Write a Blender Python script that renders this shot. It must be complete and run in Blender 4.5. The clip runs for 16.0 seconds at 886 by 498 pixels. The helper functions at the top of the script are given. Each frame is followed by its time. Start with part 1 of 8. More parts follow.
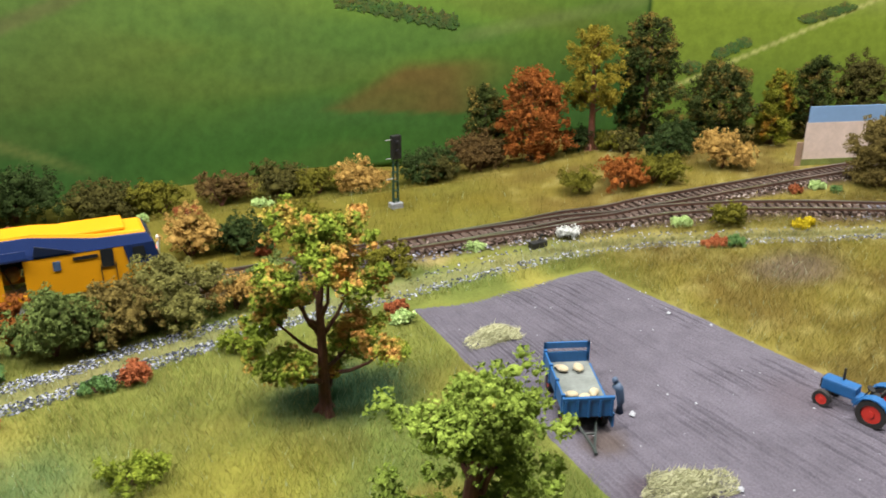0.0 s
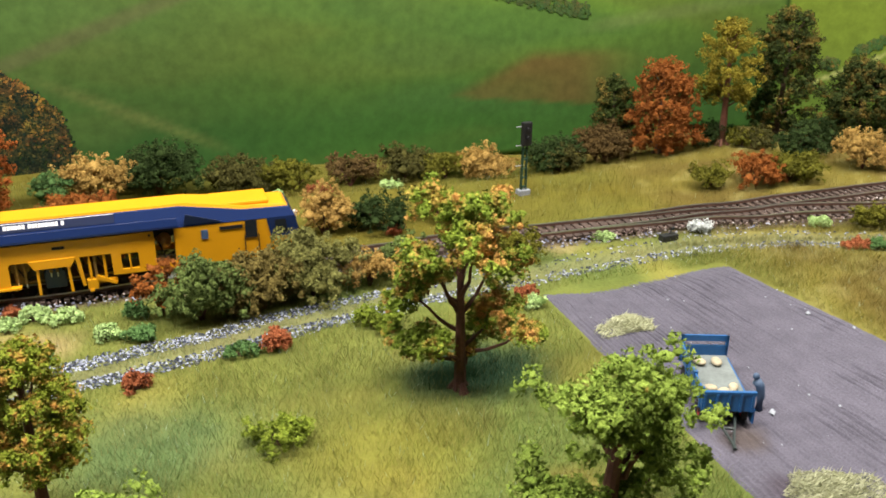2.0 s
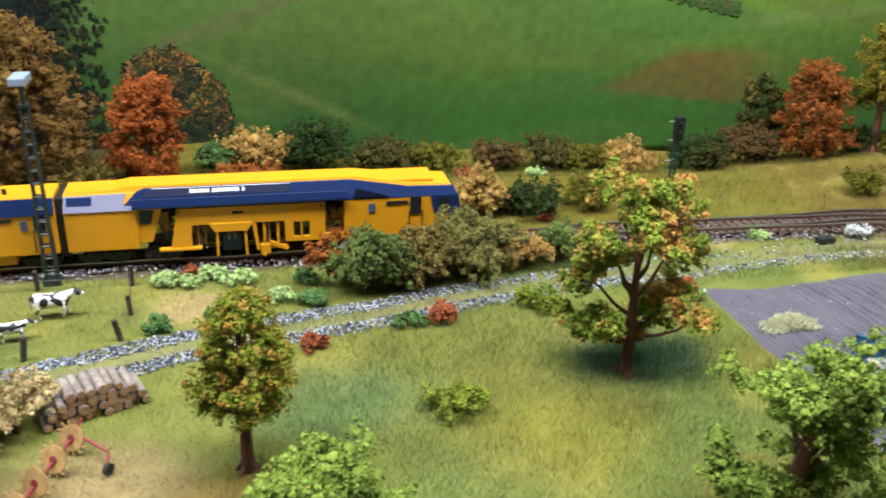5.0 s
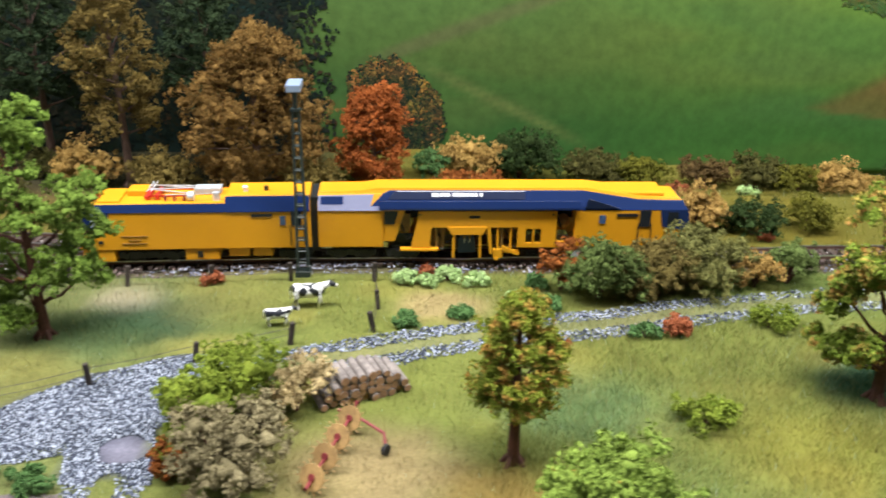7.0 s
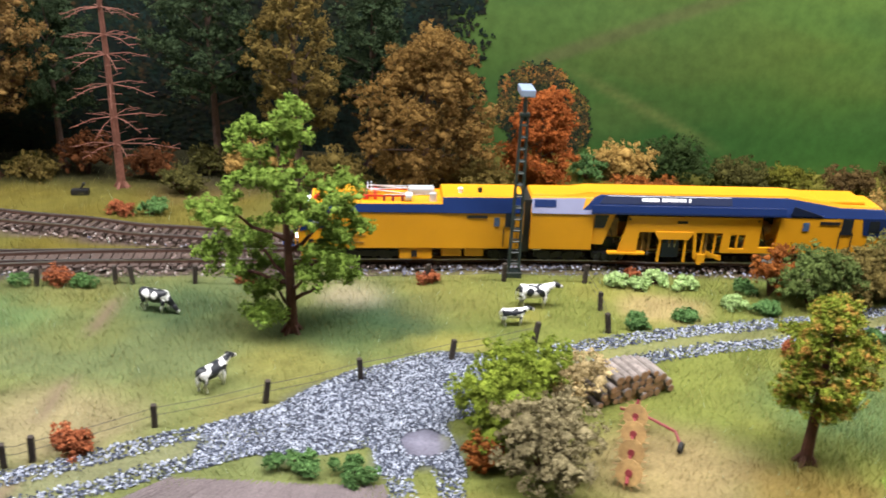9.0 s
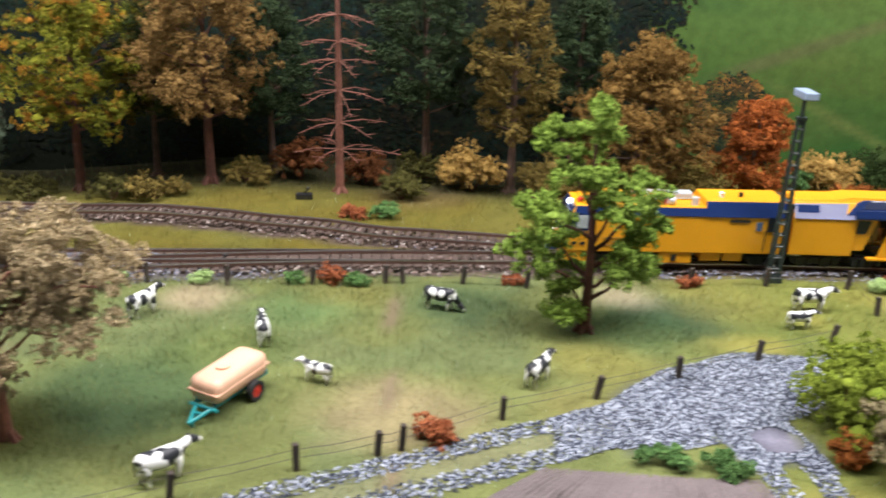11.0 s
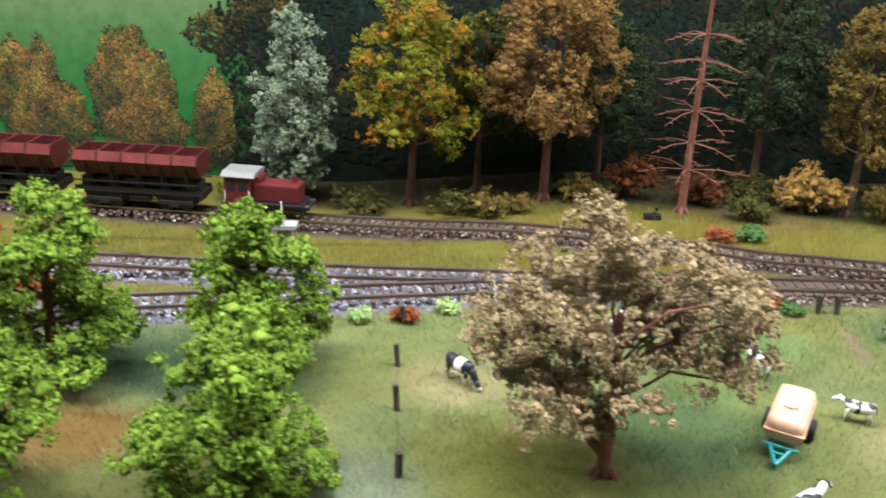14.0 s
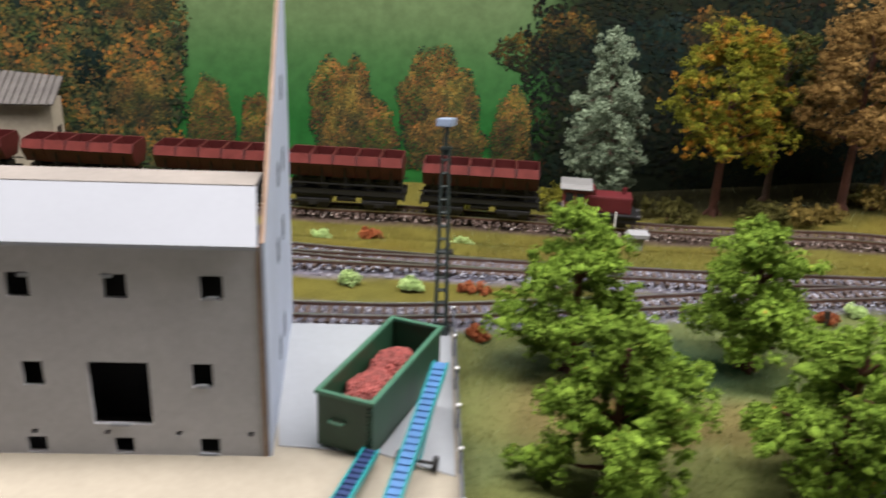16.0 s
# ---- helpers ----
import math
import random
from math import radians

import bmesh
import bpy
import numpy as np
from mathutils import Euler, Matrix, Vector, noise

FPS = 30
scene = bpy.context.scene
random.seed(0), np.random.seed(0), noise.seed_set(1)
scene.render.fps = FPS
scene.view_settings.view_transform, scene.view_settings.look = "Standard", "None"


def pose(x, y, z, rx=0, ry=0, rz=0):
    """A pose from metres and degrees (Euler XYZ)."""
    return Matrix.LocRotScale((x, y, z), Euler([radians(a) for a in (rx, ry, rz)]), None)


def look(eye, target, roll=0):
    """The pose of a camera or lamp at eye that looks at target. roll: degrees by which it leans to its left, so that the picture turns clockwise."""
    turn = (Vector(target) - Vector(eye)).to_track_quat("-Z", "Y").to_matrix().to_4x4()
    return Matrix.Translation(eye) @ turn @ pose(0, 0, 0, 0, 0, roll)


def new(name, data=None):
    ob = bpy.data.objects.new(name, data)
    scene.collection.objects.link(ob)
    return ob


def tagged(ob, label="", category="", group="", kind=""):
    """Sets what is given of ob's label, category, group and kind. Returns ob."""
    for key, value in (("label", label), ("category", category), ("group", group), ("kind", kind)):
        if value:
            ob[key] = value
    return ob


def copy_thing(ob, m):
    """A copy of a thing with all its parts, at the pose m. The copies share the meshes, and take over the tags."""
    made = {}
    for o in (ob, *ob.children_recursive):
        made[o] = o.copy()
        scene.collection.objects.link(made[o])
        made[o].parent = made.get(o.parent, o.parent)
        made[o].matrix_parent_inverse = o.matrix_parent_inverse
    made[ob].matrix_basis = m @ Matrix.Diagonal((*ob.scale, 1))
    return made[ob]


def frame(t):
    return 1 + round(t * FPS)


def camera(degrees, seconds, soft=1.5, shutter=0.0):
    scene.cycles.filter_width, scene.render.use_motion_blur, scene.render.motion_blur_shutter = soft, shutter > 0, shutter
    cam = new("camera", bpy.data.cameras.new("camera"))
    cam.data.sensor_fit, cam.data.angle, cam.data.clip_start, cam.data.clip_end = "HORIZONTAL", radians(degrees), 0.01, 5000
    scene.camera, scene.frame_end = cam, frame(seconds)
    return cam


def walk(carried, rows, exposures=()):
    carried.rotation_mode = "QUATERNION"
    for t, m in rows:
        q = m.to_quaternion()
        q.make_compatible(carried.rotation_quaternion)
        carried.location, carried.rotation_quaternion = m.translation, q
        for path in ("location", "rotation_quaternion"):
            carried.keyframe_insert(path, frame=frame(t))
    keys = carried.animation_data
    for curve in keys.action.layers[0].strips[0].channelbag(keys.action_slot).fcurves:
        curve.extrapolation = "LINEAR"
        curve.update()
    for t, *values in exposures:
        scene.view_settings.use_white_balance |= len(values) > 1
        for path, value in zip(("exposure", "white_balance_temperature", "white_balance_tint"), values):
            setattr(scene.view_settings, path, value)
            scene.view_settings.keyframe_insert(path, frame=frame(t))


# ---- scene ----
# ---------------------------------------------------------------- camera
EXPOSURES = ((0.0, -0.06, 7350, 10), (3.2, -0.06, 7350, 10), (5.5, -0.06, 6550, 8), (9.0, -0.04, 6750, 12), (11.0, -0.05, 6800, 13), (13.5, 0.16, 6750, 10), (14.5, 0.15, 6550, 8), (15.2, 0.0, 6800, 12), (16.0, -0.35, 7100, 14))
cam = camera(52.90, 16.0, soft=1.7, shutter=0.5)
ROWS = [
    (0, (-0.01469, 0.01421, 0.24282), (0.15947, 0.44125, 0.04968), 0.20),
    (0.5, (-0.02155, 0.01382, 0.24133), (0.14018, 0.44556, 0.04782), 0.14),
    (1, (-0.03129, 0.01472, 0.24137), (0.10778, 0.45379, 0.04675), -0.45),
    (1.5, (-0.03343, 0.01473, 0.24078), (0.09355, 0.45684, 0.04479), -0.12),
    (2, (-0.03604, 0.01614, 0.23892), (0.08543, 0.45932, 0.04186), 0.36),
    (2.5, (-0.04207, 0.01573, 0.23717), (0.07522, 0.45952, 0.03894), 0.90),
    (3, (-0.04915, 0.01512, 0.23695), (0.06483, 0.45968, 0.03851), 1.58),
    (5.5, (-0.09387, 0.00952, 0.23517), (-0.04338, 0.46499, 0.03516), 0.96),
    (6, (-0.10726, 0.00514, 0.23662), (-0.08111, 0.46310, 0.03766), 0.42),
    (6.5, (-0.11861, 0.00380, 0.23785), (-0.10464, 0.46226, 0.03880), 0.63),
    (7, (-0.14170, 0.00001, 0.23964), (-0.14408, 0.45976, 0.04312), 0.98),
    (7.5, (-0.18366, -0.00548, 0.23917), (-0.18746, 0.45423, 0.04256), 1.62),
    (8, (-0.22014, -0.00426, 0.24022), (-0.22279, 0.45586, 0.04457), 1.89),
    (8.5, (-0.25034, -0.00763, 0.24046), (-0.24965, 0.45234, 0.04443), 2.25),
    (11, (-0.42462, -0.02431, 0.22371), (-0.44237, 0.44046, 0.04021), 2.07),
    (11.5, (-0.47608, -0.01252, 0.21319), (-0.50759, 0.45221, 0.03145), 1.90),
    (12, (-0.52215, -0.01622, 0.20990), (-0.55708, 0.44835, 0.02838), 2.11),
    (12.5, (-0.55544, -0.02216, 0.21157), (-0.58815, 0.44260, 0.03011), 2.70),
    (13, (-0.59338, -0.02077, 0.21363), (-0.62349, 0.44345, 0.03034), 2.80),
    (13.5, (-0.63718, -0.02570, 0.21926), (-0.66589, 0.43849, 0.03567), 2.67),
    (14, (-0.66874, -0.02846, 0.22604), (-0.70523, 0.43495, 0.04188), 2.54),
    (14.5, (-0.71120, -0.03501, 0.23921), (-0.75023, 0.42717, 0.05250), 2.31),
    (15, (-0.78150, -0.05864, 0.25389), (-0.82160, 0.40270, 0.06532), 2.42),
    (15.5, (-0.85444, -0.07985, 0.25217), (-0.89395, 0.38253, 0.06602), 2.41),
    (16, (-0.91438, -0.10220, 0.24297), (-0.96006, 0.35984, 0.05740), 2.32),
]
walk(cam, [(t, look(eye, target, roll)) for t, eye, target, roll in ROWS], EXPOSURES)

# ---------------------------------------------------------------- world and light
world = bpy.data.worlds.new("room_air")
scene.world = world
world.use_nodes = True
world.node_tree.nodes["Background"].inputs[0].default_value = (0.75, 0.85, 1.0, 1)
world.node_tree.nodes["Background"].inputs[1].default_value = 0.08

LAMPS = ((-1.75, 0.26), (-0.85, 0.23), (0.05, 0.23), (0.95, 0.26))
LAMP_Z, LAMP_WATT = 1.35, 28.0
for lx, ly in LAMPS:
    ld = bpy.data.lights.new("tube_light", "AREA")
    ld.shape, ld.size, ld.size_y = "RECTANGLE", 0.80, 0.22
    ld.energy, ld.color = LAMP_WATT, (0.96, 0.97, 1.0)
    lo = new("tube_light", ld)
    lo.matrix_world = pose(lx, ly, LAMP_Z - 0.03, 0, 0, 0)


# ---------------------------------------------------------------- materials
def nodes_of(name):
    m = bpy.data.materials.new(name)
    m.use_nodes = True
    t = m.node_tree
    return m, t, t.nodes["Principled BSDF"]


def noise_node(t, scale, detail=3.0, rough=0.6):
    g = t.nodes.new("ShaderNodeNewGeometry")
    n = t.nodes.new("ShaderNodeTexNoise")
    n.inputs["Scale"].default_value, n.inputs["Detail"].default_value, n.inputs["Roughness"].default_value = scale, detail, rough
    t.links.new(g.outputs["Position"], n.inputs["Vector"])
    return n


def ramp(t, source, stops):
    r = t.nodes.new("ShaderNodeValToRGB")
    while len(r.color_ramp.elements) < len(stops):
        r.color_ramp.elements.new(0.5)
    for e, (p, c) in zip(r.color_ramp.elements, stops):
        e.position, e.color = p, (*c, 1)
    t.links.new(source, r.inputs[0])
    return r


def mixed(t, a, b, fac, mode="MIX"):
    m = t.nodes.new("ShaderNodeMix")
    m.data_type, m.blend_type = "RGBA", mode
    for k, v in ((0, fac), (6, a), (7, b)):
        if isinstance(v, (int, float)):
            m.inputs[k].default_value = v
        elif isinstance(v, tuple):
            m.inputs[k].default_value = (*v, 1)
        else:
            t.links.new(v, m.inputs[k])
    return m.outputs[2]


def scaled(c, k):
    return tuple(min(1.0, v * k) for v in c)


def paint(name, colour, rough=0.45, vary=0.12, fine=900, coarse=60, bump=0.15, metal=0.0, spec=0.5):
    """A painted or cast surface with grain, grime and fine relief."""
    m, t, b = nodes_of(name)
    n1, n2 = noise_node(t, coarse, 4), noise_node(t, fine, 2)
    r1 = ramp(t, n1.outputs["Fac"], ((0.3, scaled(colour, 1 - vary)), (0.7, scaled(colour, 1 + vary))))
    r2 = ramp(t, n2.outputs["Fac"], ((0.25, (1 - vary,) * 3), (0.7, (1.0, 1.0, 1.0))))
    t.links.new(mixed(t, r1.outputs[0], r2.outputs[0], 1.0, "MULTIPLY"), b.inputs["Base Color"])
    b.inputs["Roughness"].default_value, b.inputs["Metallic"].default_value = rough, metal
    b.inputs["Specular IOR Level"].default_value = spec
    if bump:
        bp = t.nodes.new("ShaderNodeBump")
        bp.inputs["Strength"].default_value, bp.inputs["Distance"].default_value = bump, 0.0006
        t.links.new(n2.outputs["Fac"], bp.inputs["Height"])
        t.links.new(bp.outputs[0], b.inputs["Normal"])
    return m


def soften(t, b, k):
    """Fluffy fibres scatter light much like the ground they stand on: lean the shading normal upwards."""
    g = t.nodes.new("ShaderNodeNewGeometry")
    m = t.nodes.new("ShaderNodeMix")
    m.data_type = "VECTOR"
    m.inputs[0].default_value = k
    m.inputs[5].default_value = (0.0, -0.25, 0.97)
    t.links.new(g.outputs["Normal"], m.inputs[4])
    n = t.nodes.new("ShaderNodeVectorMath")
    n.operation = "NORMALIZE"
    t.links.new(m.outputs[1], n.inputs[0])
    t.links.new(n.outputs[0], b.inputs["Normal"])
    return n.outputs[0]


def flock(name, low, high, tip=None, tip_at=0.62, patch=70):
    """Foam and flock leaves: two tones by the piece, a third in patches."""
    m, t, b = nodes_of(name)
    g = t.nodes.new("ShaderNodeNewGeometry")
    n0 = noise_node(t, 300, 3)
    f0 = ramp(t, n0.outputs["Fac"], ((0.30, (0, 0, 0)), (0.70, (1, 1, 1))))
    half = t.nodes.new("ShaderNodeMix")
    half.inputs[0].default_value = 0.55
    t.links.new(g.outputs["Random Per Island"], half.inputs[2])
    t.links.new(f0.outputs[0], half.inputs[3])
    r = ramp(t, half.outputs[0], ((0.0, low), (1.0, high)))
    out = r.outputs[0]
    if tip:
        n = noise_node(t, patch, 3)
        f = ramp(t, n.outputs["Fac"], ((tip_at - 0.07, (0, 0, 0)), (tip_at + 0.05, (1, 1, 1))))
        out = mixed(t, out, tip, f.outputs[0])
    n2, n3 = noise_node(t, 35, 2), noise_node(t, 1300, 2)
    f2 = ramp(t, n2.outputs["Fac"], ((0.3, (0.76, 0.76, 0.76)), (0.7, (1.14, 1.14, 1.14))))
    f3 = ramp(t, n3.outputs["Fac"], ((0.32, (0.66, 0.66, 0.66)), (0.66, (1.15, 1.15, 1.15))))
    t.links.new(mixed(t, mixed(t, out, f2.outputs[0], 1.0, "MULTIPLY"), f3.outputs[0], 1.0, "MULTIPLY"), b.inputs["Base Color"])
    lean = soften(t, b, 0.34)
    n4 = noise_node(t, 900, 3)
    bp = t.nodes.new("ShaderNodeBump")
    bp.inputs["Strength"].default_value, bp.inputs["Distance"].default_value = 0.9, 0.0009
    t.links.new(n4.outputs["Fac"], bp.inputs["Height"])
    t.links.new(lean, bp.inputs["Normal"])
    t.links.new(bp.outputs[0], b.inputs["Normal"])
    b.inputs["Roughness"].default_value = 0.9
    b.inputs["Specular IOR Level"].default_value = 0.15
    return m


def island(name, stops, rough=0.8, spec=0.3):
    m, t, b = nodes_of(name)
    g = t.nodes.new("ShaderNodeNewGeometry")
    r = ramp(t, g.outputs["Random Per Island"], stops)
    n = noise_node(t, 25, 3)
    f = ramp(t, n.outputs["Fac"], ((0.3, (0.8, 0.8, 0.8)), (0.7, (1.1, 1.1, 1.1))))
    t.links.new(mixed(t, r.outputs[0], f.outputs[0], 1.0, "MULTIPLY"), b.inputs["Base Color"])
    b.inputs["Roughness"].default_value, b.inputs["Specular IOR Level"].default_value = rough, spec
    return m


def tinted(name, rough=0.9, fine=700, low=0.75, bump=0.0, fluffy=0.0, lean=0.0):
    """Colour from the mesh's own tint, broken up by grain."""
    m, t, b = nodes_of(name)
    a = t.nodes.new("ShaderNodeVertexColor")
    a.layer_name = "tint"
    n = noise_node(t, fine, 3)
    f = ramp(t, n.outputs["Fac"], ((0.3, (low,) * 3), (0.7, (1.15,) * 3)))
    g = t.nodes.new("ShaderNodeNewGeometry")
    f2 = ramp(t, g.outputs["Random Per Island"], ((0.0, (0.8,) * 3), (1.0, (1.15,) * 3)))
    c = mixed(t, a.outputs[0], f.outputs[0], 1.0, "MULTIPLY")
    t.links.new(mixed(t, c, f2.outputs[0], 1.0, "MULTIPLY"), b.inputs["Base Color"])
    b.inputs["Roughness"].default_value, b.inputs["Specular IOR Level"].default_value = rough, 0.15
    if lean:
        soften(t, b, lean)
    if fluffy:
        thin = t.nodes.new("ShaderNodeBsdfTranslucent")
        mix = t.nodes.new("ShaderNodeMixShader")
        mix.inputs[0].default_value = fluffy
        t.links.new(mixed(t, c, f2.outputs[0], 1.0, "MULTIPLY"), thin.inputs["Color"])
        t.links.new(b.outputs[0], mix.inputs[1])
        t.links.new(thin.outputs[0], mix.inputs[2])
        t.links.new(mix.outputs[0], t.nodes["Material Output"].inputs["Surface"])
    if bump:
        bp = t.nodes.new("ShaderNodeBump")
        bp.inputs["Strength"].default_value, bp.inputs["Distance"].default_value = bump, 0.001
        t.links.new(n.outputs["Fac"], bp.inputs["Height"])
        t.links.new(bp.outputs[0], b.inputs["Normal"])
    return m


def glow(name, colour, strength):
    m, t, b = nodes_of(name)
    b.inputs["Base Color"].default_value = (*colour, 1)
    b.inputs["Emission Color"].default_value = (*colour, 1)
    b.inputs["Emission Strength"].default_value = strength
    return m


def glass(name, colour=(0.03, 0.04, 0.05), rough=0.08):
    m, t, b = nodes_of(name)
    b.inputs["Base Color"].default_value = (*colour, 1)
    b.inputs["Roughness"].default_value = rough
    return m


YELLOW = paint("yellow_plastic", (0.71, 0.315, 0.012), 0.36, 0.06, 1500, 25, 0.05)
BLUE = paint("dark_blue_plastic", (0.0085, 0.023, 0.092), 0.26, 0.08, 1500, 25, 0.05)
NAVY = paint("navy_title_panel", (0.006, 0.013, 0.046), 0.35, 0.08)
EMBLEM = paint("emblem_blue", (0.06, 0.11, 0.22), 0.4, 0.3, 1500, 400, 0.0)
# Pale blue: the gloss reflection on a blue panel is put into its colour.
BLUE_SHEEN = paint("blue_plastic_sheen", (0.23, 0.24, 0.36), 0.3, 0.06, 1500, 25, 0.05)
BLACK = paint("black_plastic", (0.012, 0.012, 0.014), 0.5, 0.3, 1500, 40, 0.2)
GREY = paint("grey_plastic", (0.33, 0.34, 0.36), 0.45, 0.1)
SILVER = paint("silver_paint", (0.62, 0.63, 0.66), 0.35, 0.1, metal=0.3)
WHITE = paint("white_print", (0.8, 0.8, 0.8), 0.5, 0.03, bump=0)
RED = paint("red_plastic", (0.55, 0.03, 0.02), 0.4, 0.1)
STEEL = paint("rail_steel", (0.50, 0.47, 0.46), 0.28, 0.15, 800, 30, 0.1, metal=0.9)
RUST = paint("rusty_rail_side", (0.11, 0.055, 0.038), 0.75, 0.3, 900, 40, 0.3)
SLEEPER = paint("brown_sleeper", (0.075, 0.048, 0.038), 0.8, 0.35, 900, 60, 0.4)
WINDOW = glass("cab_window", (0.012, 0.016, 0.022), 0.25)
DULLGLASS = paint("pale_window", (0.42, 0.47, 0.5), 0.15, 0.2, 600, 150, 0.0)
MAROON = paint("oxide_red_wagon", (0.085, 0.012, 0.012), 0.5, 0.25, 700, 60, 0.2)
# Paler copy of the wagon red: light on the upward flanges put into colour.
MAROON_LIT = paint("lit_red_flange", (0.155, 0.034, 0.030), 0.30, 0.25, 900, 80, 0.2)
LOCO_RED = paint("locomotive_red", (0.11, 0.012, 0.016), 0.5, 0.15, 800, 60, 0.1)
BARK = paint("brown_bark", (0.10, 0.035, 0.022), 0.8, 0.35, 500, 80, 0.6)
BARK_GREY = paint("grey_bark", (0.13, 0.075, 0.055), 0.8, 0.35, 500, 80, 0.6)
BARK_RED = paint("reddish_bark", (0.215, 0.082, 0.055), 0.8, 0.3, 500, 80, 0.5)
POST = paint("weathered_post", (0.045, 0.033, 0.026), 0.85, 0.35, 700, 90, 0.5)
WIRE = paint("fence_wire", (0.05, 0.04, 0.03), 0.6, 0.2, bump=0)
LAMP_DARK = paint("dark_green_mast", (0.02, 0.032, 0.03), 0.5, 0.2)
LAMP_HEAD = paint("pale_blue_lamp_cover", (0.27, 0.34, 0.47), 0.3, 0.08)
CARD = paint("grey_cardboard", (0.44, 0.445, 0.475), 0.85, 0.10, 250, 16, 0.15)
CARD_PALE = paint("pale_cardboard", (0.396, 0.451, 0.572), 0.8, 0.08, 250, 20, 0.1)
CARD_BROWN = paint("brown_card_edge", (0.30, 0.20, 0.14), 0.85, 0.2, 500, 60, 0.2)
STRIP = paint("bare_card_strip", (0.25, 0.225, 0.205), 0.85, 0.12, 250, 20, 0.15)
PAPER = paint("white_paper", (0.285, 0.305, 0.345), 0.7, 0.03, 300, 14, 0.05)
BASE_CARD = paint("cream_base_board", (0.34, 0.305, 0.245), 0.7, 0.10, 200, 9, 0.08)
BASE_WHITE = paint("white_base_board", (0.36, 0.385, 0.42), 0.55, 0.05, 200, 12, 0.05)
# Near-black that puts the shade of interiors and openings into the colour.
INSIDE_SHADE = paint("dark_inside_shade", (0.02, 0.022, 0.026), 0.9, 0.3)
SKIP_GREEN = paint("green_container_paint", (0.016, 0.061, 0.032), 0.45, 0.15, 600, 60, 0.1)
SKIP_EDGE = paint("green_container_edge", (0.05, 0.16, 0.10), 0.45, 0.15, 600, 60, 0.1)
TEAL = paint("turquoise_plastic", (0.0, 0.25, 0.27), 0.4, 0.1)
BELT = paint("blue_belt", (0.055, 0.17, 0.38), 0.45, 0.12)
BELT_DARK = paint("navy_belt", (0.02, 0.04, 0.12), 0.5, 0.12)
FARM_BLUE = paint("farm_blue_paint", (0.011, 0.105, 0.30), 0.42, 0.15, 700, 80, 0.1)
WHEEL_RED = paint("red_wheel", (0.55, 0.035, 0.025), 0.45, 0.12)
TYRE = paint("rubber_tyre", (0.018, 0.017, 0.018), 0.8, 0.25)
SACK = paint("beige_sack", (0.42, 0.36, 0.25), 0.9, 0.2, 700, 150, 0.5)
BED = paint("grey_wagon_bed", (0.167, 0.191, 0.184), 0.7, 0.2, 600, 100, 0.2)
TANK_PINK = paint("salmon_tank", (0.72, 0.43, 0.30), 0.4, 0.06, 700, 60, 0.05)
TANK_TEAL = paint("teal_chassis", (0.0, 0.16, 0.19), 0.45, 0.15)
CAB_GREY = paint("silver_grey_roof", (0.20, 0.20, 0.20), 0.5, 0.15)
MACHINE_BROWN = paint("oily_brown_machinery", (0.24, 0.135, 0.035), 0.5, 0.4, 500, 120, 0.3)
NET_RED = paint("red_netting", (0.36, 0.085, 0.075), 0.8, 0.5, 1600, 260, 1.0)
MESH_GREY = paint("grey_mesh", (0.10, 0.11, 0.14), 0.6, 0.3, 900, 200, 0.3)
RAKE_ORANGE = paint("weathered_orange", (0.44, 0.27, 0.105), 0.6, 0.3, 500, 120, 0.3)
RAKE_RED = paint("dull_red_frame", (0.24, 0.035, 0.04), 0.5, 0.2)
LOG_SIDE = paint("grey_bark_log", (0.26, 0.22, 0.20), 0.85, 0.35, 600, 120, 0.6)
LOG_END = paint("sawn_log_end", (0.38, 0.21, 0.115), 0.85, 0.35, 900, 200, 0.3)
SHED_ROOF = paint("grey_shed_roof", (0.12, 0.11, 0.105), 0.8, 0.2, 500, 60, 0.3)
SHED_WALL = paint("buff_shed_wall", (0.45, 0.40, 0.32), 0.85, 0.15, 300, 50, 0.2)
SKY_BLUE = paint("sky_blue_card", (0.18, 0.32, 0.55), 0.7, 0.06, 200, 20, 0.05)
PINK_CARD = paint("pale_stone_card", (0.62, 0.50, 0.45), 0.8, 0.12, 300, 60, 0.1)
GRASS_CARD = paint("printed_meadow", (0.16, 0.20, 0.05), 0.85, 0.3, 400, 90, 0.1)
SIGNAL_GREEN = paint("dark_green_signal", (0.012, 0.05, 0.035), 0.45, 0.2)
BOX_GREY = paint("grey_relay_box", (0.30, 0.32, 0.36), 0.5, 0.12)
GRAVEL = island("salt_and_pepper_gravel", ((0.0, (0.011, 0.014, 0.024)), (0.47, (0.036, 0.044, 0.068)), (0.62, (0.145, 0.163, 0.21)), (1.0, (0.41, 0.445, 0.515))), 0.8)
BALLAST = island("brown_ballast", ((0.0, (0.05, 0.032, 0.028)), (0.6, (0.15, 0.10, 0.085)), (0.9, (0.26, 0.21, 0.19)), (1.0, (0.36, 0.33, 0.31))), 0.85)
BALLAST_GREY = island("grey_ballast", ((0.0, (0.055, 0.057, 0.085)), (0.5, (0.16, 0.165, 0.215)), (1.0, (0.34, 0.345, 0.39))), 0.85)
STRAW = island("pale_straw", ((0.0, (0.30, 0.31, 0.17)), (1.0, (0.56, 0.57, 0.38))), 0.9)
HALL_WALL = paint("hall_wall_paint", (0.34, 0.34, 0.33), 0.9, 0.04, 40, 2, 0.05)
HALL_FLOOR = paint("hall_floor", (0.12, 0.115, 0.11), 0.6, 0.12, 60, 4, 0.1)
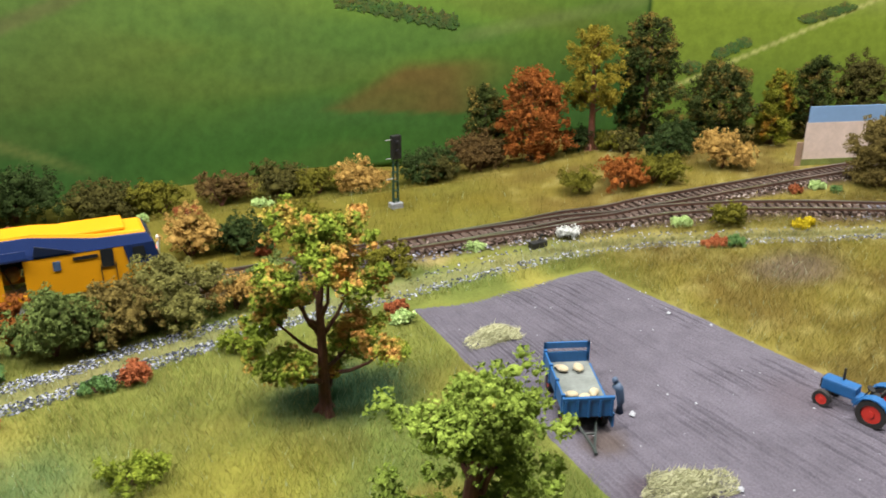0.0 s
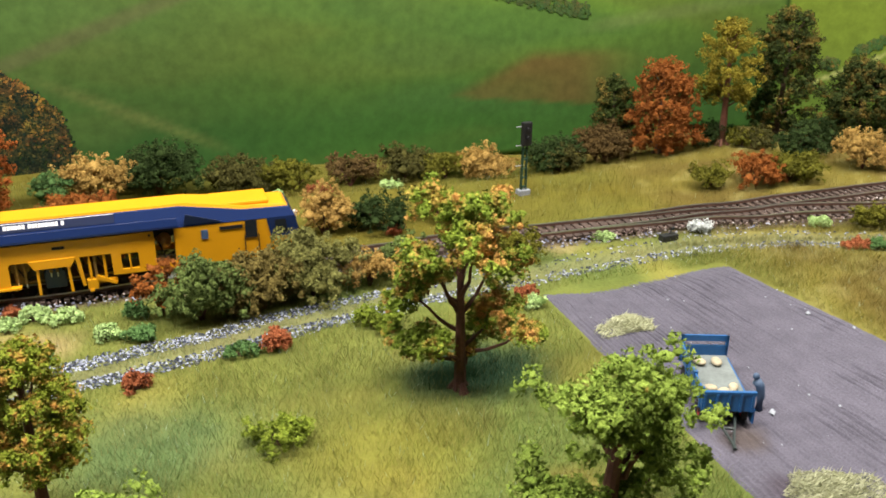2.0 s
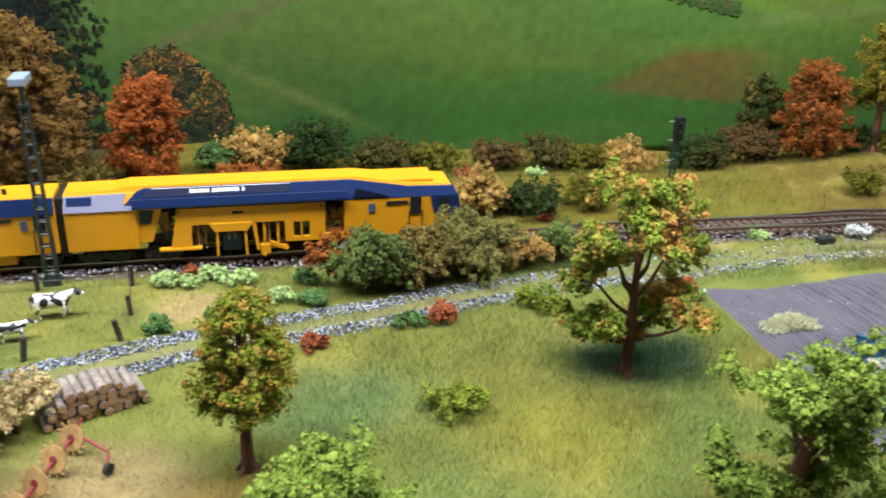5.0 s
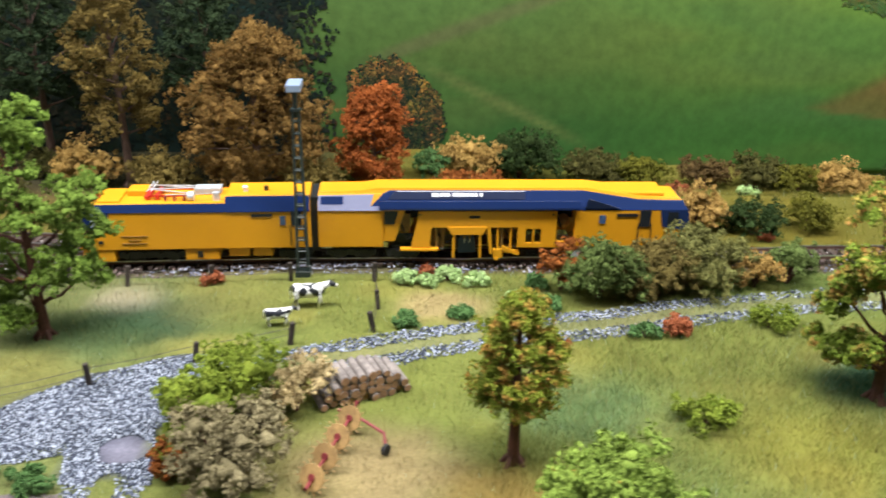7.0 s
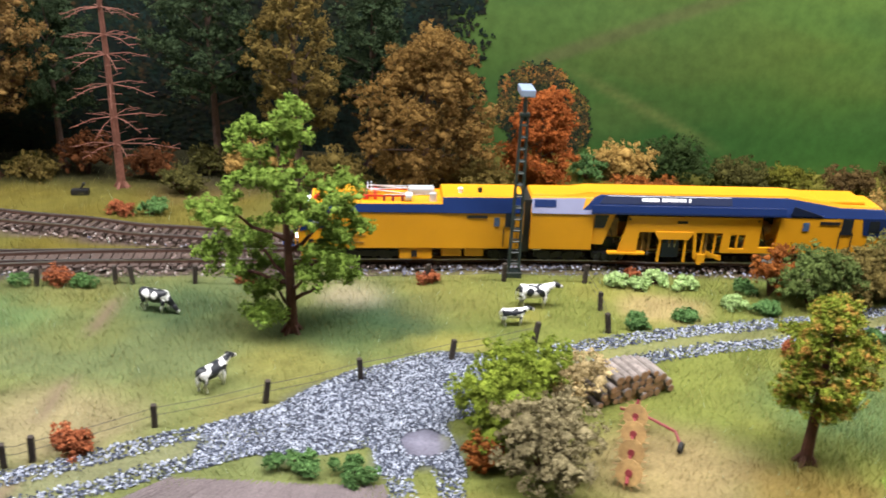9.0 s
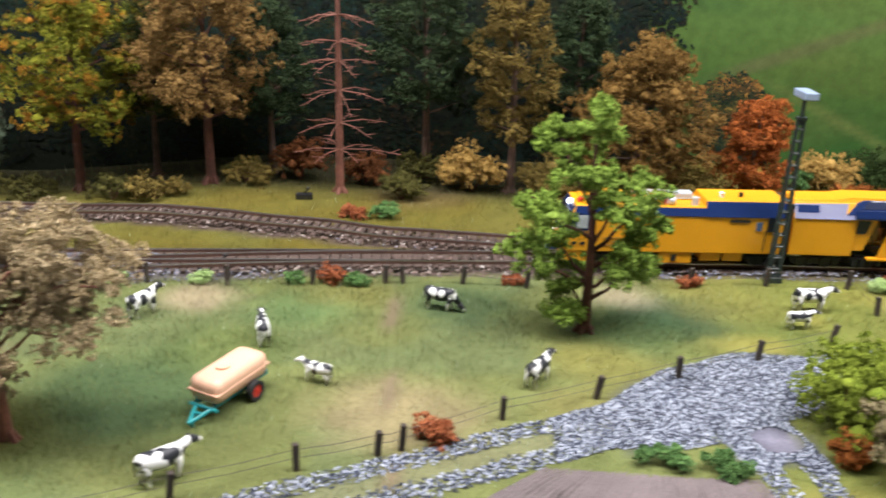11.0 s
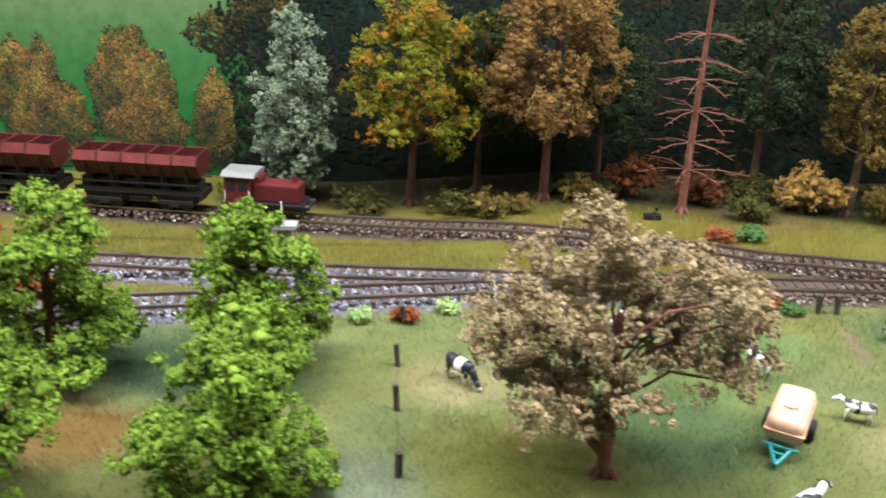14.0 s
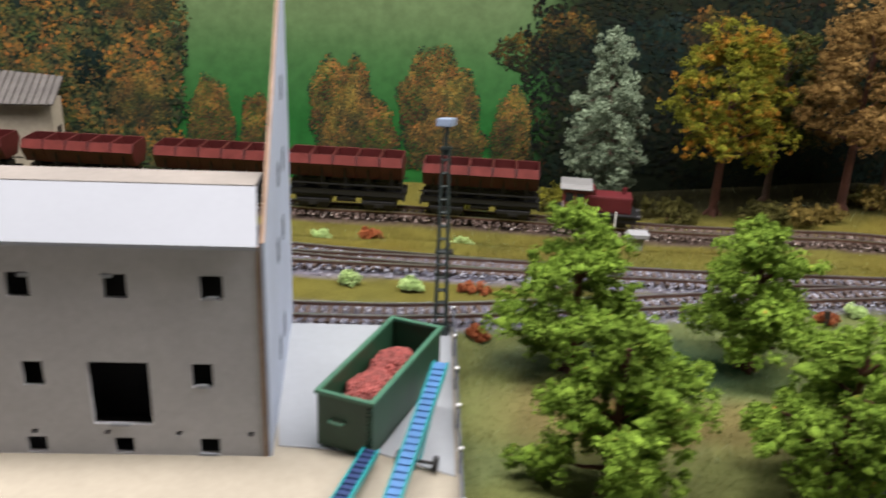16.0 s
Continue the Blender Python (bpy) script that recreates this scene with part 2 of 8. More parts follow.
FASCIA = paint("layout_fascia", (0.10, 0.08, 0.06), 0.6, 0.1, 200, 20, 0.1)
HEADLIGHT = glow("lit_headlight", (0.85, 0.93, 1.0), 6.0)
TAILLIGHT = glow("lit_tail_light", (1.0, 0.06, 0.03), 2.0)


# ---------------------------------------------------------------- building blocks
def mesh_of(name, verts, faces, material=None, smooth=False):
    me = bpy.data.meshes.new(name)
    me.from_pydata([tuple(v) for v in verts], [], [tuple(f) for f in faces])
    if material:
        me.materials.append(material)
    if smooth:
        me.shade_smooth()
    me.update()
    return me


def fast_mesh(name, verts, polys, per, material, tint=None):
    """A large mesh of triangles or quads from arrays."""
    me = bpy.data.meshes.new(name)
    v, p = np.asarray(verts, np.float32), np.asarray(polys, np.int32)
    me.vertices.add(len(v))
    me.vertices.foreach_set("co", v.ravel())
    me.loops.add(p.size)
    me.loops.foreach_set("vertex_index", p.ravel())
    me.polygons.add(len(p))
    me.polygons.foreach_set("loop_start", np.arange(len(p), dtype=np.int32) * per)
    me.update(calc_edges=True)
    me.materials.append(material)
    if tint is not None:
        a = me.color_attributes.new("tint", "FLOAT_COLOR", "POINT")
        a.data.foreach_set("color", np.c_[tint, np.ones(len(tint))].astype(np.float32).ravel())
    return me


def from_bm(name, bm, material, smooth=False):
    me = bpy.data.meshes.new(name)
    bmesh.ops.recalc_face_normals(bm, faces=bm.faces)
    bm.to_mesh(me)
    bm.free()
    me.materials.append(material)
    if smooth:
        me.shade_smooth()
    return me


def part(name, bm, material, parent, label="", smooth=False):
    ob = new(name, from_bm(name, bm, material, smooth))
    ob.parent = parent
    return tagged(ob, label)


def thing(name, m, label, category, group="", kind=""):
    ob = new(name)
    ob.empty_display_size = 0.01
    ob.matrix_basis = m
    return tagged(ob, label, category, group, kind)


def box(bm, x0, x1, y0, y1, z0, z1, bevel=0.0):
    got = bmesh.ops.create_cube(bm, size=1.0)["verts"]
    bmesh.ops.transform(bm, verts=got, matrix=Matrix.Translation(((x0 + x1) / 2, (y0 + y1) / 2, (z0 + z1) / 2)) @ Matrix.Diagonal((x1 - x0, y1 - y0, z1 - z0, 1)))
    if bevel:
        edges = list({e for v in got for e in v.link_edges})
        bmesh.ops.bevel(bm, geom=edges, offset=bevel, segments=2, affect="EDGES", profile=0.6)
    return bm


def boxes(*rows, bevel=0.0):
    bm = bmesh.new()
    for r in rows:
        box(bm, *r, bevel=bevel)
    return bm


def prism(bm, poly, y0, y1, bevel=0.0):
    """A polygon in x and z, drawn out from y0 to y1."""
    a = [bm.verts.new((x, y0, z)) for x, z in poly]
    b = [bm.verts.new((x, y1, z)) for x, z in poly]
    n = len(poly)
    fs = [bm.faces.new(a), bm.faces.new(b[::-1])] + [bm.faces.new((a[i], b[i], b[(i + 1) % n], a[(i + 1) % n])) for i in range(n)]
    if bevel:
        bmesh.ops.bevel(bm, geom=list({e for f in fs for e in f.edges}), offset=bevel, segments=2, affect="EDGES", profile=0.6)
    return bm


def rod(bm, a, b, r0, r1=None, seg=8):
    a, b = Vector(a), Vector(b)
    d = b - a
    m = Matrix.Translation((a + b) / 2) @ d.to_track_quat("Z", "Y").to_matrix().to_4x4()
    bmesh.ops.create_cone(bm, cap_ends=True, segments=seg, radius1=r0, radius2=r0 if r1 is None else r1, depth=d.length, matrix=m)
    return bm


def disc(bm, c, axis, r, thick, seg=20):
    c, axis = Vector(c), Vector(axis).normalized()
    return rod(bm, c - axis * thick / 2, c + axis * thick / 2, r, seg=seg)


def ball(bm, c, rx, ry, rz, sub=2):
    bmesh.ops.create_icosphere(bm, subdivisions=sub, radius=1.0, matrix=Matrix.Translation(c) @ Matrix.Diagonal((rx, ry, rz, 1)))
    return bm


def smooth_line(points, step=0.01):
    """A smooth line through the points, in even steps."""
    p = np.array(points, float)
    p = np.vstack([2 * p[0] - p[1], p, 2 * p[-1] - p[-2]])
    out = []
    for i in range(1, len(p) - 2):
        for u in np.linspace(0, 1, 24, endpoint=False):
            a, b, c, d = p[i - 1:i + 3]
            out.append(0.5 * (2 * b + (c - a) * u + (2 * a - 5 * b + 4 * c - d) * u * u + (3 * b - a - 3 * c + d) * u ** 3))
    out = np.array(out + [p[-2]])
    s = np.r_[0, np.cumsum(np.linalg.norm(np.diff(out, axis=0), axis=1))]
    n = max(2, int(s[-1] / step))
    at = np.linspace(0, s[-1], n)
    return np.c_[[np.interp(at, s, out[:, k]) for k in range(out.shape[1])]].T


def sstep(v, a, b):
    u = np.clip((v - a) / (b - a), 0, 1)
    return u * u * (3 - 2 * u)


def near_line(x, y, line):
    """Distance of many points from a line of points."""
    d = np.full(np.shape(x), 9.0)
    for a, b in zip(line[:-1], line[1:]):
        ab = b[:2] - a[:2]
        u = np.clip(((x - a[0]) * ab[0] + (y - a[1]) * ab[1]) / (ab @ ab), 0, 1)
        d = np.minimum(d, np.hypot(x - a[0] - u * ab[0], y - a[1] - u * ab[1]))
    return d


RNG = np.random.default_rng(7)
_lat = RNG.random((64, 64))


def soft_noise(x, y, scale, shift=0.0):
    u, v = np.asarray(x) * scale + 17.3 + shift, np.asarray(y) * scale + 5.1 + shift * 1.7
    i, j = np.floor(u).astype(int), np.floor(v).astype(int)
    f, g = u - i, v - j
    f, g = f * f * (3 - 2 * f), g * g * (3 - 2 * g)
    w = lambda a, b: _lat[(i + a) % 64, (j + b) % 64]
    return (w(0, 0) * (1 - f) + w(1, 0) * f) * (1 - g) + (w(0, 1) * (1 - f) + w(1, 1) * f) * g


# ---------------------------------------------------------------- the plan
TRACK_MAIN = smooth_line(((-1.75, 0.325), (-1.3, 0.346), (-1.04, 0.375), (-0.96, 0.389), (-0.85, 0.42), (-0.75, 0.450), (-0.65, 0.4765), (-0.55, 0.498), (-0.47, 0.511),
                          (-0.30, 0.529), (-0.178, 0.538), (-0.088, 0.543), (0.05, 0.550), (0.2, 0.5565), (0.3, 0.556), (0.4, 0.545), (0.458, 0.531), (0.528, 0.5025), (0.65, 0.44), (0.8, 0.35)))
TRACK_LOOP = smooth_line(((-1.75, 0.435), (-1.3, 0.445), (-1.083, 0.455), (-0.989, 0.4625), (-0.806, 0.473), (-0.7685, 0.4765), (-0.67, 0.487), (-0.60, 0.496), (-0.52, 0.506), (-0.44, 0.5145)))
TRACK_SPUR = smooth_line(((-1.75, 0.515), (-1.3, 0.487), (-1.11, 0.4705), (-1.0, 0.4665), (-0.90, 0.4675)))
TRACK_BACK = smooth_line(((-1.75, 0.580), (-1.4, 0.593), (-1.161, 0.605), (-1.045, 0.610), (-0.9, 0.613), (-0.8, 0.609), (-0.70, 0.594), (-0.64, 0.580), (-0.555, 0.567), (-0.48, 0.556), (-0.38, 0.546), (-0.27, 0.5345), (-0.2, 0.5365)))
TRACK_RIGHT = smooth_line(((0.2, 0.5565), (0.30, 0.563), (0.41, 0.569), (0.54, 0.577), (0.61, 0.580), (0.8, 0.592), (1.2, 0.60)))
TRACKS = (TRACK_MAIN, TRACK_LOOP, TRACK_SPUR, TRACK_BACK, TRACK_RIGHT)
LANE = smooth_line(((0.75, 0.36), (0.55, 0.45), (0.42, 0.489), (0.343, 0.511), (0.27, 0.517), (0.19, 0.506), (0.05, 0.483), (-0.04, 0.459), (-0.12, 0.438), (-0.19, 0.414), (-0.25, 0.389), (-0.31, 0.358), (-0.355, 0.333), (-0.44, 0.287), (-0.52, 0.245), (-0.62, 0.19)))
LANE_FORK = smooth_line(((-0.295, 0.345), (-0.285, 0.31), (-0.277, 0.26), (-0.265, 0.18)))
SEAM = np.array(((-0.4735, 0.4805), (-0.466, 0.39), (-0.457, 0.3005), (-0.452, 0.27)))       # joint between two layout boards
RAIL_Z = 0.0068
WALL_A, WALL_B = 0.808, 0.09
CORNER_X, END_X = 0.575, 1.5


def wall_y(x):
    x = np.asarray(x, float)
    return np.where(x < CORNER_X, WALL_A + WALL_B * x, 0.86 - (x - CORNER_X) * 0.346)


def ground_z(x, y):
    """The lie of the land: flat, with a dip behind the tracks at the goods siding."""
    x, y = np.asarray(x, float), np.asarray(y, float)
    dip = 0.018 * sstep(-x, 0.60, 0.84) * sstep(y - (0.545 + 0.08 * (x + 0.55)), 0.0, 0.05)
    back = 0.016 * sstep(x, -0.17, -0.05) * (1 - sstep(x, 0.20, 0.46)) * sstep(y, 0.675, 0.735)
    back = back + 0.024 * sstep(x, 0.15, 0.35) * sstep(y, 0.735, 0.80)
    return -dip - back + 0.0012 * (soft_noise(x, y, 25) - 0.5) * 2


def on_field(x, y):
    """Inside the ploughed field."""
    u = (0.4795 - y) / 0.21
    lo, hi = 0.149 + 0.016 * u, 0.2855 + 0.058 * u
    return (y < 0.4745 + (x - 0.149) * 0.085) & (x > lo) & (x < hi)


def on_plot(x, y):
    return (y < 0.2955 - np.abs(x + 0.342) * 0.06) & (x > -0.405 + (y - 0.27) * 1.3) & (x < -0.304 - (y - 0.28) * 0.9)


def on_yard(x, y):
    return (x < -0.9345 - (y - 0.22) * 0.125) & (y < 0.372 + (x + 0.96) * 0.13)


def meadow(x, y):
    """Colour of the flock on the ground, with shade painted under the wood's edge."""
    n, n2, n3 = soft_noise(x, y, 9), soft_noise(x, y, 28, 3), soft_noise(x, y, 110, 8)
    c = np.empty(np.shape(x) + (3,))
    c[:] = (0.160, 0.182, 0.042)

    def lay(colour, f):
        c[:] = c + (np.array(colour) - c) * np.clip(f, 0, 1)[..., None]

    lay((0.105, 0.150, 0.036), sstep(n, 0.45, 0.8) * 0.85)
    lay((0.30, 0.26, 0.06), sstep(n2, 0.6, 0.95) * 0.55)
    back = sstep(y - np.interp(x, TRACK_MAIN[:, 0], TRACK_MAIN[:, 1]), 0.0, 0.03)
    lay((0.132, 0.108, 0.014), back * (0.65 + 0.35 * n2))
    lay((0.185, 0.150, 0.030), sstep(x, 0.27, 0.33) * 0.85)
    east = sstep(x, 0.27, 0.33)
    lay((0.115, 0.080, 0.020), east * sstep(n2, 0.35, 0.75) * 0.7)
    lay((0.27, 0.24, 0.085), east * sstep(n3, 0.55, 0.9) * 0.6)
    lay((0.13, 0.10, 0.065), sstep(x, 0.33, 0.40) * sstep(n, 0.5, 0.62) * sstep(0.5 - y, 0.02, 0.06))
    lay((0.160, 0.184, 0.056), sstep(-x, 0.26, 0.33) * (1 - back) * 0.68)
    lay((0.092, 0.150, 0.064), sstep(-x, 0.30, 0.38) * (1 - back) * sstep(n2, 0.45, 0.75) * 0.38)
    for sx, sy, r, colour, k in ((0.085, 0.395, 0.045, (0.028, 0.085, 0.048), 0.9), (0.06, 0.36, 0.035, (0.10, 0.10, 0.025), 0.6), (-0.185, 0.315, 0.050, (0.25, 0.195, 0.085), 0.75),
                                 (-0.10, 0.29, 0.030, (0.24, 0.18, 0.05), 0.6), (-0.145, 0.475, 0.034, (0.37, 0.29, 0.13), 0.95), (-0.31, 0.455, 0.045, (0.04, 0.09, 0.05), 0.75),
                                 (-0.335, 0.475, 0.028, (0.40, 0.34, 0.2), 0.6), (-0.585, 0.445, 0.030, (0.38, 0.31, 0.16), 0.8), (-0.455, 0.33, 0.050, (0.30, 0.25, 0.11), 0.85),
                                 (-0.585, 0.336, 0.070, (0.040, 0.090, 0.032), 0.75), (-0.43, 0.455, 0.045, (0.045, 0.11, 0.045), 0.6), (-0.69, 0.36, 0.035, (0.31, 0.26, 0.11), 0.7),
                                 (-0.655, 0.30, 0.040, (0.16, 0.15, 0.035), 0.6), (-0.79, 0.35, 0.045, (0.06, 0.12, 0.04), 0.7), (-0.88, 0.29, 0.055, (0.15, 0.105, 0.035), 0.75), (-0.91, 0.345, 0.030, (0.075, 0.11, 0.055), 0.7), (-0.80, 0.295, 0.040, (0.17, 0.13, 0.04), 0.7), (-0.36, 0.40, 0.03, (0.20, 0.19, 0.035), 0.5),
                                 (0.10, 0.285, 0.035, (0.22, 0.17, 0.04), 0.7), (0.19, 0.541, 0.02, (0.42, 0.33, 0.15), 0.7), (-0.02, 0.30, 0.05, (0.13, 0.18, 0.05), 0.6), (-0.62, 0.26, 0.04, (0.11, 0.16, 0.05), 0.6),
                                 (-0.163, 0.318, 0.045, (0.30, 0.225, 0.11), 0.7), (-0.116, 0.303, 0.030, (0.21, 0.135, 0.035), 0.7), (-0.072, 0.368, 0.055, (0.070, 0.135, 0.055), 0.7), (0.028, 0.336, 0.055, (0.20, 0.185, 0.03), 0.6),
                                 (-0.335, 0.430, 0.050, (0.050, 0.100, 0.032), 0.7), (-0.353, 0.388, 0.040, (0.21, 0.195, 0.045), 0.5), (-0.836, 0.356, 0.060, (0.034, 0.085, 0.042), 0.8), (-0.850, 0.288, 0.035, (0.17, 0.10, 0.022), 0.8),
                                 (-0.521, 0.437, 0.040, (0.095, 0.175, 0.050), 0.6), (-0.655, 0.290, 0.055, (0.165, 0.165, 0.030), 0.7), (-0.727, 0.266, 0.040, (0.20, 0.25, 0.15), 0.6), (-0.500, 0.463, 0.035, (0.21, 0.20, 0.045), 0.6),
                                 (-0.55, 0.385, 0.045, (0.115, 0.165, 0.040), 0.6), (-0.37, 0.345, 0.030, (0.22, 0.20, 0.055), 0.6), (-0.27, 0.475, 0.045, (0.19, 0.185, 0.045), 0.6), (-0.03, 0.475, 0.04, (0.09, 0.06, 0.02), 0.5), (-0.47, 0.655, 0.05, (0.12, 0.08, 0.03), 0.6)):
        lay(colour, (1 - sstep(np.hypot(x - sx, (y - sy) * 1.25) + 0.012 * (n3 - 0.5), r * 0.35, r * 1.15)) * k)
    # Near-black under the trees at the wood's edge: their shade put into colour.
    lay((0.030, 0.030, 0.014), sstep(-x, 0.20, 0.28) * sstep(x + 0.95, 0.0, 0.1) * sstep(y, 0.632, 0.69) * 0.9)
    bed = np.min([near_line(x, y, l[::3]) for l in (TRACK_MAIN, TRACK_LOOP, TRACK_SPUR, TRACK_BACK, TRACK_RIGHT)], 0)
    west = (sstep(-x, 0.5, 0.75) * (1 - sstep(y, 0.53, 0.56)))[..., None]
    c[:] = c + (np.array([0.10, 0.07, 0.052]) * (1 - west) + np.array([0.20, 0.19, 0.20]) * west - c) * ((1 - sstep(bed, 0.016, 0.022)) * 0.9)[..., None]
    lane = near_line(x, y, LANE)
    lay((0.200, 0.205, 0.095), (1 - sstep(lane, 0.003, 0.017)) * 0.7)
    wide = (1 - sstep(lane, 0.020, 0.030)) * (1 - sstep(np.abs(x + 0.305), 0.035, 0.055))
    wide = np.maximum(wide, (1 - sstep(near_line(x, y, LANE_FORK), 0.015, 0.022)) * sstep(y, 0.300, 0.308) * sstep(np.hypot(x + 0.281, (y - 0.300) * 0.8), 0.006, 0.011))
    lay((0.060, 0.066, 0.088), wide * 0.95)
    lay((0.19, 0.185, 0.21), 1 - sstep(np.hypot((x + 0.283) * 0.8, y - 0.327), 0.006, 0.012))
    lay((0.19, 0.15, 0.075), 1 - sstep(near_line(x, y, SEAM), 0.001, 0.0025))
    n4 = soft_noise(x * 1.6, y, 330, 11)
    return c * np.stack([np.full_like(n, 1.01), np.full_like(n, 0.985), 0.98 + 0.24 * sstep(-x, 0.15, 0.4)], -1) * ((0.72 + 0.30 * n3 + 0.26 * n4) * (1 - 0.12 * sstep(-x, 0.28, 0.45)))[..., None]


GROUND = tinted("flocked_ground", 0.95, 600, 0.82, 0.25)
GRASS = tinted("static_grass", 0.9, 60, 0.9, 0.0, 0.35, 0.65)

# ground sheet of the layout
gx, gy = np.arange(-1.75, 1.35, 0.008), np.arange(0.08, 0.95, 0.008)
X, Y = np.meshgrid(gx, gy)
keep_y = np.minimum(Y, wall_y(X) - 0.001)
Z = ground_z(X, keep_y)
nx, ny = len(gx), len(gy)
idx = np.arange(nx * ny).reshape(ny, nx)
quads = np.stack([idx[:-1, :-1], idx[:-1, 1:], idx[1:, 1:], idx[1:, :-1]], -1).reshape(-1, 4)
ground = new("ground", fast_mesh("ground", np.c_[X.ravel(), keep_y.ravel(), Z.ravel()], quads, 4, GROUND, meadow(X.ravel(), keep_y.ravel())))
ground.data.shade_smooth()
tagged(ground, "flocked layout ground with green and straw-coloured patches", "ground", kind="structure")

# painted backdrop
MURAL = tinted("painted_backdrop", 0.8, 90, 0.84, 0.0)


def mural_colour(x, z):
    n, n2 = soft_noise(x, z, 7, 2), soft_noise(x * 0.35, z, 30, 4)
    c = np.empty(np.shape(x) + (3,))
    c[:] = (0.050, 0.112, 0.028)

    def lay(colour, f):
        c[:] = c + (np.array(colour) - c) * np.clip(f, 0, 1)[..., None]

    sweep = soft_noise(x * 0.55 + z * 2.2, z * 1.6 - x * 0.25, 14, 21)          # long brush sweeps along the slope
    lay((0.074, 0.152, 0.042), sstep(z + 0.03 * n, 0.07, 0.16))
    lay((0.100, 0.205, 0.040), sstep(z + 0.03 * n, 0.05, 0.16) * sstep(x, 0.06, 0.38))
    lay((0.022, 0.088, 0.022), (1 - sstep(z - 0.02 * n, 0.0, 0.065)) * 0.75)
    lay((0.090, 0.125, 0.034), sstep(sweep, 0.55, 0.85) * (0.25 + 0.2 * sstep(x, -0.1, 0.1)))
    lay((0.034, 0.100, 0.034), sstep(1 - sweep, 0.55, 0.85) * 0.45)
    lay((0.12, 0.16, 0.05), sstep(n2, 0.6, 0.9) * 0.18)
    west = sstep(-x, 0.85, 0.95)
    lay((0.016, 0.145, 0.036), west)
    lay((0.048, 0.172, 0.060), west * sstep(z, 0.03, 0.095))
    lay((0.135, 0.225, 0.115), west * sstep(z + 0.01 * n, 0.085, 0.165))
    # bare field, track and lane in the painting
    s = (x - 0.189) / 0.165
    low_edge, high_edge = 0.037 - 0.020 * np.clip(s, 0, 1.3), 0.037 + 0.036 * np.clip(s / 0.55, 0, 1) + 0.004 * (n2 - 0.5)
    inside = sstep(s, 0.0, 0.03) * (1 - sstep(s, 0.75, 1.30)) * sstep(z - low_edge, -0.002, 0.002) * (1 - sstep(z - high_edge, -0.010, 0.006))
    lay((0.115, 0.062, 0.030), inside * (0.45 + 0.4 * n2))
    road = np.abs(z - (0.084 + (x + 0.208) * 0.35))
    lay((0.10, 0.12, 0.055), (1 - sstep(road, 0.003, 0.009)) * sstep(x, -0.24, -0.18) * (1 - sstep(x, 0.0, 0.1)) * 0.7)
    streak = np.abs(z - (0.065 - (x + 0.14) * 0.486))
    lay((0.125, 0.165, 0.055), (1 - sstep(streak, 0.0, 0.0085)) * sstep(x, -0.20, -0.13) * (1 - sstep(x, -0.06, 0.0)) * (0.45 + 0.35 * n))
    lay((0.13, 0.19, 0.08), (1 - sstep(np.abs(z - 0.098 - 0.1 * (x - 0.36)), 0.002, 0.010)) * sstep(x, 0.31, 0.38) * 0.5)
    # lighter panel round the corner
    r = sstep(x, CORNER_X - 0.002, CORNER_X + 0.002)
    lay((0.15, 0.235, 0.04), r * (0.5 + 0.5 * sstep(z, 0.0, 0.1)))
    lay((0.34, 0.40, 0.18), r * sstep(z + 0.1 * (x - 0.7), 0.10, 0.16) * 0.6)
    path = np.abs(z - (0.031 + (x - 0.627) * 0.46))
    lay((0.46, 0.50, 0.26), r * (1 - sstep(path, 0.0006, 0.0030)) * 0.7)
    lay((0.02, 0.06, 0.015), (1 - sstep(np.abs(x - CORNER_X), 0.0005, 0.002)) * sstep(z, 0.03, 0.05))
    # dark woods
    wood = sstep(x, -0.955 + 0.05 * n, -0.90 + 0.05 * n) * (1 - sstep(x - 0.25 * np.clip(0.12 - z, 0, 1) * 0.4, -0.30 + 0.02 * n, -0.27 + 0.02 * n))
    wood = np.maximum(wood, 1 - sstep(x, -1.295 + 0.04 * n, -1.272 + 0.04 * n))
    lay((0.010, 0.014, 0.010), wood * 0.96)
    lay((0.012, 0.030, 0.030), wood * sstep(n2, 0.5, 0.8) * 0.7)
    lay((0.35, 0.5, 0.62), sstep(z, 0.22, 0.30))
    east = sstep(x, -0.12, 0.10)[..., None]
    return c * (np.array([1.05, 0.97, 0.85]) + east * np.array([-0.05, -0.05, -0.15])) * (1 + 0.28 * sstep(x, -0.12, 0.12) * (1 - sstep(x, 0.35, 0.5)))[..., None]


mx = np.r_[np.arange(-1.9, CORNER_X, 0.0065), CORNER_X, np.arange(CORNER_X + 0.004, END_X, 0.004)]
mz = np.r_[-0.03, np.arange(-0.02, 0.18, 0.0045), np.arange(0.18, 0.52, 0.02)]
X, Z = np.meshgrid(mx, mz)
idx = np.arange(X.size).reshape(X.shape)
quads = np.stack([idx[:-1, :-1], idx[:-1, 1:], idx[1:, 1:], idx[1:, :-1]], -1).reshape(-1, 4)
backdrop = new("backdrop", fast_mesh("backdrop", np.c_[X.ravel(), wall_y(X).ravel(), Z.ravel()], quads, 4, MURAL, mural_colour(X.ravel(), Z.ravel())))
solid = backdrop.modifiers.new("board", "SOLIDIFY")
solid.thickness, solid.offset = 0.008, -1.0
tagged(backdrop, "hand-painted backdrop board of green hills and woods", "backdrop", kind="structure")


DABS = tinted("painted_dabs", 0.85, 500, 0.8, 0.0)


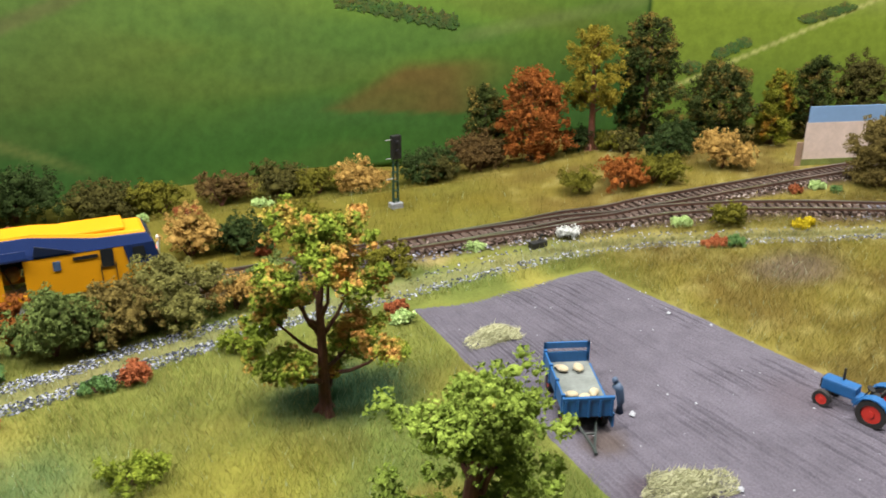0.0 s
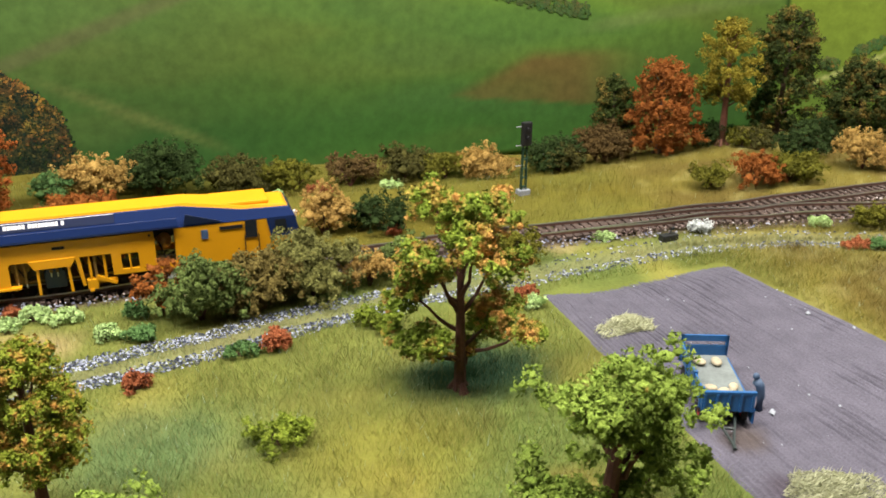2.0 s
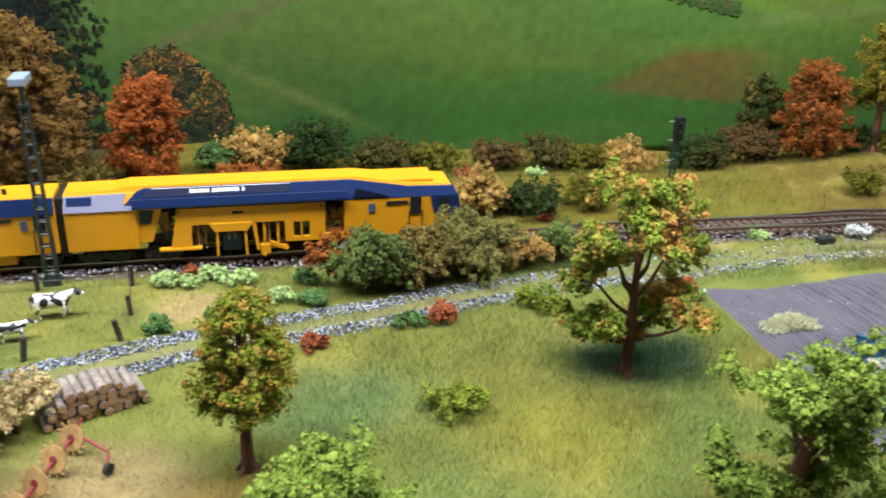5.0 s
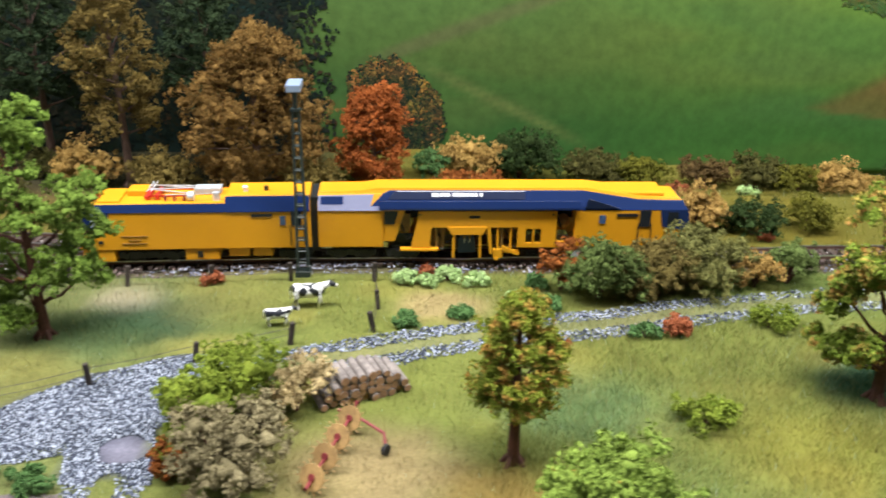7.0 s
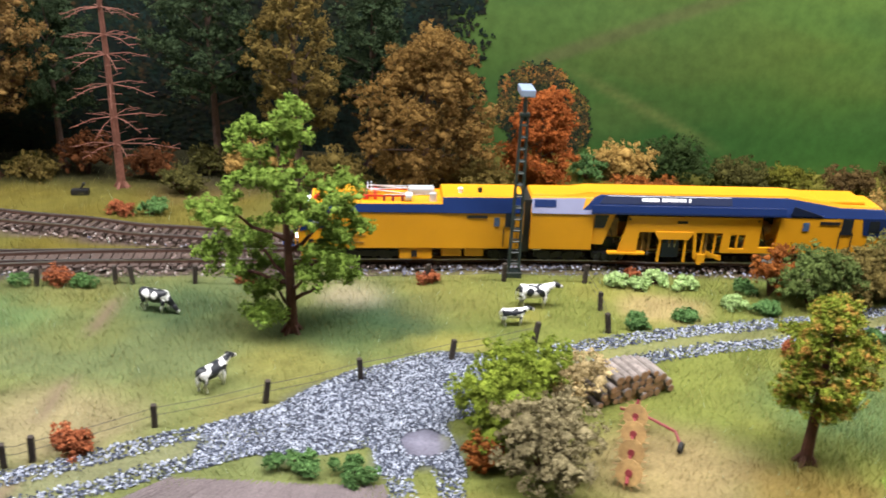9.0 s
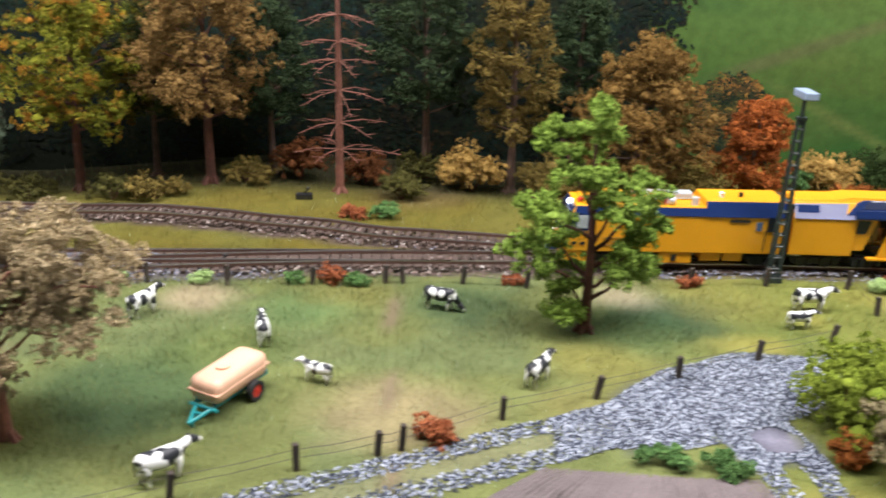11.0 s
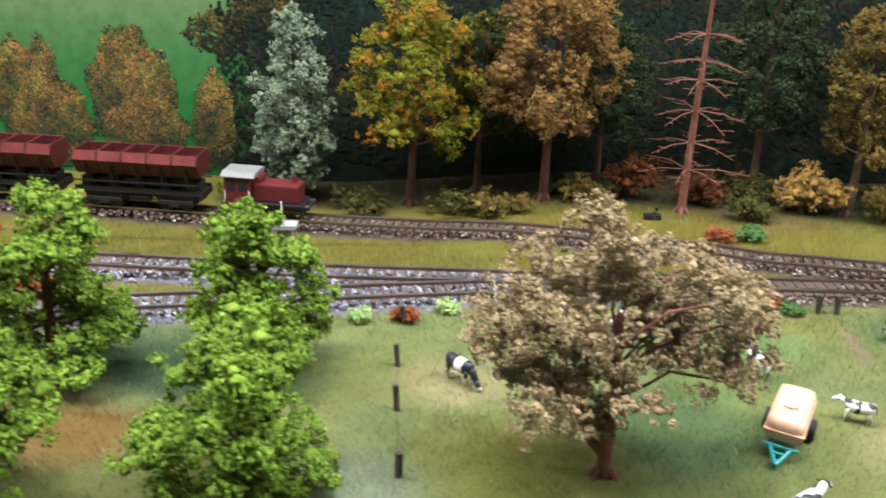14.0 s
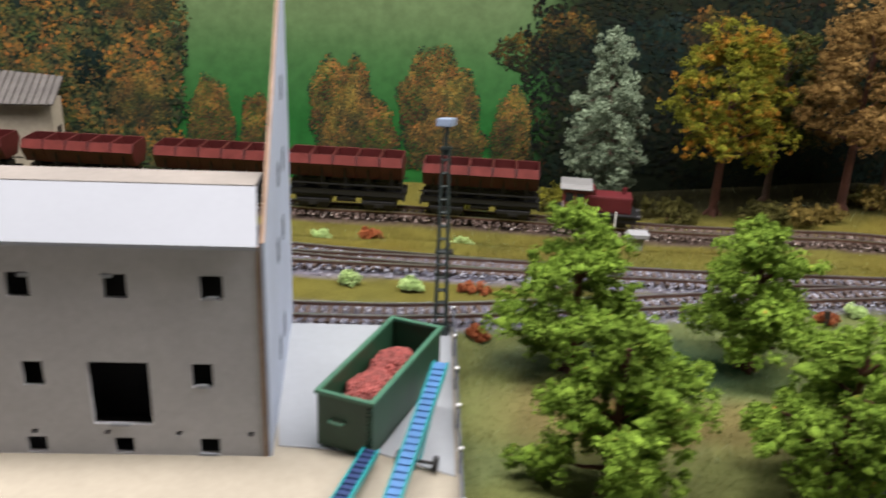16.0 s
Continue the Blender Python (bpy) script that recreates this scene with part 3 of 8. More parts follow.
def daubs(name, blobs, count, size, tones, label, edge=None):
    """Brush strokes on the backdrop: small flat dabs in ragged patches (x, z, half width, half height).
    Tones go from the shaded foot of a patch to its sunlit top."""
    w = np.array([b[2] * b[3] for b in blobs])
    pick = RNG.choice(len(blobs), count, p=w / w.sum())
    b = np.array(blobs)[pick]
    a, r = RNG.random(count) * 2 * math.pi, np.sqrt(RNG.random(count))
    r = r * (0.90 + 0.06 * np.sin(a * 3 + b[:, 0] * 90) + 0.06 * np.sin(a * 7 + b[:, 0] * 50)) * (0.90 + 0.20 * RNG.random(count))
    x, z = b[:, 0] + b[:, 2] * r * np.cos(a), b[:, 1] + b[:, 3] * r * np.sin(a)
    ok = z > -0.02
    x, z, r, a = x[ok], z[ok], r[ok], a[ok]
    n = len(x)
    off = 0.0003 + 0.0006 * pick[ok] / len(blobs) + 0.0002 * RNG.random(n)      # later patches lie over earlier ones
    t, s = RNG.random(n) * math.pi, size * (0.4 + 1.1 * RNG.random(n))
    ux, uz, vx, vz = np.cos(t) * s, np.sin(t) * s, -np.sin(t) * s * 0.6, np.cos(t) * s * 0.6
    pts = []
    for du, dv in ((-1, -0.4), (0.1, -1), (1, 0.2), (-0.2, 1)):
        px = x + du * ux + dv * vx
        pts.append(np.c_[px, wall_y(px) - off, z + du * uz + dv * vz])
    v = np.stack(pts, 1).reshape(-1, 3)
    k = 0.42 + 0.34 * r * np.sin(a) + 0.46 * (soft_noise(x, z, 75, 3) - 0.5) + 0.34 * (soft_noise(x, z, 260, 6) - 0.5) + 0.19 * RNG.normal(size=n)
    tones = np.array(tones)
    c = np.stack([np.interp(np.clip(k, 0, 1), np.linspace(0, 1, len(tones)), tones[:, i]) for i in range(3)], 1)
    c = c * (1 + np.array([0.16, 0.0, -0.10]) * RNG.normal(size=n)[:, None].clip(-1.6, 1.6) + np.array([-0.10, 0.16, 0.0]) * (soft_noise(x, z, 120, 9) - 0.45)[:, None] * 2)
    if edge is not None:
        rim = (RNG.random(n) < 0.06 + 0.55 * sstep(r, 0.80, 1.02))
        c[rim] = np.array(edge) * (0.7 + 0.6 * RNG.random(rim.sum()))[:, None]
    ob = new(name, fast_mesh(name, v, np.arange(4 * n).reshape(n, 4), 4, DABS, np.repeat(c, 4, 0)))
    return tagged(ob, label, "backdrop", kind="structure")


AUTUMN = ((0.022, 0.030, 0.020), (0.052, 0.046, 0.024), (0.092, 0.074, 0.030), (0.150, 0.105, 0.036), (0.26, 0.15, 0.040), (0.42, 0.25, 0.070))
WOODS = ((0.005, 0.007, 0.006), (0.007, 0.012, 0.009), (0.011, 0.019, 0.012), (0.021, 0.022, 0.012), (0.046, 0.030, 0.013))
TEALS = ((0.006, 0.012, 0.010), (0.009, 0.020, 0.016), (0.016, 0.034, 0.028))
daubs("painted_forest", [(-0.9 + 0.048 * i, 0.17 - 0.042 * j + 0.012 * ((i * 7 + j * 3) % 3), 0.035, 0.030) for j in range(5) for i in range(14)], 18000, 0.0023, WOODS, "dark painted forest of green and brown dabs")
daubs("painted_forest_edge", [(-0.30, 0.145, 0.055, 0.022), (-0.33, 0.115, 0.05, 0.03), (-0.55, 0.10, 0.05, 0.05), (-0.62, 0.05, 0.04, 0.035), (-0.8, 0.12, 0.05, 0.03), (-0.26, 0.135, 0.012, 0.008), (-1.33, 0.08, 0.02, 0.02)], 4200, 0.0022, TEALS, "bluish painted fir foliage")
daubs("painted_autumn_bush", [(-1.100, 0.052, 0.030, 0.048), (-1.082, 0.062, 0.016, 0.040), (-1.079, 0.026, 0.040, 0.044), (-1.010, 0.062, 0.036, 0.052), (-0.992, 0.052, 0.028, 0.044), (-0.996, 0.02, 0.042, 0.038), (-1.219, 0.03, 0.025, 0.048), (-1.173, 0.025, 0.020, 0.040), (-0.935, 0.03, 0.021, 0.050),
                               (-1.28, 0.145, 0.035, 0.025), (-1.285, 0.05, 0.03, 0.03)], 52000, 0.00098, AUTUMN, "painted autumn bushes in orange and brown dabs", (0.022, 0.040, 0.028))
daubs("painted_dark_bush", [(-0.205, 0.045, 0.032, 0.043), (-0.175, 0.03, 0.032, 0.040), (-0.19, 0.062, 0.020, 0.026)], 9000, 0.00135, ((0.007, 0.013, 0.008), (0.016, 0.025, 0.012), (0.048, 0.044, 0.018), (0.15, 0.085, 0.025), (0.36, 0.19, 0.045)), "dark painted bush with orange leaf dabs", (0.010, 0.024, 0.016))
daubs("painted_brown_bush", [(-0.93, 0.11, 0.03, 0.02), (-0.89, 0.13, 0.03, 0.02), (-1.2, 0.0, 0.2, 0.012), (-0.76, 0.13, 0.03, 0.03)], 4000, 0.0017, tuple(tuple(0.5 * v for v in c) for c in AUTUMN), "painted dark brown bushes", (0.015, 0.025, 0.018))
daubs("painted_left_woods", [(-1.272 - 0.050 * i + 0.012 * ((i * 5 + j * 3) % 3), 0.165 - 0.058 * j + 0.010 * ((i * 7 + j) % 3), 0.036 + 0.006 * ((i + j) % 2), 0.042 + 0.008 * ((i * 3 + j) % 3)) for j in range(4) for i in range(6)], 34000, 0.0019,
      ((0.012, 0.020, 0.014), (0.030, 0.040, 0.022), (0.062, 0.080, 0.034), (0.110, 0.095, 0.036), (0.24, 0.125, 0.036), (0.42, 0.18, 0.042)), "painted mixed autumn woods", (0.010, 0.022, 0.016))
daubs("painted_far_trees", [(0.215 + 0.0115 * i, 0.139 - 0.0028 * i, 0.008, 0.009) for i in range(11)] + [(0.655 + 0.012 * i, 0.060 + 0.006 * i, 0.010, 0.006) for i in range(3)] + [(0.745 + 0.013 * i, 0.098 + 0.004 * i, 0.011, 0.006) for i in range(4)] + [(0.625, 0.045, 0.012, 0.008)], 2200, 0.0016, ((0.050, 0.095, 0.028), (0.072, 0.120, 0.034), (0.12, 0.12, 0.038)), "row of painted far trees and hedges")

# hall round the layout
hall = {"floor": (-3.2, 2.8, -2.4, 1.6, -1.06, -1.0), "ceiling": (-3.2, 2.8, -2.4, 1.6, 1.5, 1.56)}
for nm, b in hall.items():
    tagged(new(nm, from_bm(nm, boxes(b), HALL_FLOOR if nm == "floor" else HALL_WALL)), "plain grey hall floor" if nm == "floor" else "plain grey hall ceiling", nm, kind="structure")
for nm, b in {"wall_south": (-3.2, 2.8, -2.46, -2.4, -1, 1.5), "wall_north": (-3.2, 2.8, 1.6, 1.66, -1, 1.5), "wall_west": (-3.26, -3.2, -2.4, 1.6, -1, 1.5), "wall_east": (2.8, 2.86, -2.4, 1.6, -1, 1.5)}.items():
    tagged(new(nm, from_bm(nm, boxes(b), HALL_WALL)), "plain grey hall wall", "wall", kind="structure")
tagged(new("layout_frame", from_bm("layout_frame", boxes((-1.75, 1.345, 0.06, 0.079, -1.0, 0.002), (-1.75, -1.73, 0.08, 0.60, -1.0, -0.03), (1.325, 1.345, 0.08, 0.60, -1.0, -0.03)), FASCIA)), "dark wooden plinth under the layout edge", "frame", kind="structure")
for lx, ly in LAMPS:
    c = thing("ceiling_light", pose(lx, ly, LAMP_Z, 0, 0, 0), "white tube light hung over the layout", "ceiling light", "hall lights")
    part("housing", boxes((-0.42, 0.42, -0.13, 0.13, 0.0, 0.03), bevel=0.004), HALL_WALL, c)
    for sx in (-0.3, 0.3):
        part("suspension", rod(bmesh.new(), (sx, 0, 0.03), (sx, 0.0, 0.14), 0.004), GREY, c)


# ---------------------------------------------------------------- tracks
def rail_z(x, y):
    return ground_z(x, y) * (np.asarray(y) > 0.53) * 0.9 + RAIL_Z


def swept(line, half, z0, z1, side):
    """A rail: a bar along the line, to one side of it."""
    d = np.gradient(line, axis=0)
    d /= np.linalg.norm(d, axis=1)[:, None]
    nrm = np.c_[-d[:, 1], d[:, 0]]
    rings = []
    for off, z in ((side - half, z0), (side + half, z0), (side + half, z1), (side - half, z1)):
        p = line + nrm * off
        rings.append(np.c_[p, rail_z(line[:, 0], line[:, 1]) + z])
    v = np.stack(rings, 1).reshape(-1, 3)
    n = len(line)
    f = [(4 * i + k, 4 * i + (k + 1) % 4, 4 * i + 4 + (k + 1) % 4, 4 * i + 4 + k) for i in range(n - 1) for k in range(4)]
    return v, f


sleeper_mesh = from_bm("sleeper", boxes((-0.0014, 0.0014, -0.0135, 0.0135, -0.0012, 0.0012), bevel=0.0003), SLEEPER)
for name, line, lo, hi in (("main_track", TRACK_MAIN, -1.02, 0.62), ("loop_track", TRACK_LOOP, -1.15, -0.55), ("spur_track", TRACK_SPUR, -1.2, -1.0), ("siding_track", TRACK_BACK, -0.9, -0.32), ("branch_track", TRACK_RIGHT, 0.36, 0.66)):
    t = thing(name, Matrix(), "brown model railway track with worn steel rails", "track", kind="structure")
    for side in (-0.0086, 0.0086):
        v, f = swept(line, 0.0006, -0.0024, -0.0006, side)
        ob = new("rail", mesh_of("rail", v, f, RUST))
        ob.parent = t
        v, f = swept(line, 0.0006, -0.0006, 0.0, side)
        top = new("rail_head", mesh_of("rail_head", v, f, STEEL))
        top.parent = ob
    fine = smooth_line(line[::4], 0.0066)
    d = np.gradient(fine, axis=0)
    left = []
    count = 0
    for p, q in zip(fine, d):
        m = pose(p[0], p[1], float(rail_z(p[0], p[1])) - 0.0036, 0, 0, math.degrees(math.atan2(q[1], q[0])))
        if lo < p[0] < hi and count < 290:
            ob = new("sleeper", sleeper_mesh)
            ob.matrix_basis, ob.parent = m, t
            count += 1
        else:
            left.append(m)
    if left:
        v, f = [], []
        src = [(a * 0.0014, b * 0.0135, c * 0.0012) for a in (-1, 1) for b in (-1, 1) for c in (-1, 1)]
        fac = [(0, 1, 3, 2), (4, 6, 7, 5), (0, 4, 5, 1), (2, 3, 7, 6), (1, 5, 7, 3)]
        for m in left:
            k = len(v)
            v += [tuple(m @ Vector(s)) for s in src]
            f += [tuple(i + k for i in p) for p in fac]
        ob = new("far_sleepers", mesh_of("far_sleepers", v, f, SLEEPER))
        ob.parent = t
        tagged(ob, kind="stuff")

STONE = np.array([(1, 0, -0.3), (-1, 0.1, -0.3), (0.1, 1, -0.3), (0, -1, -0.3), (0.1, 0, 0.9)])
STONE_F = np.array([(0, 2, 4), (2, 1, 4), (1, 3, 4), (3, 0, 4)])


def stones(name, x, y, z, size, material, label, category, kind="stuff", parent=None):
    n = len(x)
    s = size * (0.6 + 0.8 * RNG.random((n, 1, 1)))
    v = STONE[None] * s * (0.7 + 0.6 * RNG.random((n, 5, 3)))
    a = RNG.random(n) * 2 * math.pi
    ca, sa = np.cos(a)[:, None], np.sin(a)[:, None]
    v = np.stack([v[..., 0] * ca - v[..., 1] * sa, v[..., 0] * sa + v[..., 1] * ca, v[..., 2] * 0.8], -1)
    v += np.stack([x, y, z], -1)[:, None]
    f = STONE_F[None] + 5 * np.arange(n)[:, None, None]
    ob = new(name, fast_mesh(name, v.reshape(-1, 3), f.reshape(-1, 3), 3, material))
    return tagged(ob, label, category, kind=kind)


def scatter_line(line, half, per_metre, flat=1.0):
    s = np.r_[0, np.cumsum(np.linalg.norm(np.diff(line, axis=0), axis=1))]
    n = int(s[-1] * per_metre)
    at = RNG.random(n) * s[-1]
    p = np.c_[np.interp(at, s, line[:, 0]), np.interp(at, s, line[:, 1])]
    d = np.gradient(line, axis=0)
    d /= np.linalg.norm(d, axis=1)[:, None]
    nr = np.c_[np.interp(at, s, -d[:, 1]), np.interp(at, s, d[:, 0])]
    o = (RNG.random(n) * 2 - 1)
    o = np.sign(o) * np.abs(o) ** flat * half
    return p + nr * o[:, None], o


for nm, line, per, half in (("main", TRACK_MAIN, 6000, 0.021), ("loop", TRACK_LOOP, 5500, 0.020), ("spur", TRACK_SPUR, 6000, 0.018), ("siding", TRACK_BACK, 4500, 0.018), ("branch", TRACK_RIGHT, 6000, 0.018)):
    p, o = scatter_line(line, half, per)
    grey = (soft_noise(p[:, 0], p[:, 1], 12) + sstep(-p[:, 0], 0.45, 0.75) * 0.85 + RNG.random(len(p)) * 0.3 + sstep(np.abs(o), 0.011, 0.018) * 0.35 > 0.98) & (p[:, 1] < 0.545)
    z = rail_z(p[:, 0], p[:, 1]) - 0.0040 + 0.0010 * grey - 0.003 * sstep(np.abs(o), 0.013, 0.021)
    stones("track_ballast", p[~grey, 0], p[~grey, 1], z[~grey] + 0.0003, 0.0010, BALLAST, "rusty brown ballast between the sleepers", "ballast")
    if grey.sum() > 50:
        stones("track_ballast", p[grey, 0], p[grey, 1], z[grey] + 0.0003, 0.00095, BALLAST_GREY, "grey stone ballast beside the rails", "ballast")

# gravel lane with two wheel tracks, a wide junction and a fork
rows = []
for line in (LANE, LANE_FORK):
    p, o = scatter_line(line, 0.0170, 35000)
    keep = (np.abs(o) > 0.0034 + 0.003 * RNG.random(len(o))) & (np.abs(o) < 0.0145 + 0.003 * RNG.random(len(o)))
    thin = sstep(p[:, 0], -0.10, 0.22) * 0.72
    thin = np.minimum(0.92, thin + 0.28 * (o < 0) * sstep(p[:, 0], -0.15, 0.08))       # the far wheel track is worn thin
    rows.append(p[keep & (RNG.random(len(o)) > thin)])
q = np.c_[-0.385 + 0.145 * RNG.random(34000), 0.30 + 0.11 * RNG.random(34000)]
dj = near_line(q[:, 0], q[:, 1], LANE)
fork = (near_line(q[:, 0], q[:, 1], LANE_FORK) < 0.019) & (q[:, 1] > 0.302) & (np.hypot(q[:, 0] + 0.281, (q[:, 1] - 0.300) * 0.8) > 0.0085)
inside = fork & ~on_plot(q[:, 0], q[:, 1]) | (dj < 0.014 + 0.016 * sstep(q[:, 0], -0.37, -0.32) * (1 - sstep(q[:, 0], -0.27, -0.235)) + 0.004 * soft_noise(q[:, 0], q[:, 1], 60)) & ~on_plot(q[:, 0], q[:, 1])
rows.append(q[inside])
g = np.vstack(rows)
g = g[np.hypot((g[:, 0] + 0.283) * 0.8, g[:, 1] - 0.327) > 0.0085 + 0.003 * soft_noise(g[:, 0], g[:, 1], 160)]
stones("gravel_lane", g[:, 0], g[:, 1], ground_z(g[:, 0], g[:, 1]) + 0.0004 + 0.0006 * RNG.random(len(g)), 0.00068, GRAVEL, "black and white gravel farm lane through the grass", "gravel")


# ---------------------------------------------------------------- grass
def clear_of(x, y):
    """Where grass may grow."""
    ok = ~on_field(x, y) & ~on_plot(x, y) & ~on_yard(x, y) & (y < wall_y(x) - 0.004)
    for line in TRACKS:
        ok &= near_line(x, y, line[::3]) > 0.0165
    dl = near_line(x, y, LANE[::2])
    ok &= ~((dl > 0.004) & (dl < 0.0145))
    dl = near_line(x, y, LANE_FORK)
    ok &= ~((dl > 0.004) & (dl < 0.0145))
    ok &= ~((np.abs(x + 0.315) < 0.045) & (near_line(x, y, LANE) < 0.027))
    ok &= ~((near_line(x, y, LANE_FORK) < 0.019) & (y > 0.302) & (np.hypot(x + 0.281, (y - 0.300) * 0.8) > 0.0085))
    ok &= near_line(x, y, SEAM) > 0.0011
    return ok


def blades(name, n, x0, x1, y0, y1, tall, label, lean=0.55):
    x, y = x0 + (x1 - x0) * RNG.random(n), y0 + (y1 - y0) * RNG.random(n)
    ok = clear_of(x, y)
    dens = soft_noise(x, y, 40, 9)
    ok &= RNG.random(n) < 0.55 + 0.6 * dens
    x, y = x[ok], y[ok]
    n = len(x)
    z = ground_z(x, y)
    h = tall * (0.55 + 0.75 * RNG.random(n)) * (0.6 + 0.8 * soft_noise(x, y, 30, 5))
    a, b = RNG.random(n) * 2 * math.pi, RNG.random(n) * 2 * math.pi
    w = 0.00012 * (0.7 + 0.6 * RNG.random(n))
    dx, dy = np.cos(a) * w, np.sin(a) * w
    lx, ly = np.cos(b) * h * lean, np.sin(b) * h * lean
    v = np.stack([np.c_[x - dx, y - dy, z - 0.0003], np.c_[x + dx, y + dy, z - 0.0003], np.c_[x + lx, y + ly, z + h]], 1).reshape(-1, 3)
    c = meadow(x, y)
    kind = RNG.random(n)
    c = np.where((kind < 0.22)[:, None], c * 0.55 + 0.45 * np.array([0.34, 0.29, 0.11]), c)
    c = np.where((kind > 0.985)[:, None], np.array([0.42, 0.44, 0.34]), c)
    c = np.where((kind > 0.70)[:, None], c * np.array([0.84, 1.0, 0.92]), c) * (0.92 + 0.36 * RNG.random(n))[:, None]
    ob = new(name, fast_mesh(name, v, np.arange(3 * n).reshape(n, 3), 3, GRASS, np.repeat(c, 3, 0) * np.tile([0.86, 0.88, 1.02], n)[:, None]))
    return tagged(ob, label, "grass", kind="stuff")


blades("meadow_grass", 270000, -0.95, 0.62, 0.17, 0.53, 0.0034, "short green and straw-yellow static grass on the meadow")
blades("bank_grass", 130000, -1.35, 0.75, 0.45, 0.82, 0.0054, "golden green grass on the bank behind the track", 0.5)
blades("tall_grass", 80000, 0.26, 0.66, 0.26, 0.54, 0.0058, "long olive gold grass beside the ploughed field", 0.6)
blades("tall_grass", 40000, -0.12, 0.17, 0.24, 0.46, 0.0052, "long yellow green grass under the tree", 0.5)


# ---------------------------------------------------------------- trees and bushes
CORE_V = np.array([(1, 0, 0), (0, 1, 0), (-1, 0, 0), (0, -1, 0), (0, 0, 1), (0, 0, -1)], float)
CORE_F = np.array([(0, 1, 4), (1, 2, 4), (2, 3, 4), (3, 0, 4), (1, 0, 5), (2, 1, 5), (3, 2, 5), (0, 3, 5)])


def leaves(lobes, clump, per, size, flat=0.7, rng=None, gaps=0.12, core_size=0.5, solid_size=0.60, fuzz=0.50):
    """Lobes (x, y, z, radius) of ragged foam clumps, each a lumpy core with a fuzz of small folded flakes."""
    rng = rng or RNG
    lobes = np.asarray(lobes, float)
    num = np.maximum(5, (2.0 * (lobes[:, 3] / clump) ** 1.7).astype(int))
    c = np.repeat(lobes[:, :3], num, 0)
    r = np.repeat(lobes[:, 3], num)
    k = len(c)
    d = rng.normal(size=(k, 3)) + np.array([0, 0, 0.25])
    d /= np.linalg.norm(d, axis=1)[:, None]
    c = c + d * (r * (0.62 + 0.48 * rng.random(k) ** 1.3))[:, None] * np.array([1, 1, flat])
    keep = rng.random(k) > gaps
    c, d = c[keep], d[keep]
    k = len(c)
    cr = clump * (0.50 + 0.75 * rng.random(k) ** 1.5)
    core = CORE_V[None] * (0.45 + 0.75 * rng.random((k, len(CORE_V), 1))) * (cr * solid_size)[:, None, None] + c[:, None]
    mid = CORE_V[None] * (0.6 + 0.3 * rng.random((len(lobes), len(CORE_V), 1))) * (lobes[:, 3] * core_size)[:, None, None] * np.array([1, 1, flat]) + lobes[:, None, :3]
    solid = np.vstack([core.reshape(-1, 3), mid.reshape(-1, 3)])
    n = k * per
    p0 = np.repeat(c, per, 0)
    e = rng.normal(size=(n, 3)) + 0.5 * np.repeat(d, per, 0)
    e /= np.linalg.norm(e, axis=1)[:, None]
    p = p0 + e * (np.repeat(cr, per) * (0.60 + fuzz * rng.random(n) ** 0.7))[:, None]
    nrm = e + 0.7 * rng.normal(size=(n, 3))
    nrm /= np.linalg.norm(nrm, axis=1)[:, None]
    t = np.cross(nrm, rng.normal(size=(n, 3)))
    t /= np.linalg.norm(t, axis=1)[:, None] + 1e-9
    b = np.cross(nrm, t)
    s = (size * (0.55 + 0.9 * rng.random(n)))[:, None]
    v = np.stack([p - t * s, p + t * s, p + b * s * 1.5 + nrm * s * 0.4], 1).reshape(-1, 3)
    split = np.arange(3 * n).reshape(n, 3)
    cf = (CORE_F[None] + len(CORE_V) * np.arange(k + len(lobes))[:, None, None]).reshape(-1, 3) + 3 * n
    return np.vstack([v, solid]), np.vstack([split, cf])


def limb(bm, points, r0, r1, seg=7):
    """A tapered bent branch."""
    pts = [Vector(p) for p in points]
    rings = []
    for i, p in enumerate(pts):
        d = (pts[min(i + 1, len(pts) - 1)] - pts[max(i - 1, 0)]).normalized()
        q = d.to_track_quat("Z", "Y").to_matrix()
        r = r0 + (r1 - r0) * i / (len(pts) - 1)
        rings.append([bm.verts.new(p + q @ Vector((math.cos(2 * math.pi * k / seg) * r, math.sin(2 * math.pi * k / seg) * r, 0))) for k in range(seg)])
    for a, b in zip(rings[:-1], rings[1:]):
        for k in range(seg):
            bm.faces.new((a[k], a[(k + 1) % seg], b[(k + 1) % seg], b[k]))
    bm.faces.new(rings[-1])
    bm.faces.new(rings[0][::-1])
    return bm


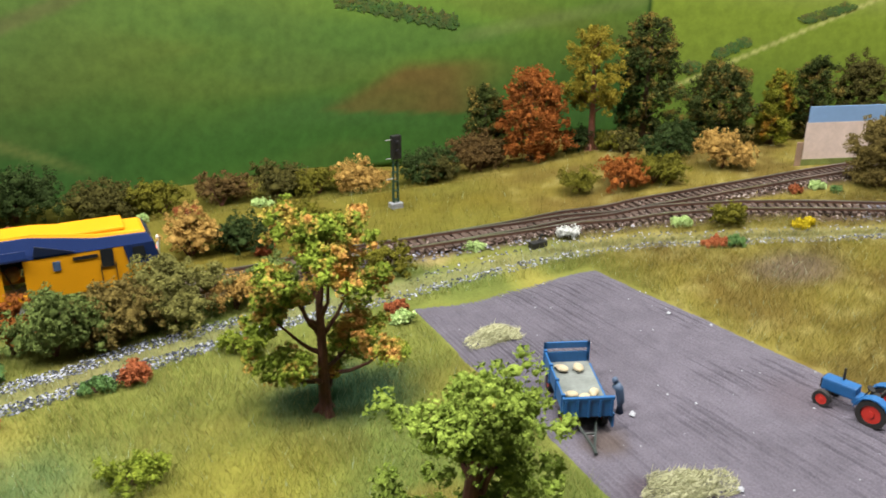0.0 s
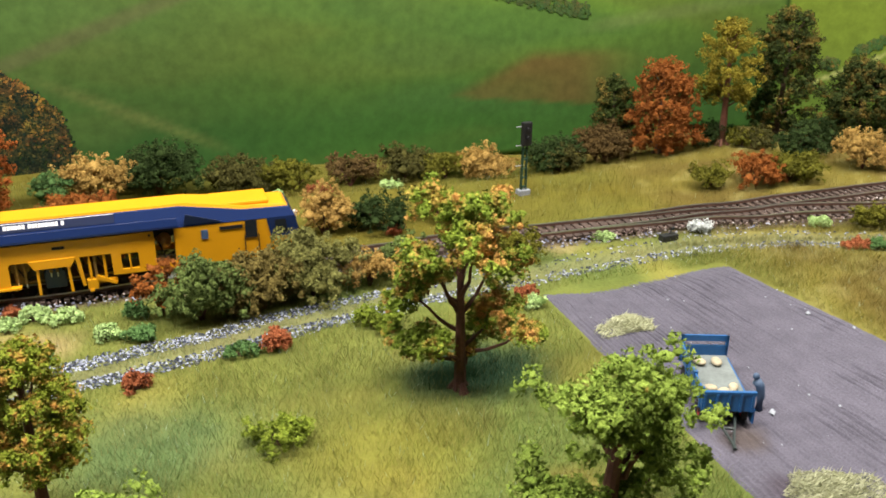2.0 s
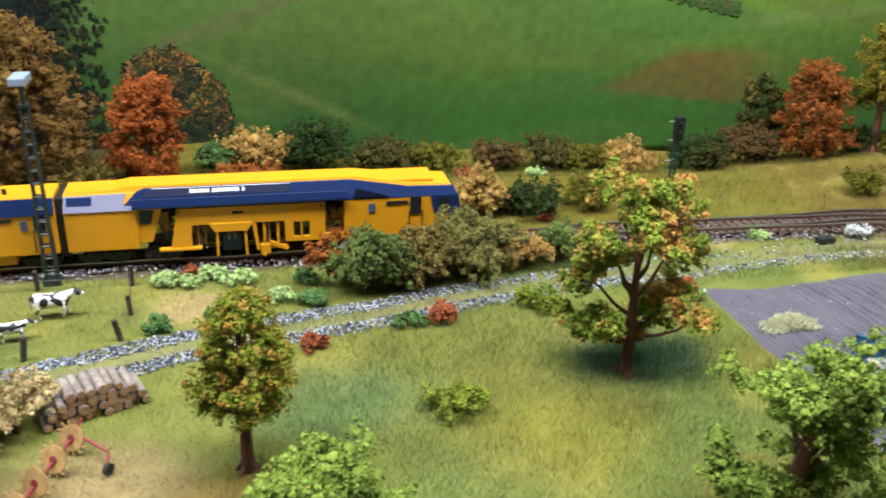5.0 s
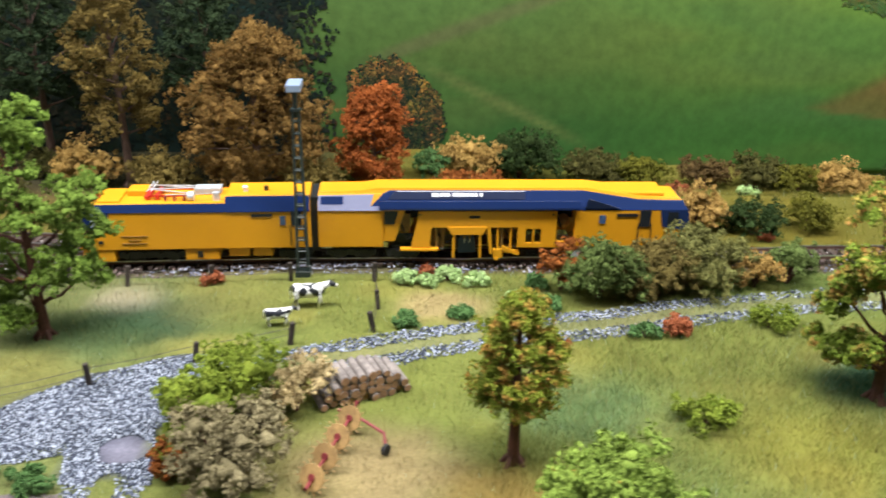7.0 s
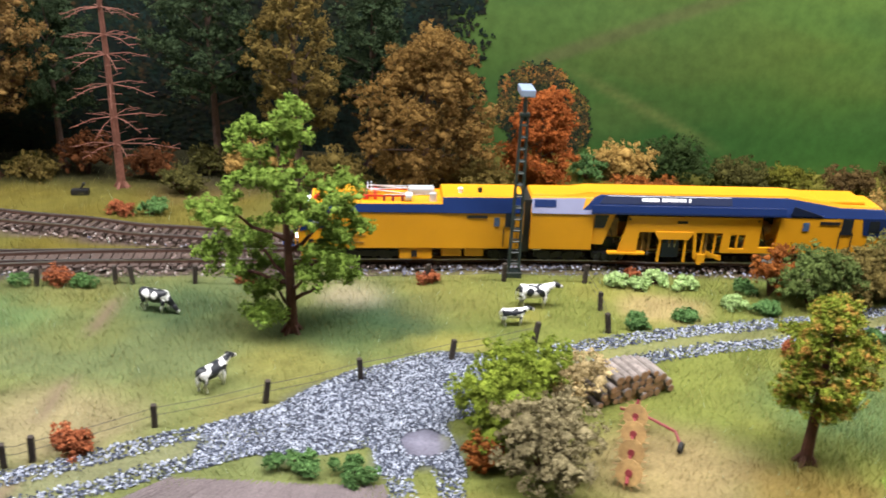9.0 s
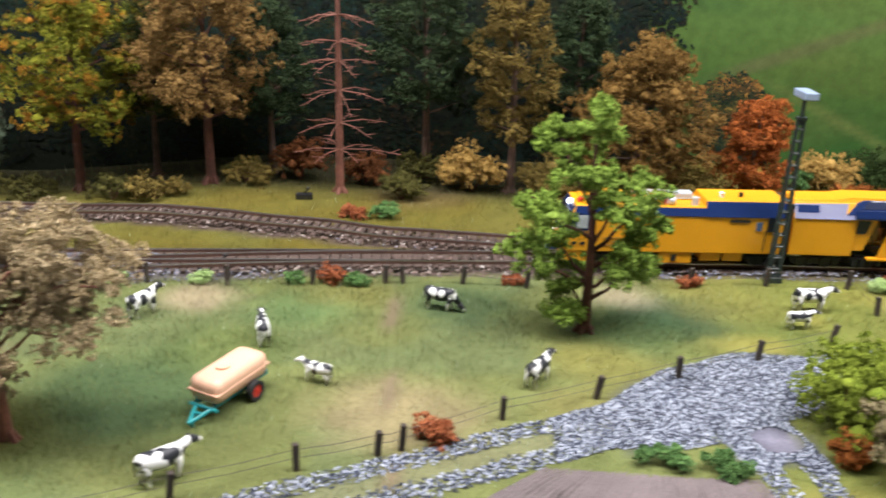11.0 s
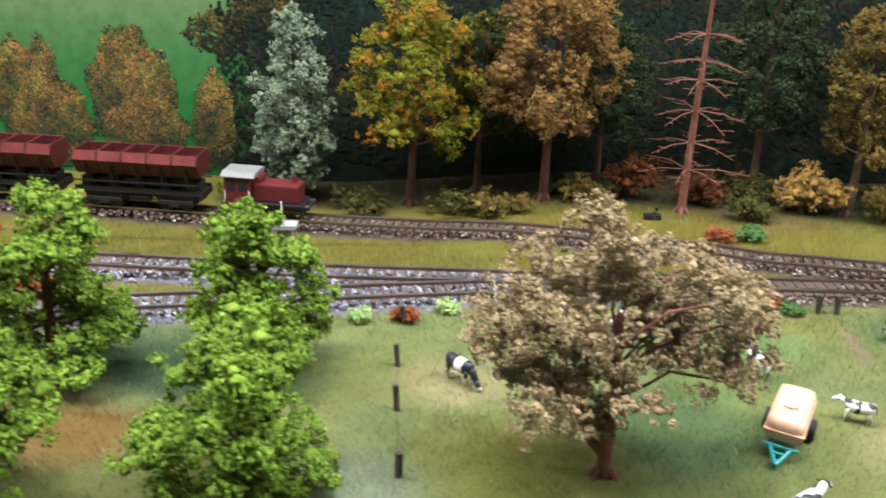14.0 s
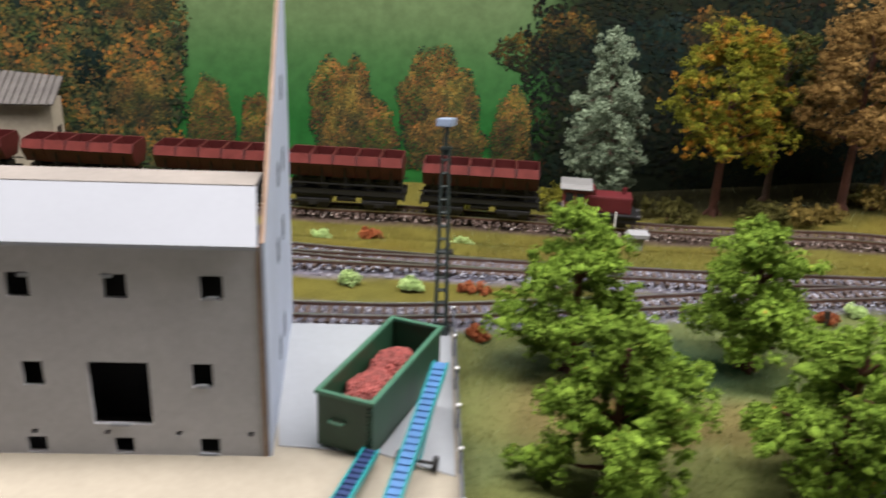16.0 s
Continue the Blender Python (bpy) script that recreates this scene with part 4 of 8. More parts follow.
def tree(x, y, h, w, style, leaf, bark, seed, label, category="tree", size=0.00084, per=19, trunk=0.0042, group="", clump=0.0031, low=0.30, puff=1.0, pads=()):
    """A model tree: a tapered trunk with limbs, and a crown of foam clumps after its style."""
    rng = np.random.default_rng(seed)
    if style not in ("bare", "spruce"):
        w, h = w * 0.90, h * 0.94
    z0 = float(ground_z(x, y))
    ob = thing("tree", pose(x, y, z0), label, category, group)
    bm = bmesh.new()
    lean = rng.normal(size=2) * 0.03 * h
    axis = lambda u: np.array([lean[0] * u * u, lean[1] * u * u, h * u])
    top = {"bare": 1.0, "spruce": 0.95, "spread": 0.62}.get(style, 0.86)
    limb(bm, [(0, 0, -0.002), *[axis(u) for u in np.linspace(0.03, top, 7)]], trunk, trunk * (0.25 if style != "spread" else 0.45), 9)
    for k in range(5):
        a = 2 * math.pi * k / 5 + rng.random()
        limb(bm, [(math.cos(a) * trunk * 1.6, math.sin(a) * trunk * 1.6, -0.001), (0, 0, trunk * 2.2)], trunk * 0.45, trunk * 0.3, 5)
    lobes = []

    def pad(c, r, n):
        for _ in range(n):
            o = rng.normal(size=3).clip(-1.4, 1.4) * r * np.array([0.60, 0.60, 0.38])
            lobes.append((*(np.asarray(c) + o), r * (0.50 + 0.42 * rng.random())))

    for dx, u, r in pads:                       # a crown of separate pads, each on its bough
        e = axis(u) + np.array([dx * (0.90 if style == "spread" else 1.0), 0.10 * rng.normal(), 0.0]) * h
        s = axis(max(0.08, u * 0.72 - 0.05)) if style != "spread" or dx > -0.1 else np.array([-0.09, 0.01, 0.20]) * h
        lead = s * 0.55 + e * 0.45 + np.array([0, 0, (0.06 if style == "spread" else -0.02) * h])
        limb(bm, [s, s * 0.5 + lead * 0.5 + rng.normal(size=3) * 0.012 * h, lead, lead * 0.5 + e * 0.5 + rng.normal(size=3) * 0.012 * h, e], trunk * (0.24 if style == "spread" else 0.38), trunk * 0.12, 6)
        r *= 1.22 if style == "spread" else 1.06
        for _ in range(10):
            o = rng.normal(size=3).clip(-1.4, 1.4) * r * h * np.array([0.55, 0.62, 0.38])
            lobes.append((*(e + o), r * h * (0.32 + 0.26 * rng.random())))
        if style == "spread":
            for f in (0.35, 0.62):              # tufts along the bough
                lobes.append((*(lead * (1 - f) + e * f + rng.normal(size=3) * 0.03 * h), 0.045 * h))
    if pads:
        if style == "spread":                   # a second stem leaves the trunk low down
            limb(bm, [axis(0.08), np.array([-0.07, 0.01, 0.15]) * h, np.array([-0.15, 0.01, 0.32]) * h], trunk * 0.66, trunk * 0.42, 8)
    elif style == "layered":                    # open crown: tiers of flat foliage pads on bent limbs
        tiers = 4 if low > 0.25 else 5
        turn = rng.random() * 6.28
        for i in range(tiers):
            u = low + (0.86 - low) * i / (tiers - 1)
            ring = 0.5 * w * (1.0 - 0.60 * max(0.0, (u - 0.45)) / 0.5) * (0.92 if i == 0 else 1.0)
            count = 2 if i == tiers - 1 else 3 if i == tiers - 2 else 4
            for k in range(count):
                a = turn + i * 1.9 + 2 * math.pi * (k + 0.3 * rng.normal()) / count
                reach = ring * (0.50 + 0.26 * rng.random())
                s = axis((u - 0.06) * 0.93)
                e = axis(u) * np.array([1, 1, 0]) + np.array([math.cos(a) * reach, math.sin(a) * reach, h * (u + 0.04 * rng.normal())])
                mid = (s + e) / 2 + np.array([0, 0, -0.03 * h * rng.random()])
                limb(bm, [s, mid, e], trunk * 0.36, trunk * 0.15, 5)
                rp = 0.225 * w * puff * (0.78 + 0.40 * rng.random())
                for _ in range(int(6 * puff * puff)):
                    o = rng.normal(size=3).clip(-1.3, 1.3) * rp * np.array([0.52, 0.52, 0.27])
                    lobes.append((*(e + o - np.array([0, 0, 0.12 * math.hypot(o[0], o[1])])), rp * (0.42 + 0.24 * rng.random())))
        pad(axis(0.95), 0.13 * w, 4)
    elif style == "spruce":
        for i in range(11):
            u = 0.17 + 0.78 * i / 10
            ring = max(1, int(9 * (1 - u) + 2))
            for k in range(ring):
                a = 2 * math.pi * k / ring + i
                reach = 0.50 * w * (1 - u) ** 0.62 * min(1.0, 0.45 + (u - 0.17) * 2.4) * (0.85 + 0.3 * rng.random())
                s = axis(u)
                e = s + np.array([math.cos(a) * reach, math.sin(a) * reach, -0.035 * h])
                limb(bm, [s, e], trunk * 0.22, trunk * 0.08, 4)
                pad(e * 0.85 + s * 0.15, 0.10 * w, 3)
                pad(e * 0.45 + s * 0.55, 0.10 * w, 2)
        pad(axis(0.97), 0.05 * w, 3)
    elif style == "bare":                       # dead conifer, thin bare boughs in whorls
        for i in range(8):
            u = 0.16 + 0.105 * i + 0.02 * rng.normal()
            for k in range(6):
                a = k * 1.05 + i * 0.4 + rng.normal() * 0.15
                reach = 0.5 * w * (1.05 - 0.55 * u) * (0.7 + 0.4 * rng.random())
                s = axis(u)
                e = s + np.array([math.cos(a) * reach, math.sin(a) * reach, -0.022 * h + 0.014 * h * rng.normal()])
                limb(bm, [s, (s + e) / 2 + np.array([0, 0, 0.010 * h]), e], trunk * 0.15, trunk * 0.05, 4)
                for q in range(3):
                    m = s + (e - s) * (0.4 + 0.2 * q)
                    limb(bm, [m, m + np.array([math.cos(a + 0.9 * (-1) ** q), math.sin(a + 0.9 * (-1) ** q), 0.1]) * reach * 0.25], trunk * 0.08, trunk * 0.04, 4)
    else:                                       # full egg-shaped crown, uneven
        low = {"oval": 0.30, "full": 0.06, "high": 0.36, "stack": 0.30}[style]
        for i in range(46):
            u = low + (0.97 - low) * (i + 0.5) / 46
            s = (u - low) / (1 - low)
            prof = (math.sin(math.pi * min(1, 0.16 + 0.80 * s)) ** 0.7) * (1.08 - 0.25 * s)
            a = i * 2.39996
            reach = 0.40 * w * prof * (0.55 + 0.55 * rng.random())
            if style == "stack":                    # bulging tiers, one above the other
                tier = math.floor(4 * s) / 4 + 0.125
                u = low + (0.95 - low) * (tier + 0.35 * (s - tier))
                reach = w * (0.27, 0.37, 0.32, 0.15)[min(3, int(4 * s))] * (0.70 + 0.35 * rng.random())
            c = axis(u) + np.array([math.cos(a) * reach, math.sin(a) * reach, 0])
            pad(c, 0.13 * w * (0.8 + 0.5 * rng.random()) * (0.82 if style == "stack" else 1.0), 4 if style == "full" else 3)
            if i % 4 == 0:
                limb(bm, [axis(u * 0.85), c], trunk * 0.3, trunk * 0.1, 5)
    part("trunk", bm, bark, ob)
    if lobes:
        near = y < 0.5                          # the front trees carry finer foam
        v, f = leaves(lobes, clump, per if not near else 40, size if not near else size * (1.05 if style == "layered" else 0.80), {"layered": 0.62, "stack": 0.60}.get(style, 0.72), rng,
                      0.16 if style == "spread" else 0.06, {"full": 0.58, "layered": 0.68}.get(style, 0.48), 0.55 if style == "layered" else 0.38, 0.36 if style == "layered" else 0.50)
        crown = new("crown", fast_mesh("crown", v, f, 3, leaf))
        crown.parent = ob
    return ob


def bush(name, x, y, w, h, leaf, seed, label, category="bush", size=0.00080, per=30, group="", clump=0.0028):
    """A low ragged shrub of foam lobes on short stems."""
    rng = np.random.default_rng(seed)
    n = max(12, int(9 * min(2.2, w / 0.03)))
    a, r = rng.random(n) * 2 * math.pi, np.sqrt((np.arange(n) + 0.4) / n) * 0.40 * w
    top = h * (0.86 - 0.42 * (r / (0.5 * w)) ** 2) * (0.75 + 0.35 * rng.random(n))
    cs = np.c_[np.cos(a) * r, np.sin(a) * r * 0.75, top * (0.35 + 0.5 * rng.random(n) ** 0.6)]
    rs = min(w, h * 1.25) * (0.19 + 0.13 * rng.random(n))
    near = y < 0.53
    v, f = leaves(np.c_[cs, rs], min(clump * (1.2 if near else 1.0), 0.28 * h), 34 if near else 16, size * (0.95 if near else 1.08), 0.85, rng, 0.05, 0.6, 0.55 if near else 0.46, 0.38 if near else 0.50)
    v[:, 2] = np.maximum(v[:, 2], -0.001)
    ob = thing(name, pose(x, y, float(ground_z(x, y))), label, category, group)
    bm = bmesh.new()
    for c in cs[:7]:
        limb(bm, [(0, 0, -0.001), c * 0.5 + np.array([0, 0, 0.001]), c], 0.0008, 0.0003, 4)
    part("stem", bm, BARK, ob)
    me = fast_mesh("foliage", v, f, 3, leaf)
    fo = new("foliage", me)
    fo.parent = ob
    return ob


LEAF = {
    "dark": flock("dark_green_flock", (0.014, 0.030, 0.008), (0.046, 0.076, 0.017)),
    "olive_dark": flock("dark_olive_flock", (0.036, 0.037, 0.010), (0.105, 0.095, 0.022)),
    "olive": flock("olive_flock", (0.068, 0.074, 0.009), (0.18, 0.165, 0.018)),
    "brown": flock("brown_flock", (0.058, 0.036, 0.012), (0.15, 0.092, 0.030)),
    "brown_olive": flock("brown_olive_flock", (0.095, 0.072, 0.020), (0.215, 0.165, 0.048)),
    "tan": flock("tan_flock", (0.27, 0.16, 0.040), (0.52, 0.33, 0.10)),
    "sand": flock("sand_flock", (0.38, 0.28, 0.125), (0.66, 0.51, 0.26)),
    "tan_olive": flock("tan_olive_flock", (0.10, 0.075, 0.018), (0.22, 0.155, 0.04)),
    "rust": flock("rust_red_flock", (0.165, 0.048, 0.010), (0.36, 0.115, 0.024)),
    "rust_dark": flock("dark_rust_flock", (0.06, 0.022, 0.008), (0.16, 0.055, 0.016)),
    "grey": flock("grey_green_flock", (0.105, 0.108, 0.030), (0.25, 0.24, 0.072)),
    "green_grey": flock("soft_green_flock", (0.064, 0.104, 0.026), (0.17, 0.22, 0.060)),
    "grey_brown": flock("grey_brown_flock", (0.15, 0.125, 0.062), (0.34, 0.285, 0.155)),
    "green": flock("green_flock", (0.060, 0.140, 0.042), (0.135, 0.255, 0.078)),
    "yellowgreen": flock("yellow_green_flock", (0.100, 0.150, 0.014), (0.26, 0.32, 0.040)),
    "lime": flock("pale_lime_flowers", (0.27, 0.42, 0.13), (0.52, 0.68, 0.30)),
    "red": flock("brick_red_flowers", (0.21, 0.055, 0.020), (0.44, 0.14, 0.06)),
    "white": flock("white_flowers", (0.5, 0.54, 0.52), (0.85, 0.88, 0.88)),
    "yellow": flock("yellow_flowers", (0.42, 0.33, 0.01), (0.72, 0.56, 0.03)),
    "apple": flock("green_leaves_with_orange_tips", (0.110, 0.172, 0.018), (0.290, 0.380, 0.050), (0.58, 0.30, 0.085), 0.57, 75),
    "ochre": flock("yellow_green_leaves_with_ochre_tips", (0.105, 0.150, 0.012), (0.29, 0.34, 0.040), (0.46, 0.24, 0.055), 0.58, 190),
    "pine": flock("fresh_green_needles", (0.092, 0.165, 0.022), (0.265, 0.385, 0.066)),
    "orchard": flock("fruit_tree_leaves", (0.080, 0.155, 0.018), (0.240, 0.375, 0.050), (0.42, 0.14, 0.04), 0.73, 200),
    "lush": flock("bright_green_leaves", (0.105, 0.172, 0.024), (0.285, 0.385, 0.070), (0.42, 0.17, 0.04), 0.75, 160),
    "dry": flock("dry_grey_brown_leaves", (0.215, 0.150, 0.066), (0.505, 0.40, 0.245)),
    "silver": flock("silver_green_needles", (0.125, 0.180, 0.115), (0.30, 0.375, 0.255)),
    "autumn": flock("green_and_gold_leaves", (0.055, 0.075, 0.007), (0.25, 0.245, 0.022), (0.33, 0.14, 0.016), 0.58, 45),
    "copper": flock("copper_brown_leaves", (0.125, 0.070, 0.020), (0.30, 0.178, 0.058)),
    "deep": flock("deep_green_leaves", (0.013, 0.028, 0.012), (0.046, 0.070, 0.027)),
    "mustard": flock("mustard_leaves", (0.085, 0.058, 0.014), (0.21, 0.145, 0.035)),
    "amber": flock("amber_leaves", (0.105, 0.058, 0.014), (0.265, 0.150, 0.04)),
    "scarlet": flock("red_maple_leaves", (0.20, 0.046, 0.010), (0.44, 0.125, 0.026)),
    "gold": flock("yellow_green_leaves", (0.13, 0.11, 0.012), (0.33, 0.26, 0.03)),
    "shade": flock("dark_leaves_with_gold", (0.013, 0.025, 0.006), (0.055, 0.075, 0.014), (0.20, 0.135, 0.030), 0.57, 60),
}

tree(0.073, 0.381, 0.112, 0.082, "layered", LEAF["apple"], BARK, 11, "green apple tree with orange blossom tips on a brown trunk", trunk=0.0036, clump=0.0036,
     pads=((0.11, 0.90, 0.12), (-0.08, 0.88, 0.11), (0.02, 0.82, 0.10), (-0.17, 0.69, 0.11), (0.06, 0.74, 0.11), (0.19, 0.62, 0.13), (-0.21, 0.50, 0.10), (-0.11, 0.60, 0.08), (0.18, 0.37, 0.14),
           (-0.21, 0.25, 0.09), (-0.13, 0.29, 0.09), (0.11, 0.23, 0.11), (0.25, 0.32, 0.08)))
tree(-0.111, 0.324, 0.091, 0.049, "stack", LEAF["ochre"], BARK, 12, "bushy round-topped tree with orange tinted leaves", trunk=0.0032)
tree(0.100, 0.268, 0.084, 0.074, "layered", LEAF["lush"], BARK, 13, "bright green leafy tree with a few red fruits", trunk=0.0046, clump=0.0044,
     pads=((0.03, 0.86, 0.18), (0.16, 0.77, 0.18), (-0.28, 0.76, 0.17), (-0.10, 0.62, 0.16), (0.15, 0.52, 0.16), (-0.31, 0.38, 0.14), (0.21, 0.26, 0.16), (-0.21, 0.21, 0.13), (-0.33, 0.26, 0.10), (0.05, 0.70, 0.17), (0.23, 0.55, 0.12)))
tree(-0.082, 0.246, 0.059, 0.064, "layered", LEAF["lush"], BARK, 14, "bright green leafy tree in the front meadow", trunk=0.0044, puff=1.25, clump=0.0044)
tree(-0.361, 0.428, 0.134, 0.100, "layered", LEAF["pine"], BARK, 15, "tall fresh green pine with layered boughs in the pasture", trunk=0.0036, clump=0.0040,
     pads=((0.02, 0.93, 0.11), (-0.13, 0.85, 0.09), (-0.04, 0.74, 0.11), (0.08, 0.63, 0.09), (0.22, 0.60, 0.11), (0.25, 0.49, 0.09), (0.15, 0.38, 0.10), (0.19, 0.28, 0.09), (-0.10, 0.24, 0.10), (-0.10, 0.13, 0.08), (-0.27, 0.68, 0.11), (-0.28, 0.40, 0.09), (-0.15, 0.42, 0.09)))
tree(-0.622, 0.293, 0.130, 0.116, "spread", LEAF["dry"], BARK_RED, 16, "broad dry grey-brown tree on a forked trunk", size=0.0008, clump=0.0026, trunk=0.0036,
     pads=((-0.12, 0.88, 0.09), (-0.05, 0.79, 0.10), (-0.33, 0.69, 0.10), (-0.44, 0.58, 0.09), (-0.36, 0.48, 0.09), (-0.21, 0.68, 0.11), (0.04, 0.74, 0.12), (0.13, 0.62, 0.11), (-0.08, 0.60, 0.12), (0.27, 0.77, 0.09), (0.35, 0.75, 0.08),
           (0.41, 0.65, 0.09), (0.48, 0.64, 0.07), (0.29, 0.52, 0.09), (0.42, 0.49, 0.08), (0.18, 0.55, 0.09), (-0.24, 0.33, 0.09), (-0.19, 0.24, 0.08), (-0.05, 0.19, 0.08), (-0.36, 0.33, 0.06), (-0.16, 0.42, 0.10), (0.05, 0.44, 0.09), (-0.28, 0.56, 0.10)))
for lx, ly, lh, lw, sd in ((-0.885, 0.336, 0.096, 0.080, 21), (-0.785, 0.358, 0.096, 0.076, 22), (-0.870, 0.228, 0.090, 0.082, 23), (-0.766, 0.255, 0.080, 0.086, 24)):
    tree(lx, ly, lh, lw, "layered", LEAF["orchard"], BARK, sd, "bright green fruit tree with small red fruits", group="fruit trees by the yard", trunk=0.0038, low=0.245, clump=0.0042)
tree(-0.850, 0.676, 0.162, 0.090, "spruce", LEAF["silver"], BARK_GREY, 31, "silvery green spruce before the painted woods", trunk=0.0035)
tree(-0.752, 0.665, 0.172, 0.124, "high", LEAF["autumn"], BARK, 32, "tall autumn tree with green and gold leaves", trunk=0.0045)
tree(-0.644, 0.669, 0.185, 0.120, "high", LEAF["copper"], BARK, 33, "tall copper-brown leafy tree at the wood's edge", trunk=0.0045)
tree(-0.535, 0.654, 0.215, 0.094, "bare", LEAF["dry"], BARK_RED, 34, "bare dead conifer with reddish trunk and thin boughs", trunk=0.0037)
tree(-0.470, 0.705, 0.19, 0.100, "high", LEAF["deep"], BARK_GREY, 35, "deep green conifer-like tree in the woods", trunk=0.004)
tree(-0.398, 0.680, 0.175, 0.085, "oval", LEAF["mustard"], BARK_GREY, 36, "tall mustard-brown tree at the wood's edge", trunk=0.004)
tree(-0.296, 0.684, 0.132, 0.128, "full", LEAF["amber"], BARK_GREY, 37, "wide amber-brown tree with drooping boughs", trunk=0.004)
tree(-0.203, 0.688, 0.086, 0.070, "full", LEAF["scarlet"], BARK_GREY, 38, "bushy red maple at the painted backdrop", trunk=0.003)
tree(0.367, 0.734, 0.088, 0.078, "full", LEAF["rust"], BARK_GREY, 39, "bushy rust-red tree behind the track", trunk=0.003)
tree(0.335, 0.765, 0.085, 0.050, "full", LEAF["shade"], BARK_GREY, 40, "dark green bushy tree beside the red one", trunk=0.003)
tree(0.430, 0.729, 0.122, 0.066, "high", LEAF["gold"], BARK_RED, 41, "slender yellow-green tree on a reddish trunk", trunk=0.0042)
tree(0.492, 0.735, 0.128, 0.085, "full", LEAF["shade"], BARK_GREY, 42, "dark green broad tree with brown top leaves", trunk=0.004)
tree(0.555, 0.700, 0.082, 0.085, "full", LEAF["shade"], BARK_GREY, 43, "dark bushy tree with gold leaf tips", trunk=0.003)
tree(0.605, 0.680, 0.075, 0.040, "full", LEAF["autumn"], BARK_GREY, 44, "narrow gold-green bushy tree", trunk=0.003)
tree(0.66, 0.690, 0.085, 0.050, "full", LEAF["shade"], BARK_GREY, 45, "dark bushy tree with gold leaf tips", trunk=0.003)
tree(0.72, 0.685, 0.080, 0.060, "full", LEAF["olive_dark"], BARK_GREY, 46, "dark olive bushy tree at the backdrop", trunk=0.003)
tree(0.603, 0.545, 0.060, 0.060, "full", LEAF["brown_olive"], BARK_GREY, 47, "brown-olive bushy tree between the tracks", trunk=0.003)
tree(-0.60, 0.70, 0.15, 0.09, "high", LEAF["deep"], BARK_GREY, 48, "dark green tree in the shade of the woods", trunk=0.0035)
tree(-0.70, 0.70, 0.16, 0.08, "high", LEAF["shade"], BARK_GREY, 49, "dark tree in the shade of the woods", trunk=0.0035)
tree(-0.345, 0.735, 0.17, 0.09, "high", LEAF["deep"], BARK_GREY, 50, "dark green tree in the shade of the woods", trunk=0.0035)

